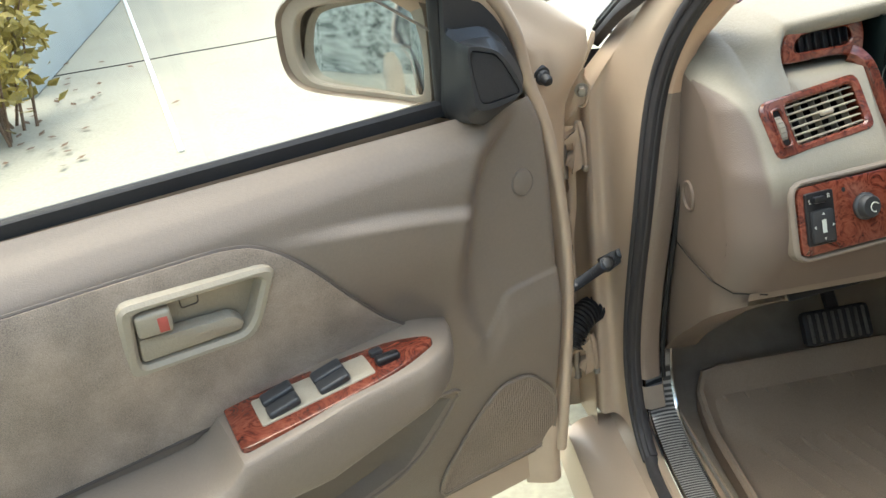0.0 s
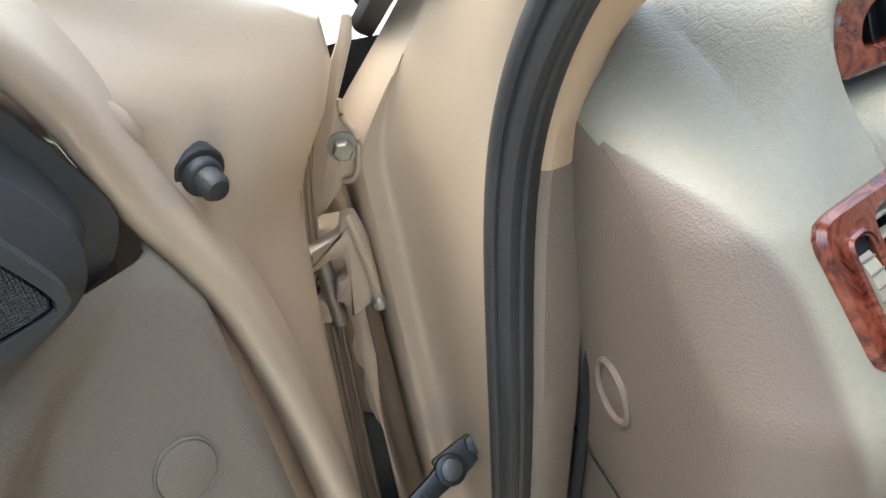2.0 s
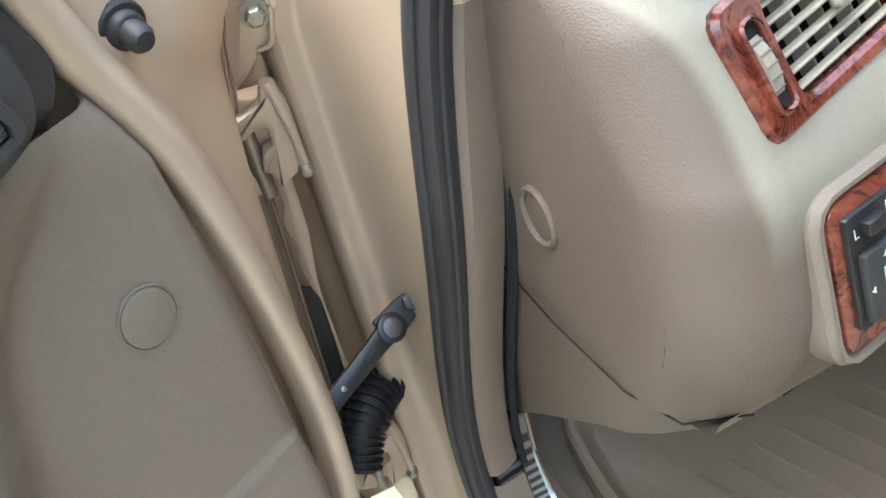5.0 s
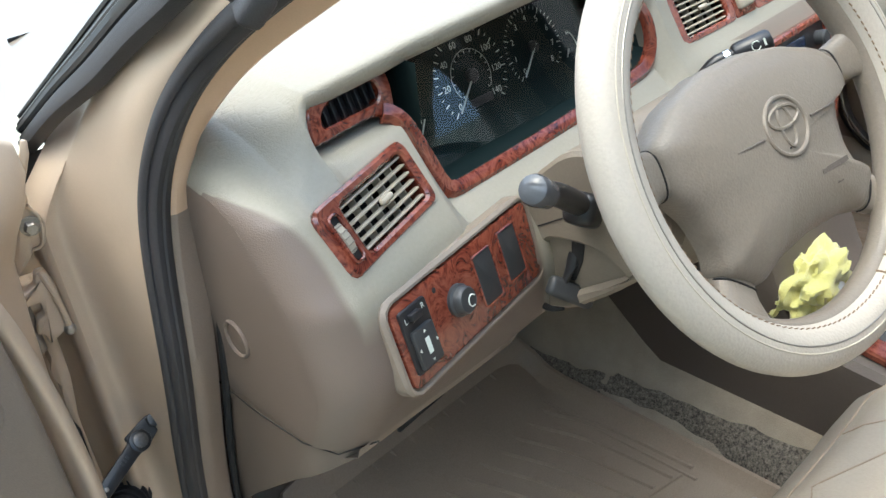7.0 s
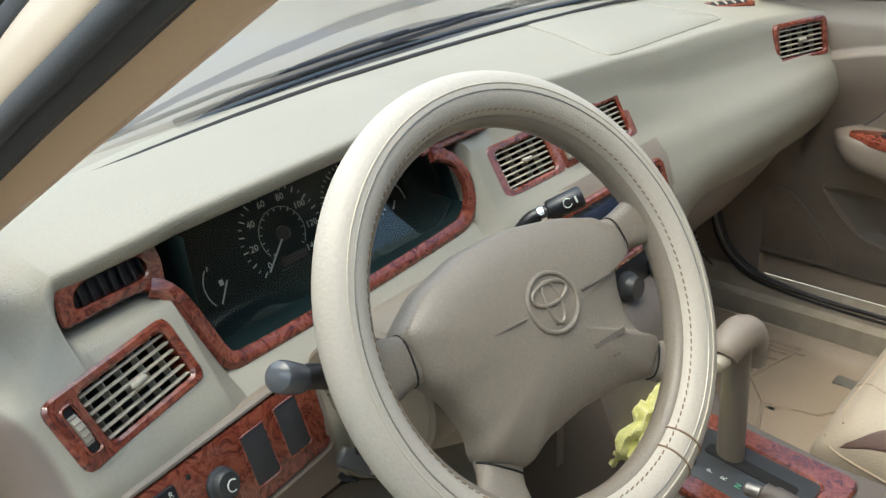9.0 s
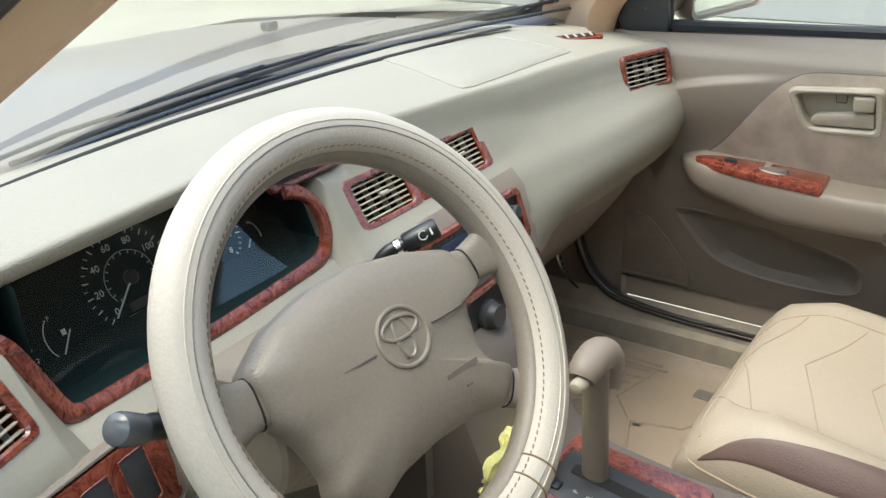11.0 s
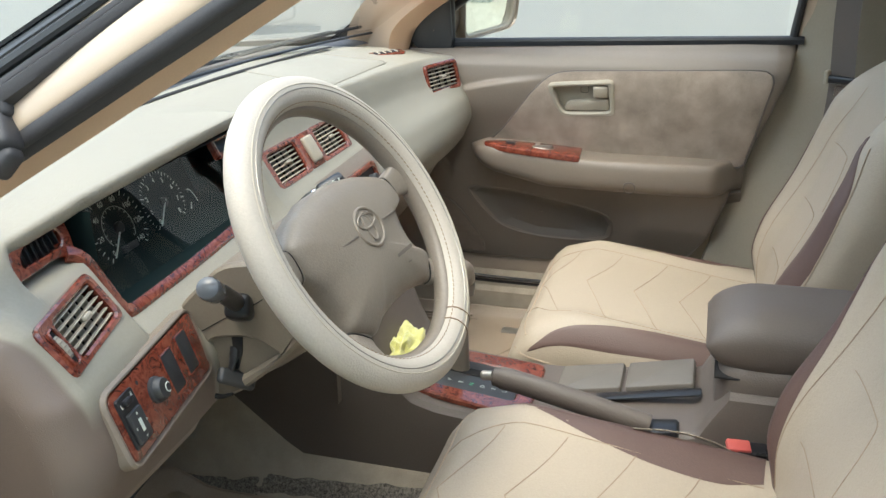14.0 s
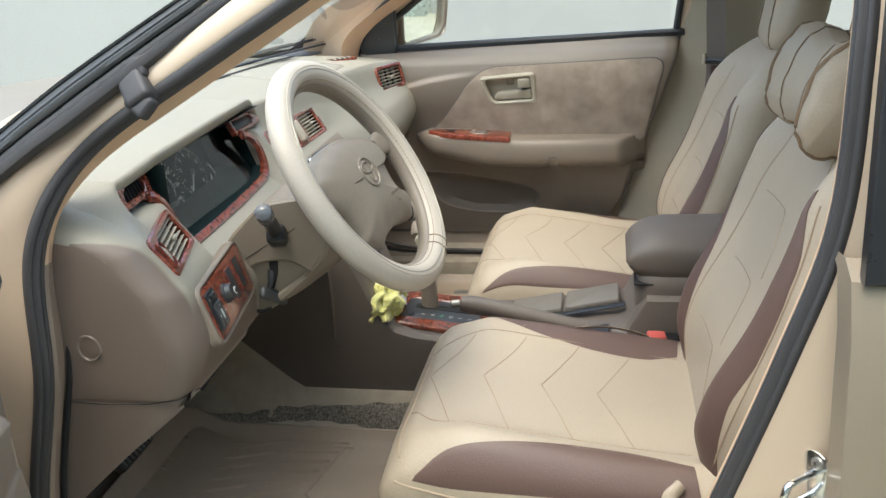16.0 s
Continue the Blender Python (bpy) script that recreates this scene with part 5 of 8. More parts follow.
rws = []
for k in (1.0, 0.97, 0.6, 0.02):
    rws.append([(0.36 + (p.x - 0.36) * k, 0.20 + (p.y - 0.20) * k, dash_top(0.36 + (p.x - 0.36) * k, 0.20 + (p.y - 0.20) * k) + (0.0003 if k == 1 else 0.0018)) for p in pl_])
part("airbag_lid", skin(rws, closed_v=True), DASHTOP, dash, "flush passenger airbag lid")
for side, cx in ((1, 0.598), (-1, -0.60)):
    M = basis((cx, 0.145 if side > 0 else 0.215, dash_top(cx, 0.145 if side > 0 else 0.215) + 0.003), (side * 0.75, -0.62, 0), (0.5, 0.8, 0.1) if side > 0 else (-0.5, 0.8, 0.1))
    if side < 0:
        M = basis((cx, 0.235, dash_top(cx, 0.235) + 0.002), (0.75, 0.62, 0), (-0.5, 0.8, 0.1))
    dv = part("demister_bezel", plate(rrect(0.088, 0.030, 0.012, 5), 0.006, M, 0.002), WOOD, dash, "red burl demister outlet")
    part("demister_throat", plate(rrect(0.062, 0.016, 0.005, 5), 0.003, M @ pose(0, 0, 0.001), 0.0005), GAP, dv)
    for k in range(4):
        part("fin", rbox(M @ pose(-0.022 + 0.015 * k, 0, 0.001, 0, 25), 0.003, 0.016, 0.004, 0.001, 1), TRIM, dv)
part("windscreen_slot", tube([(x, 0.345 - 0.06 * (x / 0.6) ** 2 - 0.03, dash_top(x, 0.31) + 0.0015) for x in np.linspace(-0.56, 0.56, 24)], 0.006, 0.002, n=6), GAP, dash, "dark demister slot")

# centre stack: radio, heater, side walls, glove box
stack = thing("centre_stack", "dark radio and heater panel framed in red burl", "car stereo")
rws = [[(x, y, z) for x in (-0.105, -0.10, 0.20, 0.205)] for y, z in ((0.050, 0.822), (0.030, 0.80), (0.012, 0.74), (0.0, 0.66), (-0.002, 0.56), (0.0, 0.47))]
part("fascia", skin(rws), TAUPE, stack, "taupe stack fascia")
for x in (-0.105, 0.205):
    part("side_wall", skin([[(x, y, z) for y in (0.03, 0.25)] for z in (0.47, 0.79)]), BROWN, stack)
M = basis((0.05, 0.0185, 0.770), (1, 0, 0), (0, 0.30, 0.95))
part("burl_frame", ring(rrect(0.262, 0.075, 0.008), rrect(0.24, 0.056, 0.004), 0.01, M @ pose(0, 0, 0.006), 0.002), WOOD, stack, "red burl frame")
part("radio", plate(rrect(0.24, 0.056, 0.003), 0.008, M @ pose(0, 0, 0.002), 0.001), BLACK, stack, "black radio")
for i in range(6):
    part("button", rbox(M @ pose(-0.085 + 0.034 * i, -0.016, 0.004), 0.026, 0.009, 0.006, 0.002), DARKGREY, stack)
for x in (-0.10, 0.10):
    part("radio_knob", lathe([(0.010, 0), (0.010, 0.012), (0.008, 0.014), (0.001, 0.014)], M @ pose(x, 0.008, 0.002), 18), DARKGREY, stack)
part("display", plate(rrect(0.13, 0.020, 0.002), 0.002, M @ pose(0, 0.012, 0.004), 0.0005), surface("blue_black_display", (0.02, 0.03, 0.06), 0.15, vary=0.1, bump=0), stack)
M = basis((0.05, 0.0, 0.672), (1, 0, 0), (0, 0.12, 0.99))
part("heater_frame", ring(rrect(0.29, 0.085, 0.008), rrect(0.24, 0.066, 0.004), 0.01, M @ pose(0, 0, 0.006), 0.002), WOOD, stack, "red burl frame")
part("heater_panel", plate(rrect(0.24, 0.066, 0.003), 0.008, M @ pose(0, 0, 0.002), 0.001), BLACK, stack, "black heater panel")
for x in (-0.08, 0.0, 0.08):
    part("heater_knob", lathe([(0.021, 0), (0.021, 0.006), (0.017, 0.009), (0.015, 0.020), (0.001, 0.020)], M @ pose(x, 0, 0.002), 24), DARKGREY, stack, "round dark heater knob")
gb = thing("glove_box", "taupe glove box below the passenger dash", "glove box")
rws = []
for x in np.linspace(0.215, 0.69, 10):
    rws.append([(x, y + 0.02 * sstep(0.6, 0.7, x), z + 0.0 * x) for y, z in ((0.05, 0.752), (0.022, 0.735), (0.026, 0.69), (0.07, 0.62), (0.12, 0.555), (0.2, 0.53))])
part("lid", skin(rws), TAUPE, gb, "taupe glove box lid")

# ---- steering wheel and column ----
WC = Vector((-0.334, -0.157, 0.879))
WM = basis(WC, (0.99744, -0.0715, 0), (0.0377, 0.5256, 0.8499)) @ pose(0, 0, 0, 0, 0, -2)


def wheel_path(r, z=0.0, n=96, a0=0.0, a1=2 * math.pi):
    return [WM @ Vector((r * math.cos(a), r * math.sin(a), z)) for a in (a0 + (a1 - a0) * i / n for i in range(n))]


def steering_wheel():
    w = thing("steering_wheel", "taupe four-spoke steering wheel in a stitched cream leather cover", "steering wheel")
    axis = WM.to_3x3() @ Vector((0, 0, 1))
    part("rim_cover", tube(wheel_path(0.1842), 0.0205, 0.019, n=24, up=axis, closed=True), COVER, w, "cream leather wheel cover")
    part("inner_rim", tube(wheel_path(0.1665, -0.0075), 0.0085, 0.0125, n=16, up=axis, closed=True), WHEELGREY, w, "taupe bare inner rim")
    for dr in (0.0035, -0.0025):
        part("cover_piping", tube(wheel_path(0.1842 + dr, 0.0188), 0.0007, n=6, up=axis, closed=True), THREAD if dr > 0 else STEEL, w, "pale piped seam")
    for k in range(150):
        a = 2 * math.pi * k / 150
        part("stitch", rbox(WM @ pose(0.1672 * math.cos(a), 0.1672 * math.sin(a), 0.0110, 0, 0, math.degrees(a) + 90 + 12), 0.0042, 0.0009, 0.0009, 0, 1), DARKTHREAD, w, smooth=False)
    a = radians(-108)
    for a in (radians(-63), radians(-70)):
        bm = tube([WM @ (pose(0, 0, 0, 0, 0, math.degrees(a)) @ Vector((0.1842 + 0.0211 * math.cos(q), 0, 0.0196 * math.sin(q)))) for q in np.linspace(-0.3, 3.6, 16)], 0.0009, n=6)
        part("cover_joint", bm, DARKTHREAD, w)
    # airbag pad: domed shield
    pad_line = [(0.012, 0.069), (0.065, 0.061), (0.112, 0.047), (0.134, 0.030), (0.138, 0.006), (0.110, 0.002), (0.101, -0.021), (0.098, -0.045), (0.104, -0.066), (0.131, -0.082), (0.104, -0.109), (0.064, -0.100), (0.012, -0.098), (-0.040, -0.104), (-0.066, -0.115), (-0.102, -0.091), (-0.098, -0.072), (-0.107, -0.038), (-0.124, -0.014), (-0.131, 0.028), (-0.095, 0.052), (-0.042, 0.067)]
    out = resample(rounded(pad_line, 0.007, 4), 120)
    rows = []
    for k, z in ((0.99, -0.036), (1.0, -0.022), (0.99, -0.013), (0.96, -0.007), (0.90, -0.002), (0.75, 0.004), (0.5, 0.008), (0.25, 0.0095), (0.01, 0.010)):
        rows.append([WM @ Vector((p.x * k, -0.02 + (p.y + 0.02) * k, z - 0.10 * max(0, -p.y * k - 0.055))) for p in out])
    pad = part("airbag_pad", skin(rows, closed_v=True), WHEELGREY, w, "taupe airbag pad with an embossed badge")

    def pad_z(x, y):
        k = max(abs(x) / 0.118, abs(y + 0.02) / 0.088)
        return interp(k, (0.0, 0.25, 0.5, 0.75, 0.90, 1.0), (0.010, 0.0095, 0.008, 0.004, -0.002, -0.015)) - 0.10 * max(0, -y - 0.055)

    bm = tube([WM @ Vector((0.006 + 0.027 * math.cos(q), -0.002 + 0.025 * math.sin(q), pad_z(0.027 * math.cos(q), 0.025 * math.sin(q)))) for q in np.linspace(0, 2 * math.pi, 40)[:-1]], 0.0022, n=8, closed=True)
    part("badge_ring", bm, WHEELGREY, pad)
    for rx, ry, cy in ((0.0085, 0.018, -0.002), (0.020, 0.009, 0.006)):
        bm = tube([WM @ Vector((0.006 + rx * math.cos(q), cy + ry * math.sin(q), pad_z(rx * math.cos(q), ry * math.sin(q)))) for q in np.linspace(0, 2 * math.pi, 28)[:-1]], 0.0017, n=6, closed=True)
        part("badge_oval", bm, WHEELGREY, pad)
    for s in (-1, 1):
        bm = tube([WM @ Vector((0.006 + s * x, -0.004, pad_z(x, 0) + 0.0006)) for x in (0.034, 0.05, 0.076)], 0.0011, n=6)
        part("pad_groove", bm, BROWN, pad)
    for i, (x, y, l) in enumerate(((0.05, -0.052, 0.040), (0.052, -0.066, 0.008))):
        part("print_bar", rbox(WM @ pose(x, y, pad_z(x, y) + 0.0002), l, 0.0045, 0.0005, 0, 1), BROWN, pad)
    # spokes
    for A, B in (((0.127, 0.040), (0.139, 0.004)), ((0.131, -0.082), (0.104, -0.109)), ((-0.124, -0.014), (-0.131, 0.028)), ((-0.066, -0.115), (-0.102, -0.091))):
        A, B = Vector(A), Vector(B)
        mid, hw = (A + B) / 2, (A - B).length / 2
        sl = -0.10 * max(0, -mid.y - 0.055)
        R = WM @ pose(0, 0, 0, 0, 0, math.degrees(math.atan2(mid.y, mid.x)))
        rows = []
        for r, ww, z0, z1 in ((mid.length - 0.014, 0.96, -0.038 + sl, -0.012 + sl), (mid.length + 0.001, 0.98, -0.036 + sl, -0.010 + sl), (mid.length + 0.010, 1.0, -0.030 + sl * 0.6, -0.008 + sl * 0.6), (0.161, 1.25, -0.016, 0.000), (0.174, 1.7, -0.010, 0.008)):
            rows.append([R @ Vector((max(r, mid.length - 0.014), hw * ww * spow(math.cos(q), 0.7), (z0 + z1) / 2 + (z1 - z0) / 2 * spow(math.sin(q), 0.7))) for q in np.linspace(0, 2 * math.pi, 25)[:-1]])
        part("spoke", skin(rows, closed_v=True, cap=True), WHEELGREY, w)
        part("spoke_joint", tube([R @ Vector((mid.length + 0.001, hw * 0.99 * spow(math.cos(q), 0.7), -0.023 + sl + 0.0135 * spow(math.sin(q), 0.7))) for q in np.linspace(0, math.pi, 16)], 0.0009, n=6), GAP, w)
    part("hub_cover", lathe([(0.045, -0.08), (0.055, -0.07), (0.060, -0.05), (0.055, -0.036), (0.02, -0.034)], WM, 36), BROWN, w, "dark brown hub cover")
    return w


steering_wheel()


def steering_column():
    c = thing("steering_column", "taupe steering column shroud with black stalks", "steering column")
    axis = (WM.to_3x3() @ Vector((0, 0, 1)))
    rows = []
    for z, sx, su, sd in ((-0.045, 0.060, 0.046, 0.070), (-0.075, 0.072, 0.052, 0.085), (-0.13, 0.076, 0.050, 0.095), (-0.19, 0.074, 0.045, 0.100), (-0.27, 0.070, 0.040, 0.10)):
        rows.append([WM @ Vector((sx * np.sign(math.cos(q)) * abs(math.cos(q)) ** 0.6, (su if math.sin(q) > 0 else sd) * np.sign(math.sin(q)) * abs(math.sin(q)) ** 0.6 - 0.005, z)) for q in np.linspace(0, 2 * math.pi, 33)[:-1]])
    part("shroud", skin(rows, closed_v=True, cap=True), SHROUD, c, "sand plastic column shroud")
    part("shroud_joint", tube([WM @ Vector((-0.0765, -0.012, z)) for z in (-0.05, -0.1, -0.2)], 0.0012, n=6), GAP, c)
    # light stalk, toward the door
    a, b = Vector((-0.428, -0.042, 0.803)), Vector((-0.528, -0.066, 0.877))
    pts = [a, a.lerp(b, 0.35) + Vector((0, 0, 0.004)), a.lerp(b, 0.7) + Vector((0, 0, 0.004)), a.lerp(b, 0.88)]
    st = part("light_stalk", tube(spline(pts, 4), 0.0105, n=14), BLACK, c, "black light stalk")
    d = (b - a).normalized()
    part("stalk_knob", lathe([(0.0100, -0.016), (0.0122, -0.014), (0.0130, 0.0), (0.0130, 0.008), (0.0118, 0.012), (0.008, 0.0145), (0.002, 0.0155)], basis(b, d.cross(Vector((0, 0, 1))), d.cross(d.cross(Vector((0, 0, 1))))), 22), POLISHED, st, "polished charcoal stalk end")
    part("stalk_boot", rbox(basis(a.lerp(b, 0.16), d, (0, 0, 1)), 0.034, 0.030, 0.030, 0.008, 3), BLACK, st)
    for k in range(3):
        part("stalk_mark", rbox(basis(a.lerp(b, 0.55 + 0.08 * k), d, (0, 0, 1)) @ pose(0, 0.004, 0.0103), 0.004, 0.005, 0.0004, 0, 1), WHITE, st)
    # wiper stalk
    a, b = Vector((-0.160, 0.035, 0.820)), Vector((-0.087, -0.029, 0.858))
    st = part("wiper_stalk", tube(spline([Vector((-0.19, 0.035, 0.740)), Vector((-0.155, 0.030, 0.790)), a.lerp(b, 0.35), a.lerp(b, 0.62)], 4), 0.008, n=12), BLACK, c, "black wiper stalk")
    d = (b - a).normalized()
    part("stalk_sleeve", tube([a.lerp(b, 0.50), a.lerp(b, 0.56)], 0.0105, n=14), CHROME, st)
    part("stalk_tip", tube([a.lerp(b, 0.60), a.lerp(b, 0.63), a.lerp(b, 0.97), b], 0.0125, n=16, taper=lambda t: 0.85 if t in (0.0, 1.0) else 1.0), BLACK, st)
    F = basis(a.lerp(b, 0.82), d, (0, 0.5, 0.8)) @ pose(0, 0, 0.0126)
    part("stalk_mark", tube([F @ Vector((0.0048 * math.cos(q), 0.0048 * math.sin(q), 0)) for q in np.linspace(0.6, 5.8, 14)], 0.0006, n=5), WHITE, st)
    part("stalk_mark", rbox(F @ pose(0.010, 0, 0), 0.0022, 0.008, 0.0004, 0, 1), WHITE, st)
    # lower shroud with the tilt lever in its slot
    side_ = rounded([(0.10, 0.875), (0.02, 0.862), (-0.045, 0.80), (-0.058, 0.73), (-0.028, 0.676), (0.018, 0.686), (0.074, 0.731), (0.118, 0.775), (0.125, 0.82)], [0.02, 0.02, 0.02, 0.02, 0.015, 0.02, 0.02, 0.02, 0.02], 5)
    scoop = rounded([(-0.006, 0.712), (-0.012, 0.750), (0.0, 0.764), (0.030, 0.769), (0.056, 0.770), (0.086, 0.754), (0.046, 0.726), (0.020, 0.708)], [0.006, 0.008, 0.010, 0.01, 0.014, 0.004, 0.01, 0.008], 4)[::-1]
    S = basis((-0.436, 0, 0), (0, -1, 0), (0, 0, 1))
    part("lower_shroud", plate(side_, 0.19, S @ pose(0, 0, -0.007), 0.004), SHROUD, c, "sand plastic lower shroud")
    part("shroud_face", ring(side_, scoop, 0.012, S, 0.004, n=120), SHROUD, c, "sand plastic shroud side with a scoop")
    part("lever_slot", plate(rounded([(0.013, 0.722), (0.025, 0.722), (0.034, 0.749), (0.036, 0.769), (0.021, 0.768), (0.021, 0.751)], 0.003), 0.003, S @ pose(0, 0, -0.0055), 0.0006), GAP, c)
    part("side_joint", tube([(-0.4362, 0.014, 0.773), (-0.4362, -0.018, 0.793), (-0.4362, -0.055, 0.813), (-0.4362, -0.072, 0.824)], 0.0007, n=6), GAP, c)
    # black tube standing in for the dark void below the shroud
    part("lower_gap", tube(spline([(-0.447, 0.030, 0.712), (-0.447, 0.022, 0.702), (-0.446, 0.010, 0.693), (-0.444, -0.004, 0.689), (-0.442, -0.020, 0.694)], 4), 0.0035, n=8, taper=lambda t: 0.5 + 2 * t * (1 - t)), GAP, c)
    part("tilt_lever_arm", tube(spline([(-0.427, -0.022, 0.752), (-0.434, -0.022, 0.738), (-0.438, -0.018, 0.722)], 4), 0.006, 0.004, n=10), BLACK, c)
    part("tilt_lever", rbox(basis((-0.436, -0.024, 0.712), (0.66, -0.50, -0.56), (0.62, 0.10, 0.70)), 0.052, 0.020, 0.012, 0.005, 3), DARKGREY, c, "charcoal tilt lever")
    return c


steering_column()
pedal = thing("brake_pedal", "black ribbed rubber brake pedal", "pedal")
PM = basis((-0.40, 0.30, 0.400), (1, 0, 0), (0, 0.55, 0.83))
part("pad", plate(rrect(0.11, 0.055, 0.01), 0.014, PM, 0.004), RUBBER, pedal)
for k in range(8):
    part("rib", rbox(PM @ pose(-0.044 + 0.0125 * k, 0, 0.001), 0.005, 0.046, 0.005, 0.0015, 1), RIB, pedal)
part("arm", tube([(-0.40, 0.31, 0.405), (-0.40, 0.40, 0.50), (-0.40, 0.42, 0.60)], 0.012, 0.006, n=8), BLACK, pedal)

# ---- front doors ----
HINGE, OPEN = Vector((-0.8335, 0.2573, 0.0)), radians(67.2)


def door_place(side):
    """Maps along (from the hinge), in (towards the cabin) and height to the world."""
    s, c = math.sin(OPEN), math.cos(OPEN)
    if side < 0:
        return lambda u, w, z: Vector((HINGE.x - s * u + c * w, HINGE.y - c * u - s * w, z - 0.004))
    return lambda u, w, z: Vector((0.82 - w, 0.24 - u, z))




POCKET = [(0.247, 0.572), (0.27, 0.585), (0.361, 0.580), (0.509, 0.552), (0.575, 0.530), (0.590, 0.503), (0.580, 0.470), (0.523, 0.458), (0.40, 0.462), (0.312, 0.490)]


def depth_in(u, z):
    """How far inside the map pocket's outline a point lies; below zero outside."""
    if not (0.22 < u < 0.62 and 0.43 < z < 0.61):
        return -1.0
    best, odd = 1.0, False
    for (ax, ay), (bx, by) in zip(POCKET, POCKET[1:] + POCKET[:1]):
        t = min(1, max(0, ((u - ax) * (bx - ax) + (z - ay) * (by - ay)) / ((bx - ax) ** 2 + (by - ay) ** 2)))
        best = min(best, math.hypot(u - ax - t * (bx - ax), z - ay - t * (by - ay)))
        if (ay > z) != (by > z) and u < (bx - ax) * (z - ay) / (by - ay) + ax:
            odd = not odd
    return best if odd else -best


def panel_w(u, z):
    """How far the inner panel stands in."""
    main = glide(z, (0.39, 0.45, 0.55, 0.62, 0.68, 0.74, 0.80, 0.85, 0.882, 0.904, 0.922, 0.94), (0.062, 0.076, 0.094, 0.106, 0.114, 0.126, 0.139, 0.144, 0.139, 0.124, 0.101, 0.086))
    low = glide(z, (0.39, 0.45, 0.55, 0.62, 0.69), (0.062, 0.076, 0.096, 0.108, 0.114))
    # the hollow beside the hinge, behind a rounded ridge
    foot = glide(z, (0.64, 0.69, 0.735, 0.789, 0.833, 0.867, 0.885, 0.905, 0.922), (0.196, 0.206, 0.207, 0.197, 0.185, 0.167, 0.145, 0.122, 0.100))
    rim = glide(z, (0.64, 0.667, 0.711, 0.757, 0.811, 0.833, 0.874, 0.901, 0.914, 0.925), (0.212, 0.228, 0.245, 0.247, 0.240, 0.231, 0.214, 0.196, 0.166, 0.130))
    hollow = glide(z, (0.60, 0.72, 0.82, 0.90, 0.93), (0.100, 0.106, 0.109, 0.107, 0.098))
    k = sstep(foot, rim, u)
    k = k * (1.25 - 0.25 * k)
    w = hollow * (1 - k) + main * k
    # a ledge that runs back from the ridge
    zc = glide(u, (0.20, 0.24, 0.31, 0.375, 0.43, 0.50), (0.826, 0.835, 0.851, 0.860, 0.866, 0.872))
    w += 0.013 * k * sstep(zc + 0.005, zc - 0.010, z) * sstep(0.47, 0.30, u) * sstep(zc - 0.16, zc - 0.03, z)
    # the lower trim, a step proud
    zs = glide(u, (0.08, 0.155, 0.168, 0.176, 0.193, 0.212, 0.25), (0.692, 0.689, 0.684, 0.670, 0.644, 0.630, 0.622))
    f = 0.4 * sstep(zs + 0.003, zs - 0.003, z) + 0.6 * sstep(zs, zs - 0.05, z)
    w = w * (1 - f) + low * f
    # belly behind the map pocket
    w += 0.020 * sstep(0.585, 0.66, u) * sstep(0.42, 0.52, z) * sstep(0.64, 0.60, z)
    edge = min(1.0, (0.965 - u) / 0.05)
    # map pocket
    w -= 0.020 * sstep(-0.003, 0.022, depth_in(u, z))
    return w - 0.02 * (1 - max(0, edge))


def inside(u, z, poly):
    """Whether a point lies in a closed outline."""
    odd = False
    for a, b in zip(poly, poly[1:] + poly[:1]):
        if (a.y > z) != (b.y > z) and u < (b.x - a.x) * (z - a.y) / (b.y - a.y) + a.x:
            odd = not odd
    return odd


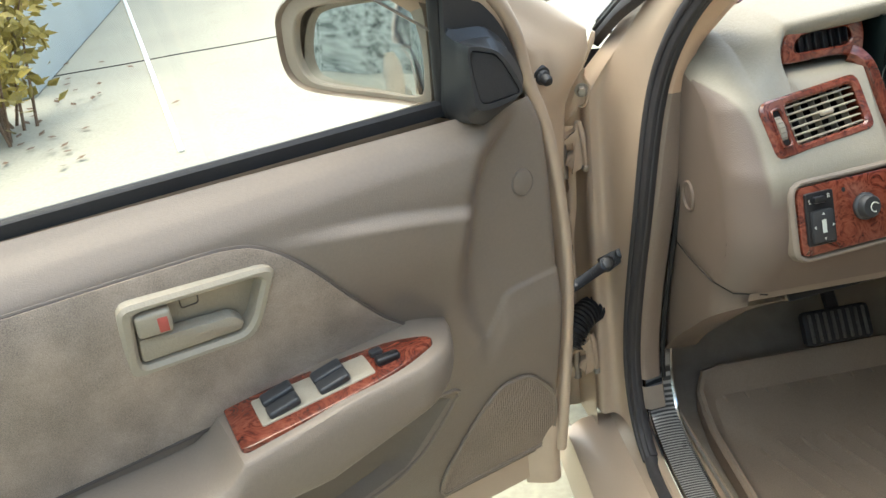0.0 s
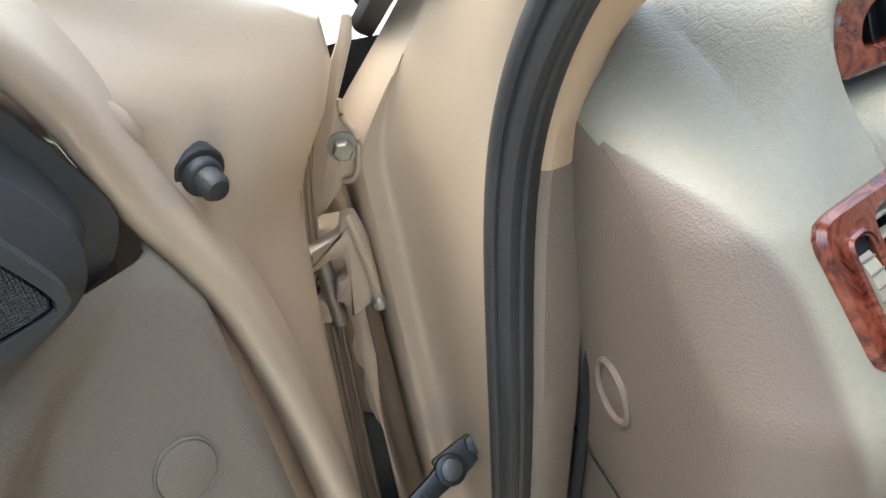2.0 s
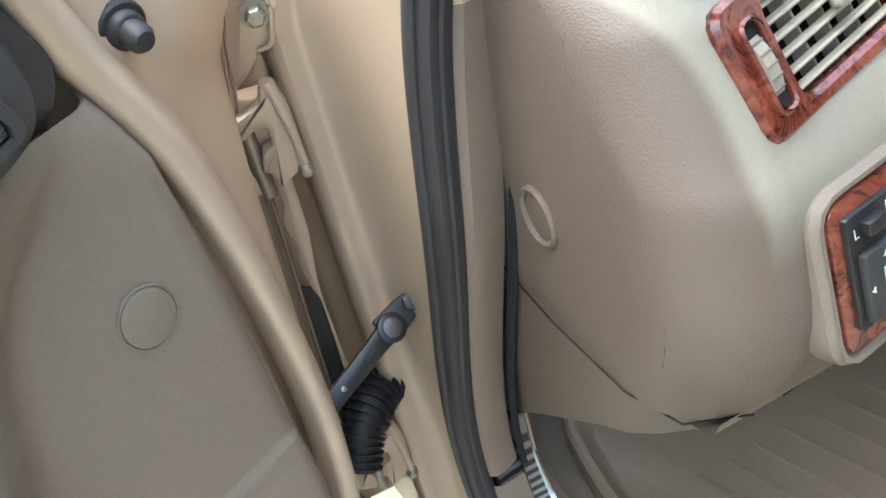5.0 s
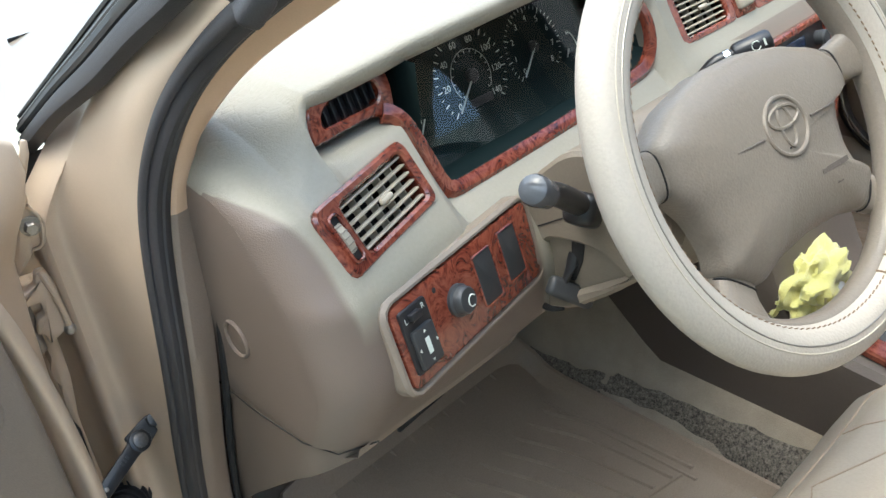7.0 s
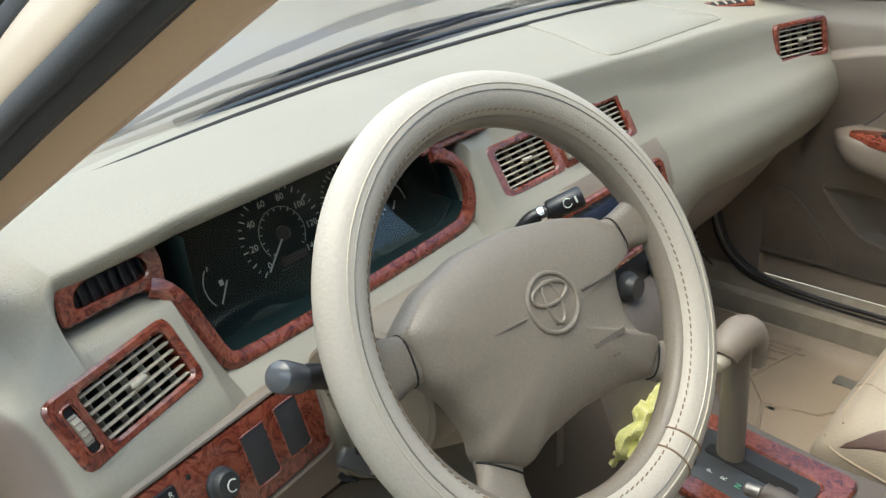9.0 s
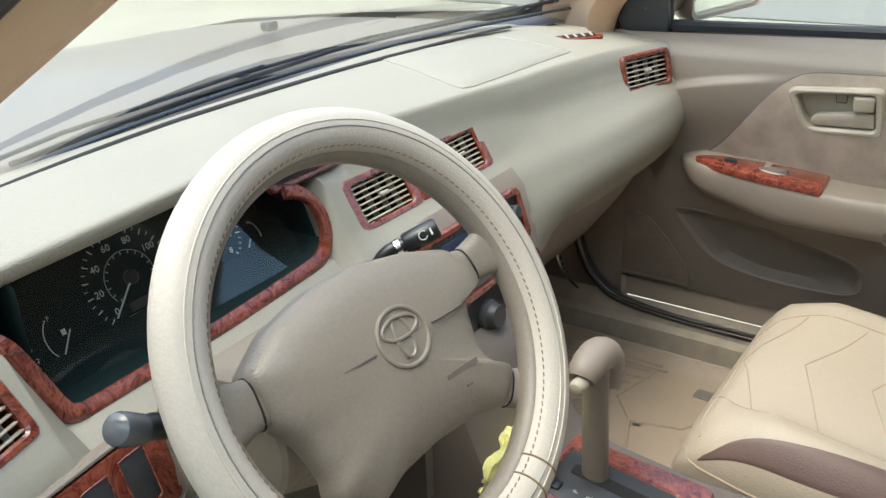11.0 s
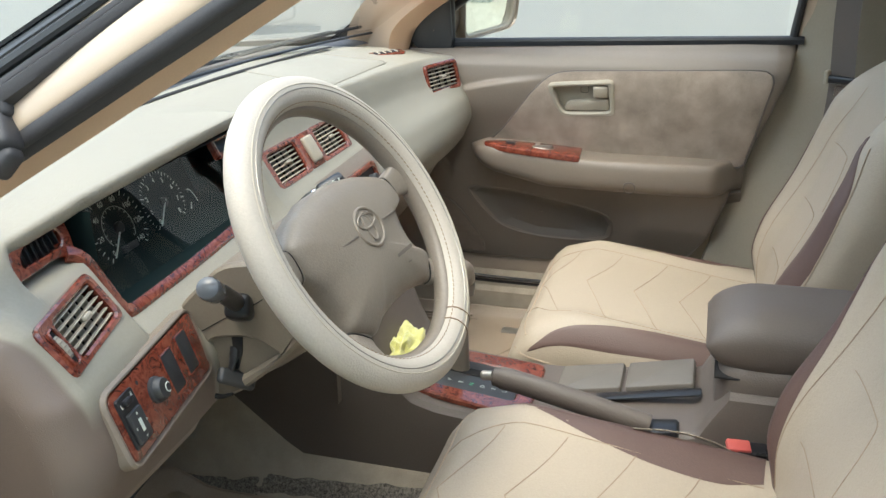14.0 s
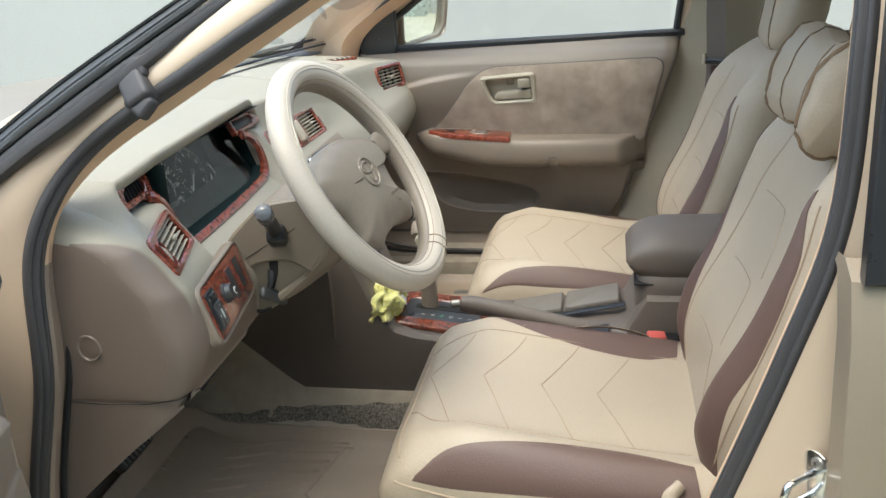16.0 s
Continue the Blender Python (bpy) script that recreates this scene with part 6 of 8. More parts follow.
def door(side):
    D = door_place(side)
    out = Vector(D(0, 1, 0) - D(0, 0, 0))
    along = Vector(D(1, 0, 0) - D(0, 0, 0))
    if side < 0:
        d = thing("front_door", "open beige front door with taupe trim panel and burl switches", "car door", "front doors")
    else:
        d = thing("front_door", "closed front door with taupe trim panel and suede insert", "car door", "front doors")

    def on(u, z, lift=0.0):
        return D(u, panel_w(u, z) + lift, z)

    def local(u, z, w, tilt=0.0):
        """A frame on the door: x along (towards the hinge for a mirrored door), y up, z into the cabin."""
        x = -along if side < 0 else along
        return basis(D(u, w, z), x, (0, 0, 1)) if not tilt else basis(D(u, w, z), x, Vector((0, 0, 1)) - out * tilt)

    sx = -1 if side < 0 else 1
    # painted shell: inner face, front edge, outer skin
    prof = [(0.03, -0.055), (0.010, -0.045), (0.004, -0.030), (0.006, 0.010), (0.010, 0.030), (0.024, 0.044), (0.042, 0.052), (0.055, 0.058), (0.068, 0.068), (0.080, 0.076), (0.094, 0.070), (0.115, 0.052)]
    rows = []
    for z in np.linspace(0.335, 1.16, 40):
        lean = 0.022 * sstep(0.95, 0.5, z) + 0.04 * sstep(0.55, 0.34, z)
        rib = 0.012 * math.exp(-((z - 0.915) / 0.03) ** 2)
        nose = interp(z, (0.80, 0.87, 0.92, 0.945), (0.0, 0.004, 0.030, 0.040))
        rows.append([D(u + lean * (1 if u < 0.06 else 0.3) - nose * min(1.0, max(0.0, (0.085 - u) / 0.05)) + 1.28 * max(0.0, z - 0.945), w + 0.05 * max(0.0, z - 0.93) + (rib if 0.0 < u < 0.06 else 0), z) for u, w in prof])
    rows = [spline(r, 3) for r in rows]
    part("door_shell", skin(rows), PAINT, d, "beige painted door edge")
    part("inner_sheet", skin([[D(u, 0.055, z) for u in (0.10, 0.5, 0.95 - 0.22 * sstep(0.93, 0.4, z))] for z in (0.345, 0.6, 0.925)]), PAINT, d)
    rows = []
    for z, w in ((0.30, -0.03), (0.36, -0.045), (0.5, -0.058), (0.7, -0.058), (0.83, -0.035), (0.875, -0.010), (0.888, 0.02)):
        rows.append([D(u, w, z) for u in (0.005, 0.02, 0.3, 0.6, 0.93 - 0.15 * sstep(0.7, 0.3, z))])
    part("outer_skin", skin(rows), PAINT_OUT, d, "beige metallic outer skin")
    # ridge along the shell beside the trim panel, with the flange seal below
    rid = spline([*([D(0.50, 0.140, 1.240), D(0.31, 0.112, 1.108), D(0.20, 0.100, 1.030), D(0.142, 0.098, 0.985)] if side > 0 else [D(0.44, 0.160, 1.275), D(0.24, 0.138, 1.120), D(0.172, 0.124, 1.055), D(0.126, 0.108, 0.995)]), D(0.104, 0.094, 0.93), D(0.080, 0.090, 0.86), D(0.066, 0.088, 0.76), D(0.062, 0.086, 0.66), D(0.070, 0.084, 0.56), D(0.078, 0.078, 0.46), D(0.085, 0.074, 0.39)], 8)
    g_ = -1 if side < 0 else 1
    part("shell_ridge", sweep(rid, [(a * g_, b) for a, b in ((-0.007, -0.016), (-0.0085, 0.002), (-0.007, 0.006), (-0.003, 0.0085), (0.001, 0.0085), (0.005, 0.006), (0.009, 0.000), (0.013, -0.009), (0.018, -0.019), (0.022, -0.027))], up=out), PAINT, d)
    # trim panel, sunk behind its insert
    ins = spline([(0.306, 0.700), (0.335, 0.738), (0.372, 0.785), (0.405, 0.828), (0.440, 0.862), (0.475, 0.876), (0.55, 0.880), (0.70, 0.884), (0.87, 0.889), (0.903, 0.884), (0.912, 0.866), (0.902, 0.82), (0.875, 0.70), (0.866, 0.676), (0.83, 0.672), (0.60, 0.680), (0.40, 0.690)], 5, closed=True)
    ins = resample(ins, 100)
    hole = inset(ins, 0.016)
    rows = []
    NU, zs = 200, np.concatenate([np.linspace(0.392, 0.62, 50), np.linspace(0.6225, 0.695, 30), np.linspace(0.70, 0.81, 26), np.linspace(0.813, 0.925, 44), np.linspace(0.9275, 0.934, 3)])
    for z in zs:
        fu = interp(z, (0.39, 0.46, 0.60, 0.75, 0.88, 0.92), (0.096, 0.086, 0.083, 0.086, 0.092, 0.106))
        bu = interp(z, (0.39, 0.405, 0.435, 0.50, 0.655, 0.77, 0.88, 0.934), (0.60, 0.70, 0.775, 0.815, 0.862, 0.905, 0.945, 0.956))
        row = []
        for i in range(NU + 1):
            u = fu + (bu - fu) * i / NU
            zz = min(z, 0.9135 + 0.0235 * (u - 0.105) / 0.85)
            e = min(1.0, min(u - fu, bu - u) / 0.012)
            w = panel_w(u, zz) - (0.030 if inside(u, zz, hole) else 0.0) - 0.020 * (1 - math.sqrt(max(0, 1 - (1 - e) ** 2)))
            row.append(D(u, w, zz))
        rows.append(row)
    part("trim_panel", skin(rows), TAUPE, d, "taupe moulded door trim")
    # suede insert, open round the pull handle
    H = local(0.518, 0.820, panel_w(0.518, 0.820) + 0.0085, -0.22)
    ol = rounded([(-0.077 * sx, 0.026), (-0.058 * sx, -0.028), (-0.044 * sx, -0.047), (0.075 * sx, -0.041), (0.069 * sx, 0.043), (-0.067 * sx, 0.033)], 0.012, 5)
    il = rounded([(-0.063 * sx, 0.020), (-0.048 * sx, -0.022), (-0.037 * sx, -0.036), (0.062 * sx, -0.031), (0.057 * sx, 0.032), (-0.056 * sx, 0.024)], 0.008, 5)
    dirs, hu = [], []
    for p in resample([(v.x * 0.94, v.y * 0.92, 0) for v in ol], 140):
        q = H @ Vector((p.x, p.y, 0))
        rel = q - D(0, 0, 0)
        hu.append(Vector((rel.dot(along), q.z + (0.004 if side < 0 else 0))))
    hc_ = Vector((0.518, 0.820))
    ang = lambda v: math.atan2(v.y - hc_.y, v.x - hc_.x)
    hu = sorted(hu, key=ang)
    ha, hr_ = [ang(v) for v in hu], [(v - hc_).length for v in hu]
    rows = []
    prof_ = ((0.0, -0.004), (0.010, 0.002), (0.035, 0.0048), (0.12, 0.005), (0.3, 0.005), (0.5, 0.005), (0.7, 0.005), (0.9, 0.005), (1.0, 0.005))
    for k, l in prof_:
        row = []
        for p in ins:
            a = math.atan2(p.y - hc_.y, p.x - hc_.x)
            r = float(np.interp(a, ha, hr_, period=2 * math.pi))
            e = hc_ + Vector((math.cos(a), math.sin(a))) * r
            q = Vector((p.x, p.y)).lerp(e, k)
            row.append(on(q.x, q.y, l))
        rows.append(row)
    part("suede_insert", skin(rows, closed_v=True), FABRIC, d, "brushed taupe suede insert")
    part("insert_seam", tube([on(p.x, p.y, 0.0022) for p in ins], 0.0020, n=6, closed=True), BROWN, d)
    # pull handle: bezel, cup, lever
    hb = part("handle_bezel", ring(ol, il, 0.014, H, 0.0035, n=64, sink=0.022), TRIM, d, "sand plastic handle surround")
    part("handle_cup", plate(inset(il, -0.002), 0.002, H @ pose(0, 0, -0.020), 0.0005), TRIM, hb)
    lv = part("lever", plate(rounded([(-0.040 * sx, -0.024), (-0.036 * sx, -0.033), (0.060 * sx, -0.029), (0.058 * sx, 0.000), (0.026 * sx, -0.006), (-0.030 * sx, -0.012)], 0.005, 4), 0.013, H @ pose(0, 0, -0.004), 0.0035), TRIM, hb, "sand pull lever")
    part("lock_lever", rbox(H @ pose(0.041 * sx, 0.015, -0.004, 0, 7 * sx), 0.032, 0.026, 0.012, 0.004, 3), TRIM, hb)
    if side < 0:
        part("lock_flag", plate(rrect(0.009, 0.017, 0.001), 0.002, H @ pose(-0.034, 0.014, 0.0032, 0, -7), 0.0004), RED, hb, "red unlocked marker")
    part("screw_cover", ring(rrect(0.018, 0.018, 0.004), rrect(0.0155, 0.0155, 0.003), 0.004, H @ pose(0.004 * sx, 0.014, -0.0185), 0.0006, n=32), BROWN, hb)
    # armrest: a swept shelf with a rounded nose
    rows = []
    for u in np.linspace(0.248, 0.872, 48):
        k = 1 - max(0, (0.32 - u) / 0.072)
        k = math.sqrt(max(0.0, 1 - (1 - k) ** 2)) if k < 1 else 1.0
        tail = 1 - 0.78 * sstep(0.80, 0.872, u)
        zt = interp(u, (0.24, 0.30, 0.42, 0.53, 0.545, 0.58, 0.86), (0.704, 0.716, 0.710, 0.694, *((0.672, 0.668, 0.668) if side < 0 else (0.693, 0.692, 0.690))))
        zb = interp(u, (0.24, 0.30, 0.45, 0.86), (0.680, 0.655, 0.622, 0.612))
        w0 = 0.080
        w1 = interp(u, (0.24, 0.28, 0.33, 0.45, 0.7, 0.86), (0.153, 0.196, 0.212, 0.216, 0.208, 0.186))
        w1 = w0 + (w1 - w0) * k * tail * (1.0 if side < 0 else 0.88)
        zm, hh = (zt + zb) / 2, (zt - zb) / 2 * max(0.25, k)
        r = 0.016 * k
        rows.append([D(u, a, b) for a, b in ((w0, zm + hh + 0.004), (w0 + 0.02 * k, zm + hh), (w1 - r * 1.3, zm + hh - 0.001), (w1 - 0.3 * r, zm + hh - 0.4 * r), (w1, zm + hh * 0.3), (w1 - 0.2 * r, zm - hh + r), (w1 - 1.4 * r, zm - hh), (w1 - 0.35 * (w1 - w0), zm - hh - 0.003 * k), (w0 + 0.42 * (w1 - w0), zm - hh - 0.010 * k), (w0 + 0.20 * (w1 - w0), zm - hh - 0.024 * k), (w0 - 0.01, zm - hh - 0.040 * k))])
    part("armrest", skin([spline(r, 3) for r in rows], cap=True), TAUPE, d, "moulded armrest with a grab cup")
    part("arm_cap", ring(rrect(0.026, 0.026, 0.013, 6), rrect(0.022, 0.022, 0.011, 6), 0.003, local(0.635, 0.638, 0.204, 0), 0.0006, n=32), BROWN, d, "round screw cap")
    # burl switch plate on the armrest
    A, B = D(0.292, 0.172, 0.720), D(0.522, 0.156, 0.699)
    e = (B - A).normalized() * (1 if side < 0 else -1)
    S = basis((A + B) / 2, e, out * -1 if side < 0 else out * -1)
    if (S.to_3x3() @ Vector((0, 0, 1))).z < 0:
        S = S @ pose(0, 0, 0, 180)
    L = (B - A).length
    f = 1 if (S.inverted() @ A).x < 0 else -1
    g = 1 if (S.to_3x3() @ Vector((0, 1, 0))).dot(out) > 0 else -1
    ol = rounded([(-L / 2 * f, 0.004 * g), (-L * 0.30 * f, -0.024 * g), (L * 0.10 * f, -0.036 * g), (L / 2 * f, -0.040 * g), (L / 2 * f, 0.040 * g), (L * 0.1 * f, 0.038 * g), (-L * 0.28 * f, 0.028 * g)], [0.03, 0.05, 0.05, 0.010, 0.010, 0.05, 0.05], 6)
    sp_ = part("switch_plate", plate(ol, 0.012, S @ pose(0, 0, 0.001), 0.0025), WOOD, d, "red burl window switch plate")
    if side < 0:
        part("switch_well", plate(rounded([(-0.034 * f, -0.018 * g), (0.088 * f, -0.026 * g), (0.088 * f, 0.021 * g), (-0.034 * f, 0.019 * g)], 0.003), 0.004, S @ pose(0, 0, 0.0025), 0.0006), TRIM, sp_)
        for x, y in ((0.008, -0.011), (0.008, 0.008), (0.062, -0.013), (0.062, 0.009)):
            part("window_switch", rbox(S @ pose(x * f, y * g, 0.006, 0, 8 * f), 0.034, 0.0175, 0.009, 0.003, 3), DARKGREY, sp_, "charcoal window switch")
            part("switch_mark", rbox(S @ pose((x - 0.010) * f, y * g, 0.0108), 0.004, 0.006, 0.0003, 0, 1), WHITE, sp_)
        part("lock_switch", rbox(S @ pose(-0.052 * f, 0.008 * g, 0.004, 0, -6 * f), 0.026, 0.012, 0.009, 0.003, 3), BLACK, sp_)
        part("lock_switch", rbox(S @ pose(-0.046 * f, -0.010 * g, 0.004), 0.014, 0.010, 0.006, 0.002, 2), DARKGREY, sp_)
    else:
        part("switch_dish", ring(circle(0.026, 0.014), circle(0.0235, 0.0115), 0.004, S @ pose(0.030 * f, 0.0, 0.003), 0.0008, n=40), STEEL, sp_)
        part("window_switch", plate(circle(0.022, 0.010), 0.008, S @ pose(0.030 * f, 0.0, 0.006, 0, 8), 0.003), BROWN, sp_, "dark oval window rocker")
        part("lock_switch", rbox(S @ pose(-0.045 * f, 0.0, 0.003), 0.022, 0.010, 0.006, 0.002, 2), BLACK, sp_)
    # speaker grille low in front
    gr = rounded([(0.185, 0.556), (0.142, 0.556), (0.096, 0.500), (0.092, 0.402), (0.275, 0.402), (0.272, 0.440), (0.222, 0.518)], [0.015, 0.02, 0.03, 0.02, 0.01, 0.02, 0.03], 6)
    gr = resample(gr, 60)
    gc = Vector((0.17, 0.50))
    rows = []
    for k, l in ((1.0, 0.0), (0.99, 0.004), (0.96, 0.005), (0.94, 0.0035), (0.5, 0.004), (0.02, 0.004)):
        rows.append([on(gc.x + (p.x - gc.x) * k, gc.y + (p.y - gc.y) * k, l) for p in gr])
    part("speaker_grille", skin(rows, closed_v=True), GRILLE, d, "taupe perforated speaker grille")
    part("grille_rim", tube([on(p.x, p.y, 0.003) for p in gr], 0.0024, n=6, closed=True), TAUPE, d)
    # map pocket's floor, a darker taupe than the trim round it
    pk = resample([Vector((a, b)) for a, b in POCKET], 70)
    pc_ = sum(pk, Vector((0, 0))) / len(pk)
    part("pocket_floor", skin([[on(pc_.x + (p.x - pc_.x) * k, pc_.y + (p.y - pc_.y) * k, l) for p in pk] for k, l in ((0.955, 0.0008), (0.90, 0.0015), (0.70, 0.0015), (0.40, 0.0015), (0.02, 0.0015))], closed_v=True), POCKETTAUPE, d, "darker taupe map pocket floor")
    part("pocket_rim", tube([on(p.x, p.y, 0.0005) for p in resample(spline([(a, b, 0) for a, b in POCKET], 5, closed=True), 100)], 0.0026, n=8, closed=True), TAUPE, d)
    # plug in the recessed front of the trim
    M = local(0.132, 0.820, panel_w(0.132, 0.820) + 0.0015)
    part("trim_plug", ring(circle(0.0145, 0.0165), circle(0.0135, 0.0155), 0.003, M, 0.0004, n=40), TAUPE, d)
    part("trim_plug_face", plate(circle(0.0132, 0.0152), 0.003, M @ pose(0, 0, 0.0003), 0.0008), TAUPE, d)
    # rubber bump stop
    b = D(0.071, 0.0715, 0.921)
    bd = (out - Vector((0, 0, 0.22))).normalized()
    part("bump_stop", lathe([(0.0150, -0.008), (0.0150, 0.003), (0.0138, 0.0045), (0.0110, 0.005), (0.0104, 0.009), (0.0092, 0.0105), (0.0080, 0.011), (0.0078, 0.019), (0.0055, 0.0225), (0.001, 0.0235)], basis(b, bd.cross(Vector((0, 0, 1))), bd.cross(bd.cross(Vector((0, 0, 1))))) @ Matrix.Scale(0.82, 4), 18), RUBBER, d, "black rubber bump stop")
    # window: glass, sill seals, frame, quarter sail
    if side < 0:
        # the open door's pane is wound down a hand's width
        cols = [(0.20, 0.997), (0.213, 1.007), (0.31, 1.080), (0.42, 1.155), (0.50, 1.205), (0.60, 1.255), (0.70, 1.285), (0.93, 1.300)]
        edge = [D(u, 0.080 + 0.175 * (z - 0.90), z) for u, z in cols]
        gl = part("window_glass", skin([[D(u, 0.080 + 0.175 * (zt - 0.90) * s, 0.90 + (zt - 0.90) * s) for u, zt in cols] for s in (0.0, 0.5, 1.0)]), PANE, d, "clear side window, partly wound down")
        part("glass_edge", tube(edge, 0.0016, n=6), STEEL, gl)
    else:
        gl = part("window_glass", skin([[D(u, w + 0.0, z) for u in (0.20, 0.55, 0.93)] for z, w in ((0.90, 0.055), (1.1, 0.088), (1.33, 0.145))]), PANE, d, "clear side window")
    gl.visible_shadow = False
    sl = [D(0.185, 0.082, 0.926), D(0.5, 0.080, 0.934), D(0.965, 0.078, 0.945)]
    part("sill_seal", sweep(sl, [(-0.009, -0.010), (-0.009, 0.003), (-0.005, 0.007), (0.004, 0.005), (0.008, 0.0), (0.008, -0.010)]), RUBBER, d, "black window sill seal")
    fr = [(0.085, 0.055, 0.935), (0.135, 0.062, 0.972), (0.20, 0.070, 1.022), (0.31, 0.088, 1.10), (0.50, 0.120, 1.235), (0.68, 0.148, 1.335), (0.80, 0.156, 1.362), (0.93, 0.155, 1.372), (0.99, 0.148, 1.355), (0.985, 0.09, 1.10), (0.968, 0.062, 0.945)]
    if side < 0:
        fr[1:7] = [(0.118, 0.085, 0.975), (0.176, 0.112, 1.040), (0.262, 0.133, 1.108), (0.46, 0.158, 1.262), (0.66, 0.172, 1.352), (0.80, 0.172, 1.375)]
    part("window_frame", tube(spline([D(*p) for p in fr], 8), 0.025 if side > 0 else 0.012, 0.014, n=12, up=out), PAINT, d, "beige painted window frame")
    fr2 = [D(u + (0.020 if i < 7 else -0.026), w + 0.006, z - (0.012 if i < 9 else 0)) for i, (u, w, z) in enumerate(fr)]
    if side < 0:
        fr2[1:7] = [D(u + 0.006, w + 0.004, z - 0.006) for u, w, z in fr[1:7]]
        fr2[2] = D(0.203, 0.106, 1.052)
    part("glass_run", tube(spline(fr2[(1 if side > 0 else 2):-1] + [D(0.945, 0.068, 0.945)], 8), 0.009 if side > 0 else 0.016, 0.013, n=10, up=out), RUBBER, d, "black glass run channel")
    part("sail_post", tube([D(0.205, 0.080, 0.915), D(0.211, 0.096, 0.98), D(0.216, 0.112, 1.05)], 0.007, 0.010, n=10, up=out), RUBBER, d)
    sail = rounded([(0.112, 0.934), (0.120, 0.914), (0.168, 0.897), (0.211, 0.912), (0.216, 1.067), (0.193, 1.053), (0.158, 1.022), (0.134, 0.988)], [0.008, 0.012, 0.02, 0.012, 0.006, 0.01, 0.02, 0.02], 4)
    sail = resample(sail, 50)
    rows = []
    for k, l in ((1.0, 0.0), (1.0, 0.012), (0.97, 0.016), (0.6, 0.018), (0.02, 0.018)):
        rows.append([D(0.17 + (p.x - 0.17) * k, 0.085 + 0.20 * ((0.955 + (p.y - 0.955) * k) - 0.92) + l, 0.955 + (p.y - 0.955) * k) for p in sail])
    part("mirror_sail", skin(rows, closed_v=True), DARKGREY, d, "dark plastic mirror sail")
    if side < 0:
        mid = Vector((0.180, 0.962, 0))

        def polar(outline, w, k=1.0, n=72):
            """A closed outline round the pod's middle, at even angles."""
            c = resample(spline([Vector((u, z, 0)) for u, z in outline], 6, closed=True), 240)
            c = sorted((math.atan2(p.y - mid.y, p.x - mid.x), (p - mid).length) for p in c)
            row = []
            for q in np.linspace(-math.pi, math.pi, n + 1)[:-1]:
                r = k * float(np.interp(q, [a for a, _ in c], [b for _, b in c], period=2 * math.pi))
                u, z = mid.x + r * math.cos(q), mid.y + r * math.sin(q)
                row.append(D(u, w + (0.20 * (z - 0.92) if w < 0.115 else 0.0), z))
            return row
        mesh_ = ((0.205, 0.994), (0.198, 0.9935), (0.188, 0.990), (0.176, 0.984), (0.163, 0.963), (0.155, 0.947), (0.154, 0.942), (0.157, 0.940), (0.176, 0.939), (0.193, 0.939), (0.200, 0.945), (0.204, 0.964), (0.206, 0.982))
        brim = ((0.208, 1.000), (0.198, 0.999), (0.189, 0.996), (0.177, 0.990), (0.168, 0.981), (0.157, 0.963), (0.149, 0.945), (0.151, 0.938), (0.169, 0.933), (0.191, 0.932), (0.205, 0.936), (0.209, 0.96), (0.210, 0.985))
        waist = ((0.210, 0.999), (0.200, 1.000), (0.189, 1.000), (0.175, 0.999), (0.165, 0.995), (0.151, 0.981), (0.138, 0.956), (0.137, 0.940), (0.145, 0.928), (0.168, 0.919), (0.187, 0.912), (0.205, 0.919), (0.211, 0.945))
        root = ((0.213, 1.010), (0.202, 1.012), (0.189, 1.011), (0.172, 1.008), (0.158, 1.000), (0.143, 0.984), (0.130, 0.957), (0.127, 0.936), (0.140, 0.920), (0.168, 0.908), (0.188, 0.903), (0.207, 0.914), (0.213, 0.945))
        rows = [polar(root, 0.098), polar(root, 0.104, 0.985), polar(waist, 0.128, 1.0), polar(waist, 0.136, 0.985), polar(brim, 0.145, 1.02), polar(brim, 0.150), polar(brim, 0.1535, 0.975), polar(mesh_, 0.1535, 1.02), polar(mesh_, 0.149, 1.0), polar(mesh_, 0.148, 0.5), polar(mesh_, 0.148, 0.02)]
        part("tweeter_pod", skin(rows, closed_v=True), DARKGREY, d, "dark tweeter pod")
        rows = [polar(mesh_, w, k) for k, w in ((1.0, 0.148), (0.985, 0.1515), (0.95, 0.1525), (0.5, 0.1528), (0.02, 0.153))]
        part("tweeter_grille", skin(rows, closed_v=True), BLACKGRILLE, d, "black perforated tweeter grille")
    # mirror housing
    mm = thing("wing_mirror", "beige wing mirror with a dusty glass", "wing mirror", "wing mirrors")
    nrm = (along * 0.88 + out * 0.475).normalized()
    lat = (along * 0.475 - out * 0.88).normalized()
    if side < 0:
        nrm, lat = (along * 0.85 + out * 0.527).normalized(), (along * 0.527 - out * 0.85).normalized()
    c = D(0.254, -0.011, 0.986) if side < 0 else D(0.25, -0.10, 0.985)
    MM = basis(c, lat if lat.cross(Vector((0, 0, 1))).dot(nrm) > 0 else -lat, (0, 0, 1))
    q = 1 if (MM.to_3x3() @ Vector((1, 0, 0))).dot(lat) > 0 else -1
    ol = [(x * q, y) for x, y in ((p.x, p.y) for p in rounded([(-0.102, -0.076), (0.094, -0.062), (0.116, 0.052), (0.100, 0.076), (-0.096, 0.070)], [0.022, 0.035, 0.035, 0.03, 0.018], 6))]
    gp = [(p[0] * 0.86, p[1] * 0.86) for p in ol]
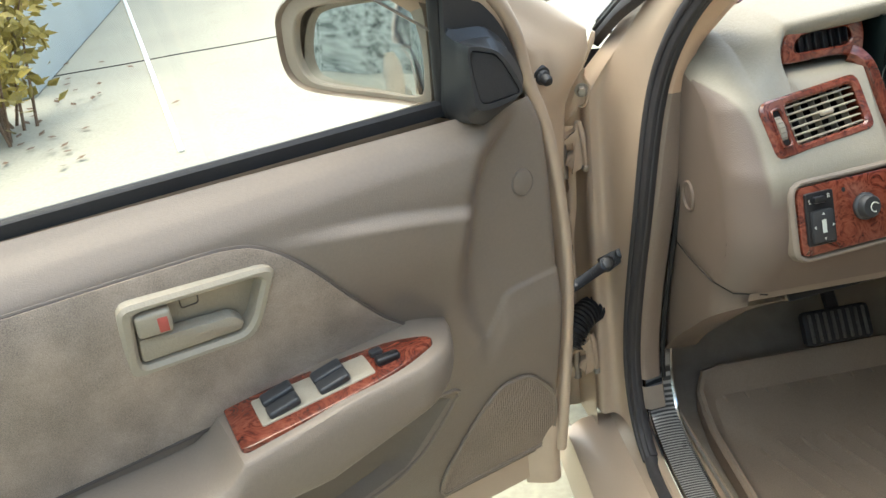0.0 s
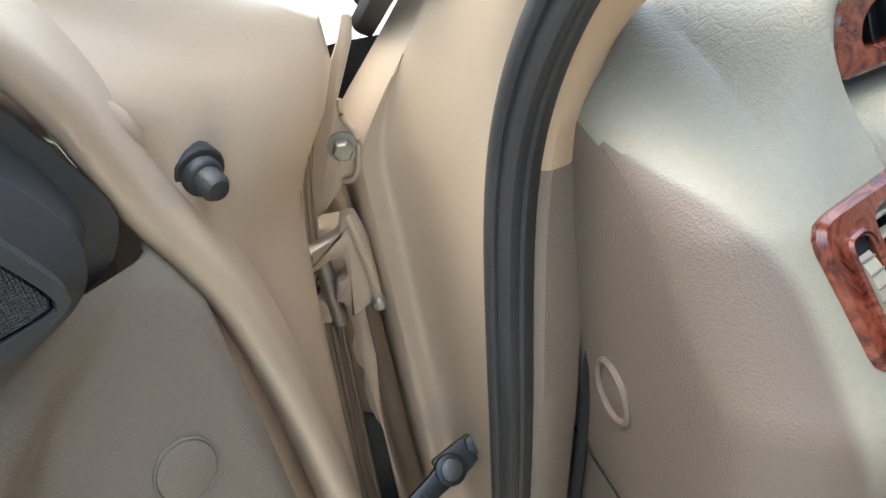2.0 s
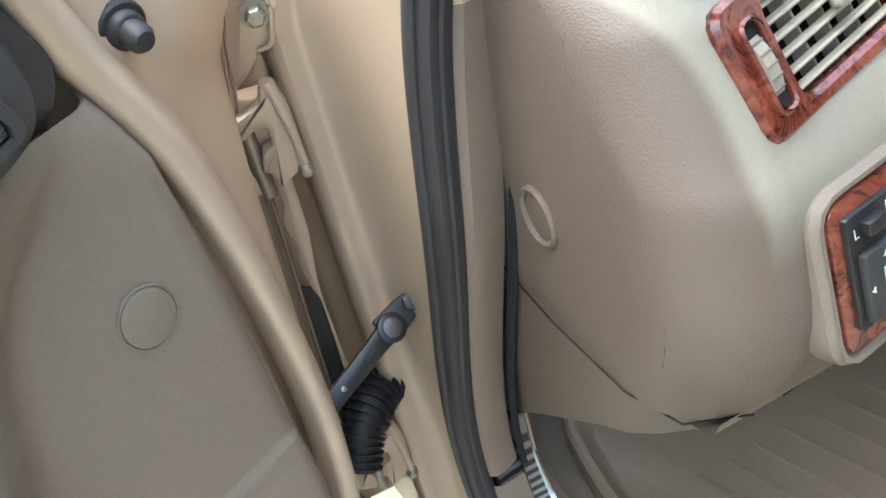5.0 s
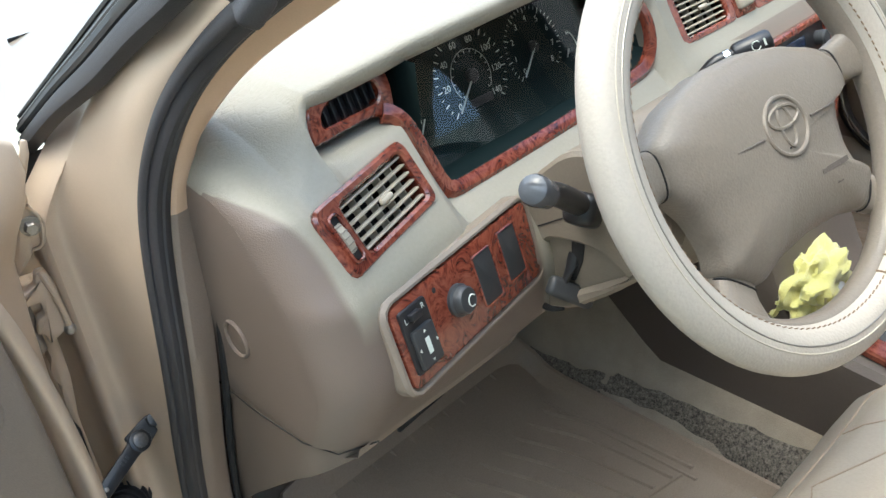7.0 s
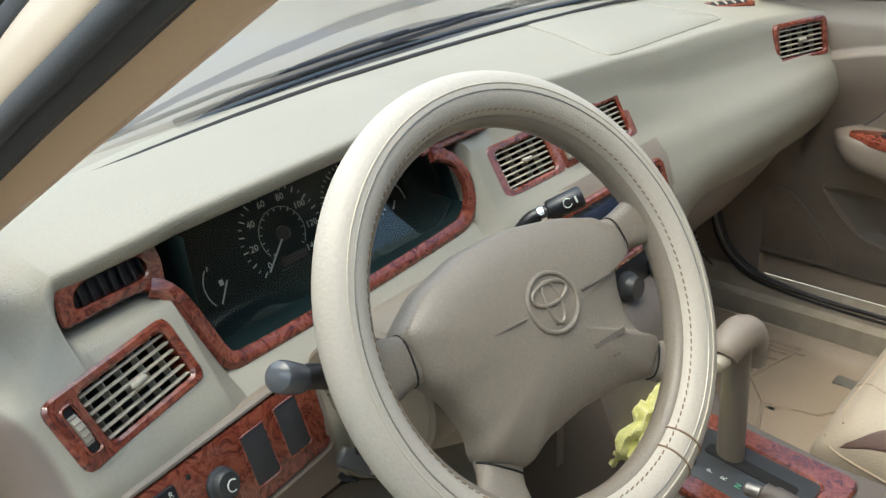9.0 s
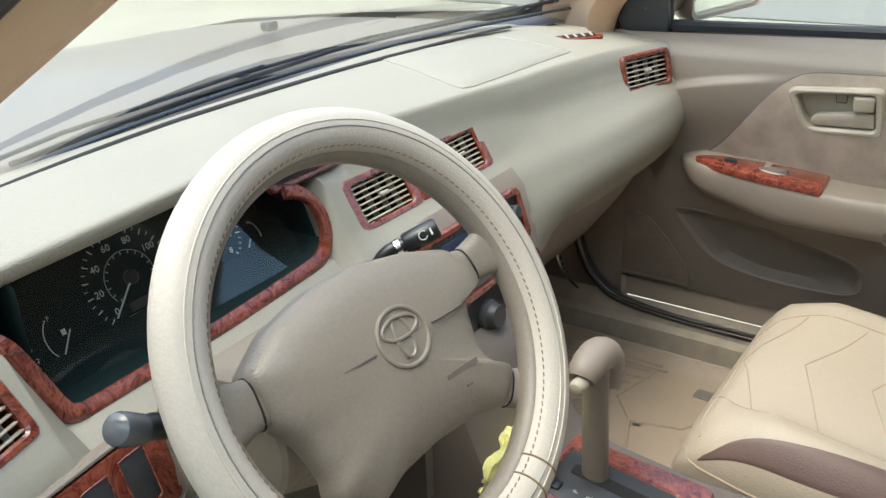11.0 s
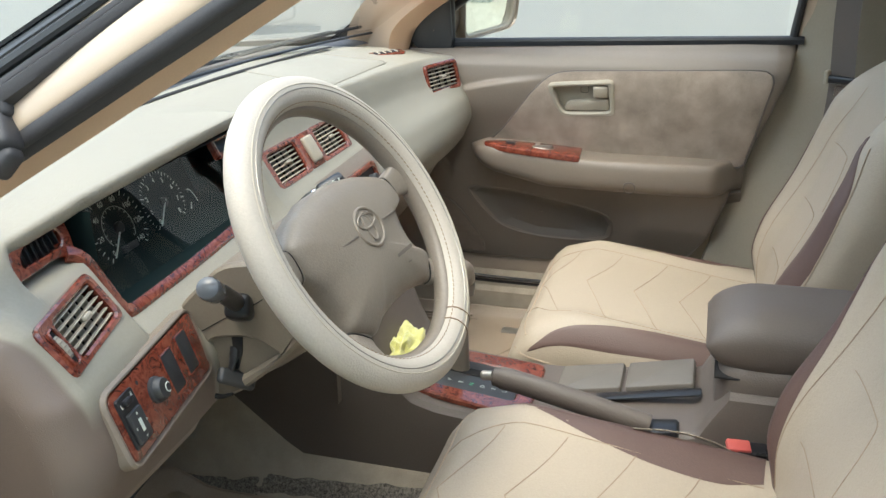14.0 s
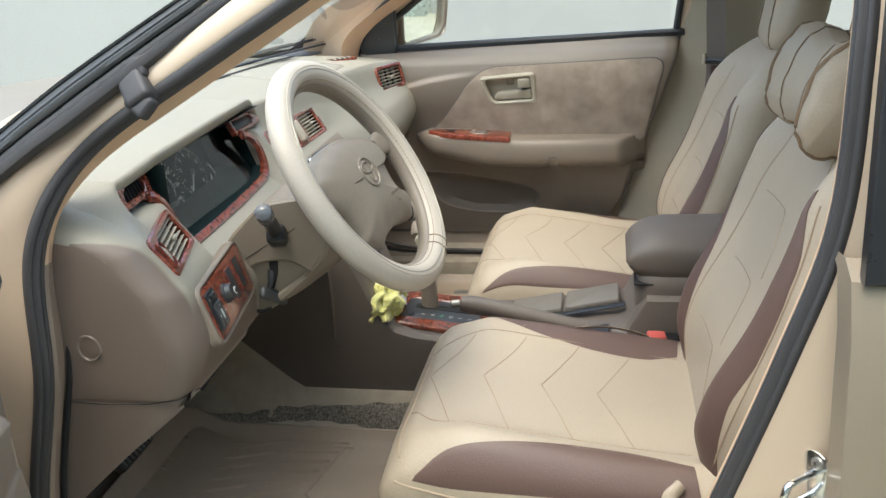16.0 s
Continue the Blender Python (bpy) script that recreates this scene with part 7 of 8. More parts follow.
    if side < 0:
        ol = [((p.x - 0.078) * q, p.y - 0.986) for p in spline([Vector((a, b, 0)) for a, b in ((-0.012, 0.922), (0.04, 0.924), (0.125, 0.930), (0.163, 0.938), (0.181, 0.962), (0.180, 1.010), (0.172, 1.028), (0.154, 1.042), (0.122, 1.049), (0.045, 1.053), (0.0, 1.050), (-0.018, 1.038), (-0.023, 1.016), (-0.020, 0.95))], 5, closed=True)]
        gp = [((p.x - 0.078) * q, p.y - 0.986) for p in spline([Vector((a, b, 0)) for a, b in ((0.006, 0.932), (0.06, 0.936), (0.121, 0.940), (0.149, 0.948), (0.161, 0.972), (0.155, 1.010), (0.136, 1.027), (0.092, 1.034), (0.026, 1.038), (0.003, 1.030), (-0.008, 0.99), (-0.005, 0.945))], 5, closed=True)]
    ol = resample([(a, b, 0) for a, b in ol], 64)
    gp = resample([(a, b, 0) for a, b in gp], 64)
    rows = []
    for k, z in ((0.90, -0.012), (0.925, 0.004), (0.96, 0.009), (1.0, 0.004), (1.02, -0.006), (1.0, -0.03), (0.9, -0.06), (0.65, -0.08), (0.3, -0.088), (0.02, -0.089)):
        rows.append([MM @ Vector((p.x * k, p.y * k, z)) for p in ol])
    part("housing", skin(rows, closed_v=True), PAINT_OUT, mm, "beige metallic mirror housing")
    part("mirror_surround", ring([(p.x * 0.945, p.y * 0.945) for p in ol], [(p.x * 0.98, p.y * 0.98) for p in gp], 0.012, MM @ pose(0, 0, 0.003), 0.002, n=64), TRIM, mm)
    part("mirror_glass", plate([(p.x, p.y) for p in gp], 0.004, MM @ (pose(0, 0, -0.007, -6, q * 3, 0) if side < 0 else pose(0, 0, -0.004)), 0.0015), MIRROR, mm, "dusty mirror glass")
    foot = D(0.165, 0.02, 0.965)
    part("mirror_arm", tube(spline([foot + out * 0.07, foot, foot.lerp(c, 0.5) - nrm * 0.03, c - nrm * 0.045], 5), 0.03, 0.045, n=12, taper=lambda t: 1 - 0.2 * t), PAINT_OUT, mm)
    # hinges
    for zc in (0.775, 0.47):
        x = Vector(D(-0.8, 0.6, 0) - D(0, 0, 0)).normalized()
        HM = DEEPER @ basis(D(0.006, 0.004, zc), x, (0, 0, 1)) if side < 0 else basis(D(0.006, 0.004, zc), (0, 1, 0), (0, 0, 1))
        h = part("hinge", plate(rounded([(0.002, 0.030), (0.010, 0.032), (0.018, 0.037), (0.025, 0.036), (0.025, 0.025), (0.018, 0.022), (0.014, 0.008), (0.019, 0.007), (0.021, -0.005), (0.034, 0.003), (0.041, 0.010), (0.041, 0.045), (0.037, 0.063), (0.029, 0.063), (0.026, 0.053), (0.015, 0.048), (0.003, 0.043)], 0.0022, 3), 0.010, HM @ pose(0, 0, 0.012), 0.0025), PAINT, d, "beige painted steel hinge")
        part("edge_rib", tube(spline([HM @ Vector(q) for q in ((0.033, 0.064, 0.010), (0.037, 0.045, 0.014), (0.039, 0.025, 0.014), (0.039, 0.004, 0.012))], 5), 0.003, n=8), PAINT, h)
        part("rivet", lathe([(0.0048, -0.002), (0.0048, 0.003), (0.003, 0.0055), (0.001, 0.006)], HM @ pose(0.039, 0.005, 0.012), 12), STEEL, h)
        part("jaw", plate(rounded([(-0.006, 0.024), (0.014, 0.028), (0.007, 0.020), (0.005, 0.008), (0.016, 0.003), (0.011, -0.011), (-0.008, -0.009)], 0.003, 3), 0.014, HM @ pose(0, 0, 0.006), 0.003), PAINT, h)
        part("hinge_pin", lathe([(0.0055, -0.012), (0.0055, 0.034), (0.002, 0.035)], HM @ pose(0.012, 0, 0.002) @ Matrix.Rotation(-math.pi / 2, 4, "X"), 12), STEEL, h)
        part("hinge_bolt", lathe([(0.0085, -0.004), (0.0085, 0.002), (0.0062, 0.002), (0.0062, 0.007), (0.0045, 0.0085), (0.001, 0.0085)], HM @ pose(0.001, 0.042, 0.012), 6), STEEL, h)
        part("arm", rbox(HM @ pose(0.012, 0.035, -0.012), 0.05, 0.026, 0.03, 0.006, 3), PAINT, h)
    if side < 0:
        # folded edges of the door skin beside the hinge gap
        F = DEEPER @ basis((-0.8374, 0.2512, 0.771), (0.9733, -0.2295, 0), (0, 0, 1))
        for name, left, right, z0 in (("edge_channel", [(0.0222, 0.152), (0.0190, 0.132), (0.0145, 0.0949)], [(0.0340, 0.149), (0.0296, 0.130), (0.0209, 0.0936)], 0.004), ("edge_fold", [(0.0151, 0.0932), (0.010, 0.070), (0.0047, 0.0428)], [(0.0204, 0.0919), (0.017, 0.070), (0.0136, 0.0468)], 0.002), ("edge_weatherstrip", [(-0.0034, 0.0), (-0.0034, -0.0209), (-0.009, -0.10), (-0.0146, -0.1824), (-0.020, -0.27)], [(0.0119, 0.0), (0.0119, -0.018), (0.007, -0.10), (0.0023, -0.1878), (-0.004, -0.27)], -0.006)):
            A_, B_ = resample([Vector((a, b, 0)) for a, b in left], 24, False), resample([Vector((a, b, 0)) for a, b in right], 24, False)
            prof_ = ((0.0, -0.010), (0.0, 0.0), (0.08, 0.0018), (0.20, 0.0018), (0.28, -0.0015), (0.45, -0.002), (0.52, 0.0012), (0.64, 0.0012), (0.72, -0.0018), (0.85, -0.0015), (0.92, 0.0015), (1.0, 0.001), (1.0, -0.010))
            part(name, skin([[F @ (a.lerp(b, f) + Vector((0, 0, z0 + h_))) for f, h_ in prof_] for a, b in zip(A_, B_)]), PAINT if name != "edge_weatherstrip" else EDGEBROWN, d, "beige folded door edge" if name != "edge_weatherstrip" else "brown ribbed door edge strip")
    return d


GRILLE = surface("taupe_perforated_mesh", (0.27, 0.215, 0.17), 0.6, vary=0.2, scale=20, bump=0)
BLACKGRILLE = surface("black_perforated_mesh", (0.035, 0.033, 0.033), 0.55, vary=0.2, scale=20, bump=0)
for _m, _s in ((GRILLE, 330.0), (BLACKGRILLE, 1000.0)):
    _n, _l = _m.node_tree.nodes, _m.node_tree.links
    _t, _v, _b = _n.new("ShaderNodeTexCoord"), _n.new("ShaderNodeTexVoronoi"), _n.new("ShaderNodeBump")
    _v.inputs["Scale"].default_value, _v.inputs["Randomness"].default_value = _s, 0.25
    _b.inputs["Strength"].default_value, _b.inputs["Distance"].default_value = 0.9, 0.002
    _l.new(_t.outputs["Object"], _v.inputs["Vector"])
    _l.new(_v.outputs["Distance"], _b.inputs["Height"])
    _l.new(_b.outputs[0], _n["Principled BSDF"].inputs["Normal"])
door(-1)
door(1)

# ---- seats ----
SEAM = surface("tan_seam", (0.33, 0.25, 0.175), 0.8, vary=0.1, bump=0)


def seat(cx, side, dz=0.0):
    """A front seat in a sewn cover; side +1 has its door on the +x side."""
    label = "cream leather seat cover with chocolate bolsters and a neck pillow" if side < 0 else "cream leather seat cover with chocolate bolsters, empty"
    s = thing("front_seat", label, "car seat", "front seats")
    # cushion
    rows = []
    ny = 40
    for i in range(ny + 1):
        t = i / ny
        y = -0.200 - 0.50 * t - (0.016 * (1 - t) if side > 0 else 0.0)
        e = min(1, t / 0.11)
        cap = math.sqrt(max(0.0, 1 - (1 - e) ** 2))
        hw = 0.238 * (0.86 + 0.14 * cap) + 0.006 * math.sin(math.pi * t)
        zt = interp(t, (0, 0.1, 0.25, 0.5, 0.8, 1), (0.505, 0.532, 0.538, 0.522, 0.500, 0.488)) + dz
        zb = 0.345 + dz * 0.5
        zc = interp(t, (0, 0.2, 1), (0.44, 0.42, 0.41)) + dz
        loop = []
        for q in np.linspace(0, 2 * math.pi, 65)[:-1]:
            cxs, sn = spow(math.cos(q), 0.42), spow(math.sin(q), 0.42)
            z = zc + (zt - zc if sn > 0 else zc - zb) * sn * (0.25 + 0.75 * cap)
            if sn > 0:
                b = abs(cxs)
                z += 0.026 * math.exp(-((b - 0.80) / 0.16) ** 2) * sstep(0.0, 0.3, t) * (1 if sn > 0.6 else 0.4)
                z += 0.004 * math.sin(9 * cxs + 7 * t) * 0.4
            loop.append((cx + hw * cxs, y - 0.02 * (1 - cap) * 0 + 0.018 * (1 - sn) * 0, z))
        rows.append(loop)
    cu = part("cushion", skin(rows, closed_v=True, cap=True), CREAM, s, "cream leather cushion")
    # backrest
    rows = []
    n = 46
    for i in range(n + 1):
        t = i / n
        base = Vector((cx, -0.735, 0.43 + dz)).lerp(Vector((cx, -0.915, 0.985 + dz)), t)
        up = Vector((0, -0.31, 0.951))
        fw = Vector((0, 0.951, 0.31))
        e = min(1, (1 - t) / 0.16)
        cap = math.sqrt(max(0.0, 1 - (1 - e) ** 2))
        hw = interp(t, (0, 0.3, 0.6, 0.85, 1), (0.205, 0.232, 0.238, 0.215, 0.20)) * (0.72 + 0.28 * cap)
        df, db = 0.070 * (0.15 + 0.85 * cap), 0.055 * (0.15 + 0.85 * cap)
        loop = []
        for q in np.linspace(0, 2 * math.pi, 65)[:-1]:
            c, sn = spow(math.cos(q), 0.45), spow(math.sin(q), 0.45)
            d = (df if sn > 0 else db) * sn
            if sn > 0:
                d += 0.040 * math.exp(-((abs(c) - 0.82) / 0.17) ** 2) * sstep(0.0, 0.2, t) * sstep(0.98, 0.75, t)
                d += 0.018 * math.exp(-((t - 0.28) / 0.16) ** 2)
            loop.append(base + Vector((hw * c, 0, 0)) + fw * d)
        rows.append(loop)
    bk = part("backrest", skin(rows, closed_v=True, cap=True), CREAM, s, "cream leather backrest")
    dc, db_ = hits(cu), hits(bk)
    dn, bkw = (0, 0, -1), (0, -0.951, -0.31)

    def BP(x, h):
        """A point ahead of the backrest at height h up its slope."""
        b = Vector((cx + x, -0.735, 0.43 + dz)).lerp(Vector((cx + x, -0.915, 0.985 + dz)), h / 0.583)
        return b + Vector((0, 0.951, 0.31)) * 0.1

    def seam(pts, drop, way, thing_, mat=SEAM, r=0.0008, n=8):
        P = spline(pts, n) if len(pts) > 2 else resample(pts, 10, False)
        part("seam", tube([drop(p, way, 0.0002) for p in P], r, n=5), mat, thing_)

    def patch(a, b, drop, way, owner, mat, lift=0.0016, m=10, n=36, name="side_panel", label=""):
        A, B = resample(spline(a, 8), n, False), resample(spline(b, 8), n, False)
        rr_ = []
        for p, q in zip(A, B):
            rr_.append([drop(p.lerp(q, j / m), way, lift if 0 < j < m else lift * 0.2) for j in range(m + 1)])
        part(name, skin(rr_), mat, owner, label)

    Z = 0.7
    # chevron seams of the cushion
    for y in (-0.27, -0.36, -0.455, -0.545):
        seam([(cx - 0.150, y - 0.035, Z), (cx - 0.085, y - 0.012, Z), (cx + 0.0, y + 0.022, Z)][::1], dc, dn, cu)
        seam([(cx + 0.0, y + 0.022, Z), (cx + 0.085, y - 0.012, Z), (cx + 0.150, y - 0.035, Z)], dc, dn, cu)
    for sg in (-1, 1):
        seam([(cx + sg * 0.10, -0.235, Z), (cx + sg * 0.152, -0.30, Z), (cx + sg * 0.156, -0.45, Z), (cx + sg * 0.150, -0.66, Z)], dc, dn, cu)
        # chocolate wedge over the bolster's outer edge
        dg = (-sg * 0.62, 0, -0.78)
        ix = 0.030 if sg * side < 0 and side < 0 else 0.0
        a = [(cx + sg * (0.232 - ix * 0.6), -0.268, 0.50 + dz), (cx + sg * (0.212 - ix), -0.32, 0.535 + dz), (cx + sg * (0.200 - ix), -0.42, 0.545 + dz), (cx + sg * (0.196 - ix), -0.56, 0.54 + dz), (cx + sg * (0.200 - ix), -0.66, 0.52 + dz)]
        hb = 0.034 if side > 0 else 0.0
        b = [(cx + sg * 0.236, -0.262, 0.492 + dz), (cx + sg * 0.244, -0.32, 0.490 + hb + dz), (cx + sg * 0.246, -0.42, 0.488 + hb + dz), (cx + sg * 0.246, -0.56, 0.486 + hb + dz), (cx + sg * 0.246, -0.67, 0.486 + 0.5 * hb + dz)]
        patch(a, b, dc, dg, cu, CHOC, label="chocolate leather wedge")
        # piping along the edge and round the skirt
        seam([(cx + sg * 0.237, -0.235, 0.486 + dz), (cx + sg * 0.245, -0.36, 0.466 + dz), (cx + sg * 0.246, -0.50, 0.464 + dz), (cx + sg * 0.246, -0.68, 0.470 + dz)], dc, (-sg, 0, 0), cu, PIPING, 0.0018)
        pts = [(cx + sg * 0.245, -0.235, 0.37 + dz), (cx + sg * 0.245, -0.29, 0.405 + dz), (cx + sg * 0.246, -0.38, 0.412 + dz), (cx + sg * 0.246, -0.50, 0.395 + dz), (cx + sg * 0.246, -0.6, 0.37 + dz)]
        seam(pts, dc, (-sg, 0, 0), cu, PIPING, 0.0016)
    seam([(cx - 0.21, -0.2, 0.512 + dz), (cx, -0.2, 0.516 + dz), (cx + 0.21, -0.2, 0.512 + dz)], dc, (0, -1, 0), cu, PIPING, 0.0016)
    # backrest seams and wedges
    for h in (0.15, 0.27, 0.39):
        seam([BP(0.125, h - 0.006), BP(0.06, h + 0.001), BP(0.0, h + 0.004)], db_, bkw, bk)
        seam([BP(0.0, h + 0.004), BP(-0.012, h - 0.004), BP(-0.028, h - 0.045), BP(-0.040, h - 0.095)], db_, bkw, bk)
    for sg in (-1, 1):
        seam([BP(sg * 0.150, 0.05), BP(sg * 0.158, 0.2), BP(sg * 0.150, 0.38), BP(sg * 0.11, 0.50)], db_, bkw, bk)
        wide = 0.022 if sg * side < 0 else 0.0
        a = [BP(sg * (0.166 - wide), -0.01), BP(sg * (0.174 - wide), 0.08), BP(sg * (0.181 - wide * 0.9), 0.16), BP(sg * (0.188 - wide * 0.6), 0.26), BP(sg * 0.190, 0.38), BP(sg * 0.178, 0.47)]
        b = [BP(sg * 0.192, -0.01), BP(sg * 0.206, 0.08), BP(sg * 0.215, 0.16), BP(sg * 0.219, 0.26), BP(sg * 0.211, 0.38), BP(sg * 0.180, 0.475)]
        patch(a, b, db_, bkw, bk, CHOC, label="chocolate leather side panel")
        seam([BP(sg * 0.232, 0.05), BP(sg * 0.240, 0.2), BP(sg * 0.236, 0.36), BP(sg * 0.21, 0.46)], db_, (-sg * 0.8, -0.57, -0.18), bk, PIPING, 0.0016)
    # headrest, hood and neck pillow
    hc = Vector((cx, -0.925, 1.075 + dz))
    rows = []
    for q in np.linspace(-math.pi / 2, math.pi / 2, 18):
        k = max(0.03, math.cos(q)) ** 0.5
        rows.append([hc + Vector((0.135 * k * spow(math.cos(a), 0.6), 0.055 * k * spow(math.sin(a), 0.7) - 0.31 * 0.085 * math.sin(q), 0.098 * spow(math.sin(q), 0.7))) for a in np.linspace(0, 2 * math.pi, 33)[:-1]])
    hr = part("headrest", skin(rows, closed_v=True, cap=True), CREAM, s, "cream leather headrest")
    for x in (-0.05, 0.05):
        part("headrest_post", tube([hc + Vector((x, 0.03, -0.14)), hc + Vector((x, 0, -0.05))], 0.006, n=10), CHROME, s)
    for sg in (-0.07, 0.07):
        pts = [hc + Vector((sg, 0.06 * math.cos(a) - 0.027 * math.sin(a), 0.10 * math.sin(a))) for a in np.linspace(-1.1, 1.5, 14)]
        dh = hits(hr)
        part("seam", tube([dh(p, hc - p, 0.0005) for p in pts], 0.0022, n=5), DARKTHREAD, hr)
    pc = Vector((cx, -0.835, 1.005 + dz))
    rows = []
    nx = 40
    for i in range(nx + 1):
        t = -1 + 2 * i / nx
        e = math.sqrt(max(0.0, 1 - abs(t) ** 5))
        ry, rz = (0.034 + 0.026 * abs(t) ** 1.5) * max(0.04, e), (0.062 + 0.034 * abs(t) ** 1.5) * max(0.04, e)
        loop = []
        for a in np.linspace(0, 2 * math.pi, 41)[:-1]:
            wr = 1 + 0.03 * math.sin(7 * a + 9 * t) * abs(t) + 0.02 * math.sin(13 * a - 5 * t)
            yy, zz = ry * spow(math.cos(a), 0.8) * wr, rz * spow(math.sin(a), 0.85) * wr
            loop.append(pc + Vector((0.150 * t, yy * 0.95 - zz * 0.31 + 0.02 * abs(t) ** 2, zz * 0.95 + yy * 0.31)))
        rows.append(loop)
    if side < 0:
        pw = thing("neck_pillow", "cream leather neck pillow strapped to the headrest", "cushion")
        po = part("pillow", skin(rows, closed_v=True, cap=True), CREAM, pw)
        dp = hits(po)
        for sg in (-0.118, 0.118):
            pts = [pc + Vector((sg, 0.2 * math.cos(a), 0.2 * math.sin(a))) for a in np.linspace(0, 2 * math.pi, 48)[:-1]]
            part("seam", tube([dp(p, pc + Vector((sg, 0, 0)) - p, 0.0008) for p in pts], 0.0032, n=6, closed=True), DARKTHREAD, po)
            pts = [pc + Vector((sg * 0.55, 0.2 * math.cos(a), 0.2 * math.sin(a))) for a in np.linspace(0, 2 * math.pi, 48)[:-1]]
            part("seam", tube([dp(p, pc + Vector((sg * 0.55, 0, 0)) - p, 0.0004) for p in pts], 0.0015, n=6, closed=True), DARKTHREAD, po)
    # seat base and hinge cover
    part("base", rbox(pose(cx, -0.44, 0.315 + dz * 0.5), 0.40, 0.44, 0.09, 0.02, 3), BROWN, s, "dark brown seat base")
    for sg in (-1, 1):
        part("side_shield", rbox(pose(cx + sg * 0.232, -0.62, 0.40 + dz, 10, 0, 0), 0.022, 0.24, 0.09, 0.01, 3), TAUPE, s, "taupe hinge shield")
        part("rail", rbox(pose(cx + sg * 0.17, -0.42, 0.27), 0.03, 0.60, 0.03, 0.004), STEEL, s)
    return s


seat(-0.352, -1)
seat(0.400, 1, -0.032)
# loose edge of the driver's cover at the cushion's back corner, and the buckle
cv = thing("seat_cover_flap", "folded cream edge of the loose seat cover", "seat cover")
EDGE = [(-0.152, -0.48, 0.532), (-0.143, -0.54, 0.530), (-0.141, -0.60, 0.517), (-0.152, -0.645, 0.495)]
part("flap", tube(spline(EDGE, 8), 0.0085, 0.0012, n=12, up=(0.7, 0.1, 1)), CREAM, cv)
part("tuck", tube(spline([(-0.575, -0.640, 0.500), (-0.590, -0.625, 0.488), (-0.596, -0.640, 0.470), (-0.588, -0.660, 0.462)], 6), 0.012, 0.008, n=12, up=(1, 0, 0.3)), CREAM, cv)
bkl = thing("belt_buckle", "dark belt buckle with a red release button", "seat belt")
BM = basis((-0.116, -0.628, 0.502), (0.2, -0.97, -0.1), (0.9, 0.2, 0.2))
part("body", rbox(BM @ pose(0.02, 0, -0.018), 0.05, 0.026, 0.04, 0.005, 3), BLACK, bkl)
part("button", rbox(BM @ pose(0.0, 0, 0.0), 0.034, 0.022, 0.010, 0.003, 2), RED, bkl, "red release button")
# passenger belt on its pillar
blt = thing("seat_belt", "grey-brown seat belt hanging on the centre pillar", "seat belt")
rows = [[(x, y + 0.003 * math.sin(20 * z), z) for x, y in ((0.668, -0.772), (0.655, -0.795), (0.643, -0.815))] for z in np.linspace(0.55, 1.25, 20)]
part("webbing", skin(rows), BROWN, blt, "dark brown webbing")
BB = basis((0.632, -0.798, 0.861), (-0.5, -0.86, 0), (0, 0, 1))
part("guide", rbox(BB @ pose(0, 0.022, 0), 0.066, 0.016, 0.012, 0.004, 2), BLACK, blt)
for sx in (-0.034, 0.034):
    part("hook", rbox(BB @ pose(sx, 0.026, 0.001), 0.009, 0.028, 0.016, 0.004, 3), TRIM, blt, "pale belt guide hook")
part("tongue", ring(rrect(0.036, 0.05, 0.006), rrect(0.018, 0.022, 0.003), 0.004, BB @ pose(0, -0.015, 0), 0.001, n=40), CHROME, blt, "steel belt tongue")

# ---- centre console, floor mats, towel ----
con = thing("centre_console", "dark taupe centre console with burl shifter surround", "car console")
CT = ((0.22, 0.72), (0.10, 0.70), (0.0, 0.665), (-0.035, 0.638), (-0.052, 0.605), (-0.068, 0.562), (-0.092, 0.512), (-0.12, 0.486), (-0.16, 0.474), (-0.22, 0.468), (-0.28, 0.462), (-0.33, 0.462), (-0.57, 0.490), (-0.585, 0.52), (-0.61, 0.565), (-0.90, 0.565))
rows = []
for y in np.linspace(0.22, -0.90, 90):
    z = interp(-y, [-p[0] for p in CT], [p[1] for p in CT])
    xl = -0.088
    zb = 0.352 + max(0.0, (y - 0.085) * 0.85)
    xr = interp(-y, (-0.16, 0.1, 0.6, 0.9), (0.16, 0.135, 0.135, 0.135))
    rows.append([(xl - 0.006, y, zb), (xl - 0.003, y, zb + 0.05), (xl, y, z - 0.03), (xl + 0.004, y, z - 0.008), (xl + 0.013, y, z), (xl + 0.03, y, z), (xr - 0.03, y, z), (xr - 0.013, y, z), (xr - 0.004, y, z - 0.008), (xr, y, z - 0.03), (xr + 0.01, y, 0.34)])
part("body", skin(rows), BROWN, con, "dark taupe console body")
# shifter gate
G = basis((0.020, -0.200, 0.4795), (0.995, 0.0, 0.0), (0, 0.985, 0.115))
part("gate_surround", ring(rounded([(-0.088, -0.108), (0.088, -0.112), (0.075, 0.105), (-0.075, 0.105)], 0.018, 5), rrect(0.094, 0.158, 0.008), 0.010, G @ pose(0, 0, 0.002), 0.003, n=64), WOOD, con, "red burl shifter surround")
part("gate_plate", plate(rrect(0.094, 0.158, 0.008), 0.006, G, 0.001), DARKGREY, con, "charcoal gate plate")
part("gate_slot", plate(rrect(0.020, 0.120, 0.006), 0.002, G @ pose(0.012, 0.0, 0.0012), 0.0004), GAP, con)
for i, ch in enumerate("PRND2L"):
    letters("gear_letter", ch, 0.011, G @ pose(-0.026, 0.036 - 0.019 * i, 0.0012), GREEN if ch == "N" else WHITE, con)
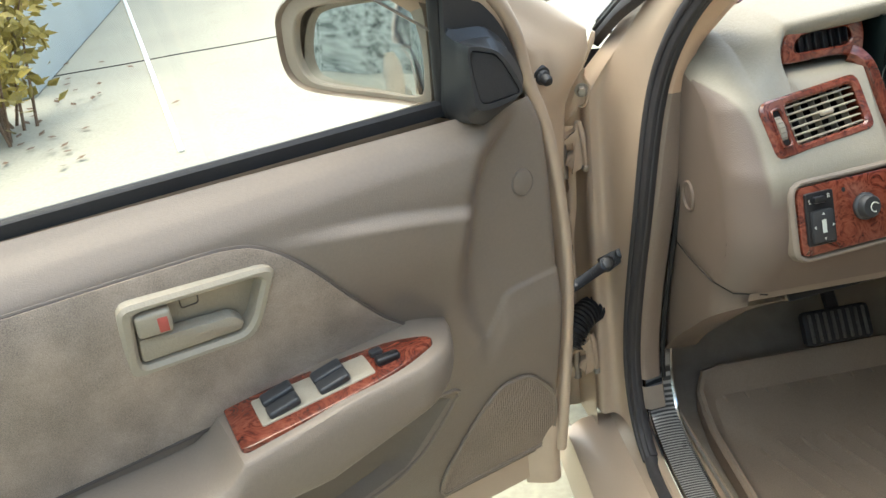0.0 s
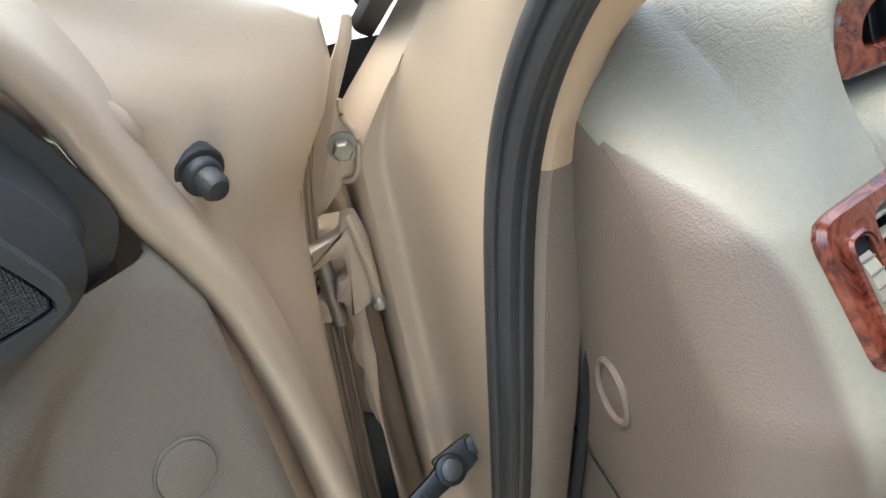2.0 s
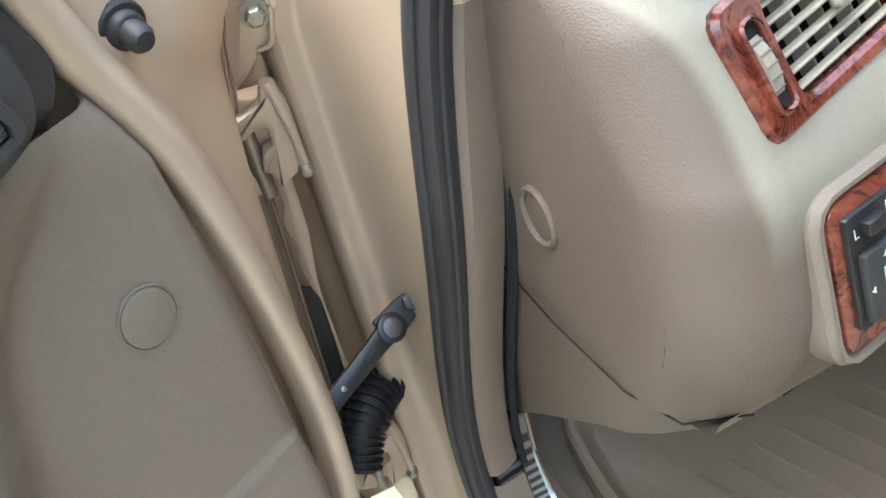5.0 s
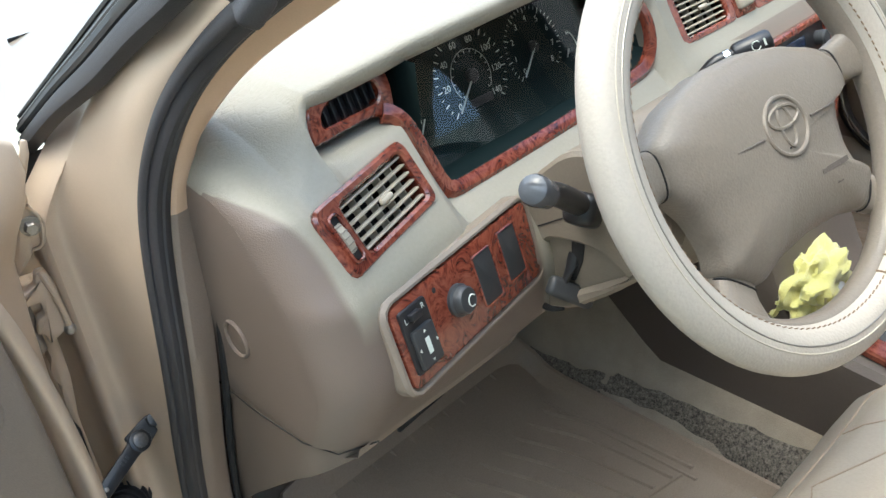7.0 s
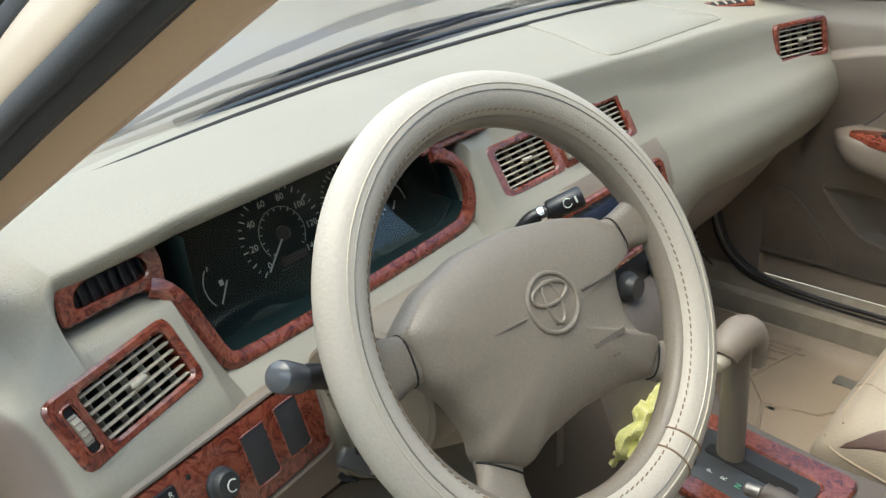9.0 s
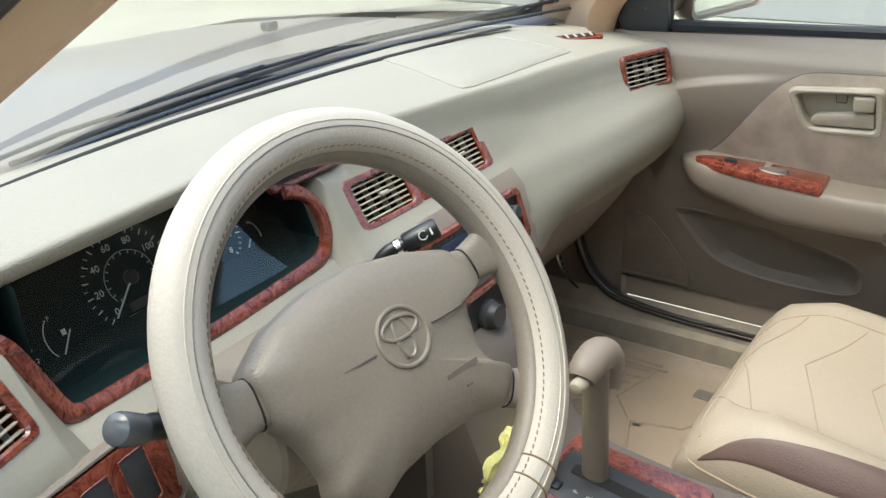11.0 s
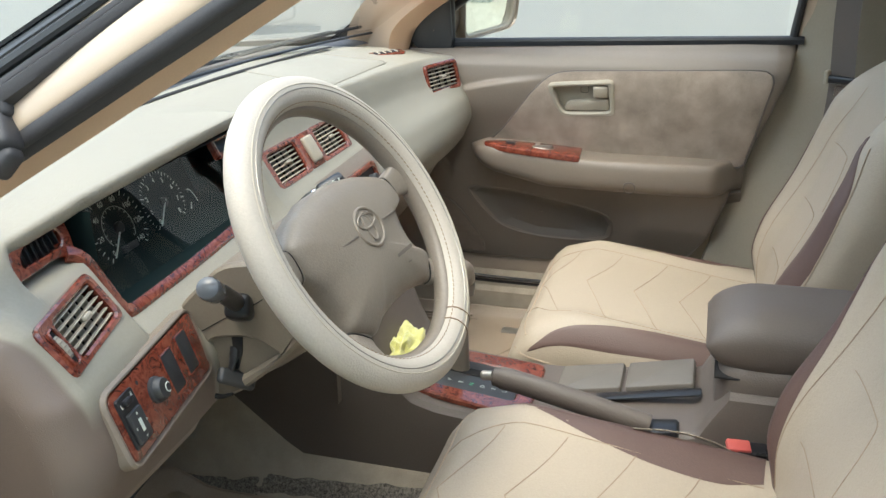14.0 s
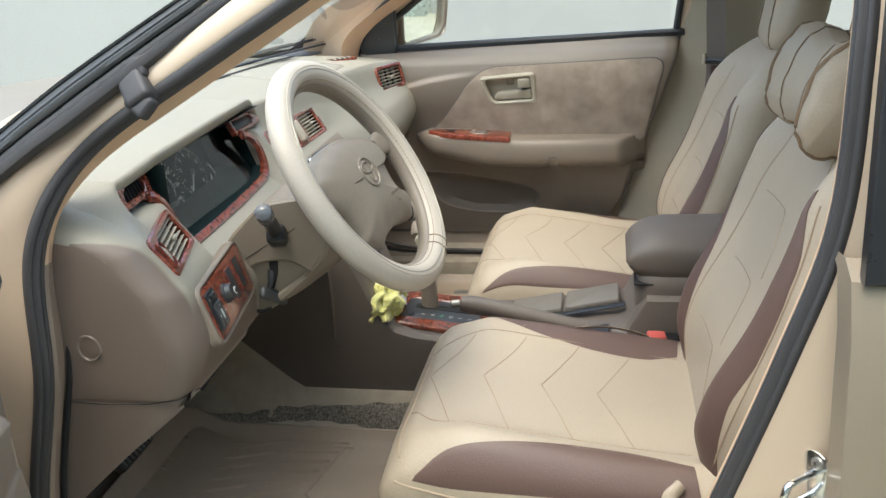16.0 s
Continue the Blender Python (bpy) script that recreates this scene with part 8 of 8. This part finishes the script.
part("release_button", rbox(G @ pose(-0.030, 0.062, 0.001), 0.016, 0.012, 0.005, 0.002), BLACK, con)
# shift lever
lev = thing("gear_shifter", "taupe plastic gear lever with a T grip", "gear lever")
part("shaft", tube(spline([(0.038, -0.170, 0.455), (0.040, -0.168, 0.52), (0.042, -0.166, 0.60), (0.043, -0.166, 0.65)], 5), 0.0135, 0.016, n=16, up=(0, 1, 0), taper=lambda t: 1.15 - 0.15 * t), WHEELGREY, lev)
part("grip", tube(spline([(0.000, -0.166, 0.652), (0.012, -0.166, 0.660), (0.040, -0.166, 0.664), (0.062, -0.168, 0.655), (0.070, -0.170, 0.632), (0.064, -0.171, 0.61)], 6), 0.022, 0.020, n=18, up=(0, 0, 1), taper=lambda t: 0.80 + 0.25 * math.sin(math.pi * t)), TAUPE, lev, "rounded taupe grip")
part("thumb_button", lathe([(0.010, 0), (0.010, 0.014), (0.007, 0.018), (0.002, 0.019)], basis((-0.002, -0.168, 0.650), (0, 1, 0), (0, 0, 1)) @ pose(0, 0, 0, 0, 180, 0), 16), TRIM, lev, "sand thumb button")
# handbrake
hb = thing("handbrake", "dark taupe handbrake lever", "handbrake")
part("lever", tube(spline([(-0.062, -0.255, 0.535), (-0.066, -0.30, 0.531), (-0.072, -0.40, 0.512), (-0.075, -0.50, 0.490)], 6), 0.0165, 0.0185, n=16, taper=lambda t: 1.0 if t > 0.08 else 0.85), BROWN, hb)
part("release_button", lathe([(0.008, 0), (0.008, 0.016), (0.005, 0.019)], basis((-0.0615, -0.252, 0.5355), (1, 0, 0), (0, 0.1, 1)) @ pose(0, 0, 0, 0, 0, 0) @ Matrix.Rotation(math.pi, 4, "Y"), 14), STEEL, hb, "bright release button")
part("boot", rbox(basis((-0.074, -0.45, 0.474), (0, 1, -0.15), (1, 0, 0)), 0.19, 0.042, 0.02, 0.006, 2), BLACK, con)
# lidded tray
for (ya, za), (yb, zb) in (((-0.338, 0.468), (-0.445, 0.489)), ((-0.452, 0.490), (-0.560, 0.513))):
    c = Vector((0.076, (ya + yb) / 2, (za + zb) / 2 - 0.002))
    part("tray_lid", plate(rrect(0.086, math.hypot(ya - yb, za - zb), 0.006), 0.012, basis(c, (1, 0, 0), (0, ya - yb, za - zb)), 0.004), LID, con, "grey-taupe tray lid")
part("side_slot", plate(rrect(0.022, 0.17, 0.006), 0.003, basis((0.012, -0.49, 0.4935), (1, 0, 0), (0, 0.98, -0.20)), 0.001), BLACK, con, "dark slot beside the tray")
# padded armrest box
rows = []
for i in range(44):
    t = i / 43
    y = -0.572 - 0.30 * t
    e = min(1, t / 0.26, (1 - t) / 0.16)
    cap = max(0.04, math.sqrt(max(0, 1 - (1 - e) ** 2)))
    rows.append([(0.022 + 0.092 * (0.8 + 0.2 * cap) * spow(math.cos(a), 0.72), y, 0.625 + 0.055 * spow(math.sin(a), 0.78) * cap + 0.004 * t) for a in np.linspace(0, 2 * math.pi, 41)[:-1]])
arm = part("armrest_lid", skin(rows, closed_v=True, cap=True), BROWN, con, "padded dark taupe armrest lid")
part("armrest_box", rbox(pose(0.022, -0.735, 0.535), 0.19, 0.29, 0.15, 0.035, 5), BROWN, con)
part("lid_joint", rbox(pose(0.022, -0.735, 0.585), 0.186, 0.296, 0.004, 0.001, 1), GAP, con)


def rubber_mat(x0, x1, y0, y1, name_label):
    m = thing("floor_mat", name_label, "floor mat", "rubber mats")
    z = 0.282
    rows = []
    ol = resample(rounded([(x0, y1), (x1, y1), (x1, y0 - 0.02), (x1 - 0.05, y0), (x0 + 0.02, y0)], 0.035, 6), 80)
    c = Vector(((x0 + x1) / 2, (y0 + y1) / 2))

    def lift(p):
        return 0.06 * max(0.0, (p.y - 0.22) / 0.1) ** 1.5
    for d, h in ((0.0, -0.012), (0.0, 0.016), (0.004, 0.021), (0.010, 0.021), (0.020, 0.006), (0.028, 0.0)):
        rows.append([(p.x, p.y, z + h + lift(p)) for p in inset(ol, d)])
    last = inset(ol, 0.028)
    for k in (0.7, 0.35, 0.02):
        rows.append([(c.x + (p.x - c.x) * k, c.y + (p.y - c.y) * k, z + lift(Vector((0, c.y + (p.y - c.y) * k)))) for p in last])
    part("tray", skin(rows, closed_v=True), MAT, m, "brown rubber tray")
    for i in range(11):
        xf = x0 + 0.065 + (x1 - x0 - 0.15) * i / 10
        ye = 0.02 - 0.05 * abs(i - 4.5) / 5
        pts = spline([(xf, 0.285, z), (xf + 0.012, 0.20, z), (xf + 0.045, 0.10, z), (xf + 0.055 + 0.03 * (1 - i / 10), ye, z)], 6)
        part("ridge", tube([(p.x, p.y, z + lift(p) + 0.001) for p in pts], 0.0036, 0.0042, n=6), MAT, m)
    for pts in ([(x0 + 0.05, 0.29), (x1 - 0.10, 0.29), (x1 - 0.055, 0.24), (x1 - 0.045, -0.05)], [(x1 - 0.05, -0.03), (x0 + 0.30, 0.0), (x0 + 0.24, -0.05), (x0 + 0.10, -0.10)], [(x0 + 0.24, -0.05), (x0 + 0.26, -0.14), (x0 + 0.35, -0.20), (x1 - 0.05, -0.22)]):
        part("cross_ridge", tube([(a, b, z + 0.001) for a, b in pts], 0.003, n=6), MAT, m)
    return m


rubber_mat(-0.655, -0.158, 0.315, -0.45, "brown ribbed rubber floor mat by the pedals")
rubber_mat(0.19, 0.655, 0.315, -0.45, "brown ribbed rubber floor mat, passenger side")
cp = thing("carpet_mat", "grey speckled carpet offcut beside the rubber mat", "carpet")
rows = []
for y in np.linspace(0.34, -0.5, 90):
    xa = interp(-y, (-0.34, -0.19, -0.06, 0.04, 0.13, 0.5), (-0.200, -0.163, -0.146, -0.150, -0.166, -0.172))
    xb = interp(-y, (-0.34, -0.16, 0.0, 0.145, 0.5), (-0.152, -0.133, -0.131, -0.121, -0.119)) + 0.002 * math.sin(61 * y) + 0.0015 * math.sin(143 * y)
    za, zb = 0.284, interp(-y, (-0.34, -0.16, 0.0, 0.145, 0.5), (0.312, 0.324, 0.334, 0.342, 0.346))
    rows.append([(xa + (xb - xa) * f, y, za + (zb - za) * f + 0.008 * math.sin(math.pi * f) + 0.0015 * math.sin(90 * y + 9 * f)) for f in (0, 0.15, 0.35, 0.55, 0.75, 0.92, 1.0)] + [(xb + 0.003, y, zb - 0.008)])
part("strip", skin(rows), SPECKLE, cp)
# crumpled towel behind the wheel, on the console's front shelf
tw = thing("towel", "crumpled yellow-green microfibre towel on the console", "towel")
bm = bmesh.new()
rows = []
for i in range(40):
    t = i / 39
    th = math.pi * t
    row = []
    for j in range(48):
        a = 2 * math.pi * j / 48
        p = Vector((math.sin(th) * math.cos(a), math.sin(th) * math.sin(a), math.cos(th)))
        f = 1 + 0.40 * noise.noise(p * 2.1) + 0.55 * (0.30 - abs(noise.noise(p * 2.6 + Vector((3, 1, 5))))) + 0.04 * noise.noise(p * 12)
        row.append(Vector((-0.018, -0.088, 0.522)) + Vector((p.x * 0.064, p.y * 0.034, p.z * 0.040)) * f)
    rows.append(row)
part("cloth", skin(rows, closed_v=True, cap=True), YELLOW, tw)
part("tag", plate(rrect(0.026, 0.022, 0.003), 0.001, basis((0.005, -0.122, 0.515), (0.9, 0.2, 0.2), (0, 0.4, 0.9)), 0.0003), PAPER, tw, "white label")

# ---- the yard ----
gr = part("ground", skin([[(x, y, 0) for x in np.linspace(-1, 1, 41) * 150] for y in np.linspace(-1, 1, 41) * 150]), CONCRETE, None, "pale sunlit concrete drive", kind="structure")


def wall(name, x0, y0, x1, y1, h, mat, label):
    d = Vector((x1 - x0, y1 - y0, 0))
    m = Vector(((x0 + x1) / 2, (y0 + y1) / 2, h / 2))
    part(name, rbox(basis(m, d, (0, 0, 1)), d.length, h, 0.2, 0.01, 1), mat, None, label, kind="structure")


wall("wall_east", 5.75, -12, 5.40, 14, 3.2, WALLPAINT, "pale grey rendered yard wall")
wall("wall_west", -2.95, 4.2, -3.3, 16, 2.6, BLUEWALL, "blue-grey rendered garden wall")
# wall_side shows only in the door mirror; its height also cuts side light
wall("wall_side", -3.9, -7.4, -3.9, 2.4, 3.7, STAINED, "mould-stained grey yard wall")
wall("wall_south", -9, -7.5, 8, -7.5, 3.6, STAINED, "mould-stained grey yard wall")
part("painted_line", rbox(basis((-2.40, 5.0, 0.006), (-1.03, 4.17, 0), (4.17, 1.03, 0)), 4.4, 0.028, 0.012, 0.004, 1), surface("white_hose", (0.8, 0.8, 0.76), 0.6, vary=0.05, bump=0), None, "white line along the concrete", kind="structure")
for x0, y0, x1, y1 in ((-3.2, 4.6, 1.5, 5.2), (-3.5, 7.6, 2.0, 8.0)):
    a, b = Vector((x0, y0, 0.002)), Vector((x1, y1, 0.002))
    pts = [a.lerp(b, t) + Vector((0, 0.05 * noise.noise((9 * t, y0, 0)), 0)) for t in np.linspace(0, 1, 50)]
    part("slab_joint", tube(pts, 0.008, 0.003, n=6), GAP, None, "dark joint in the concrete", kind="structure")


def shrub(cx, cy, h, seed, dry=False):
    """Stems and many small leaves."""
    rnd = random.Random(seed)
    p = thing("shrub", "shrub with yellowing green leaves by the garden wall", "shrub", "shrubs")
    bm, lf = bmesh.new(), bmesh.new()
    for k in range(26):
        a, ln = rnd.uniform(0, 6.28), rnd.uniform(0.5, 1.0) * h
        base = Vector((cx + rnd.gauss(0, 0.12), cy + rnd.gauss(0, 0.12), 0))
        tip = base + Vector((math.cos(a) * 0.35 * h, math.sin(a) * 0.35 * h, ln))
        mid = base.lerp(tip, 0.5) + Vector((0, 0, 0.1 * h))
        path = spline([base, mid, tip], 5)
        tube(path, 0.008, n=5, bm=bm, taper=lambda t: 1.1 - 0.9 * t)
        for q in range(60):
            c = path[rnd.randrange(3, len(path))] + Vector((rnd.gauss(0, 0.07), rnd.gauss(0, 0.07), rnd.gauss(0, 0.07)))
            d = Vector((rnd.gauss(0, 1), rnd.gauss(0, 1), rnd.gauss(0.2, 0.6))).normalized()
            s = d.cross(Vector((rnd.gauss(0, 1), rnd.gauss(0, 1), rnd.gauss(0, 1)))).normalized()
            l, w = rnd.uniform(0.05, 0.11), rnd.uniform(0.016, 0.030)
            n_ = d.cross(s) * 0.006
            v = [lf.verts.new(x) for x in (c, c + d * l * 0.4 + s * w + n_, c + d * l, c + d * l * 0.4 - s * w + n_)]
            lf.faces.new(v)
    part("stems", bm, BARK, p)
    part("leaves", lf, LEAF, p, "green and yellow leaves", kind="stuff", smooth=False)


BARK = surface("brown_bark", (0.16, 0.10, 0.06), 0.9, vary=0.3, scale=30, bump=0.5)
LEAF = surface("yellow_green_leaf", (0.30, 0.24, 0.05), 0.6, vary=0.7, scale=9, bump=0.0)
shrub(-2.86, 3.50, 0.85, 3)
shrub(-3.3, 3.35, 0.9, 5)
rnd = random.Random(8)
lit = bmesh.new()
for k in range(110):
    x, y = -3.0 + rnd.gauss(0, 0.35), 3.6 + rnd.gauss(0, 0.5)
    a = rnd.uniform(0, 6.28)
    c = Vector((x, y, 0.012))
    d, s = Vector((math.cos(a), math.sin(a), rnd.uniform(0, 0.3))) * 0.05, Vector((-math.sin(a), math.cos(a), 0)) * 0.016
    lit.faces.new([lit.verts.new(v) for v in (c, c + d * 0.5 + s, c + d, c + d * 0.5 - s)])
part("leaf_litter", lit, BARK, None, "dry brown leaves on the ground", kind="stuff", smooth=False)
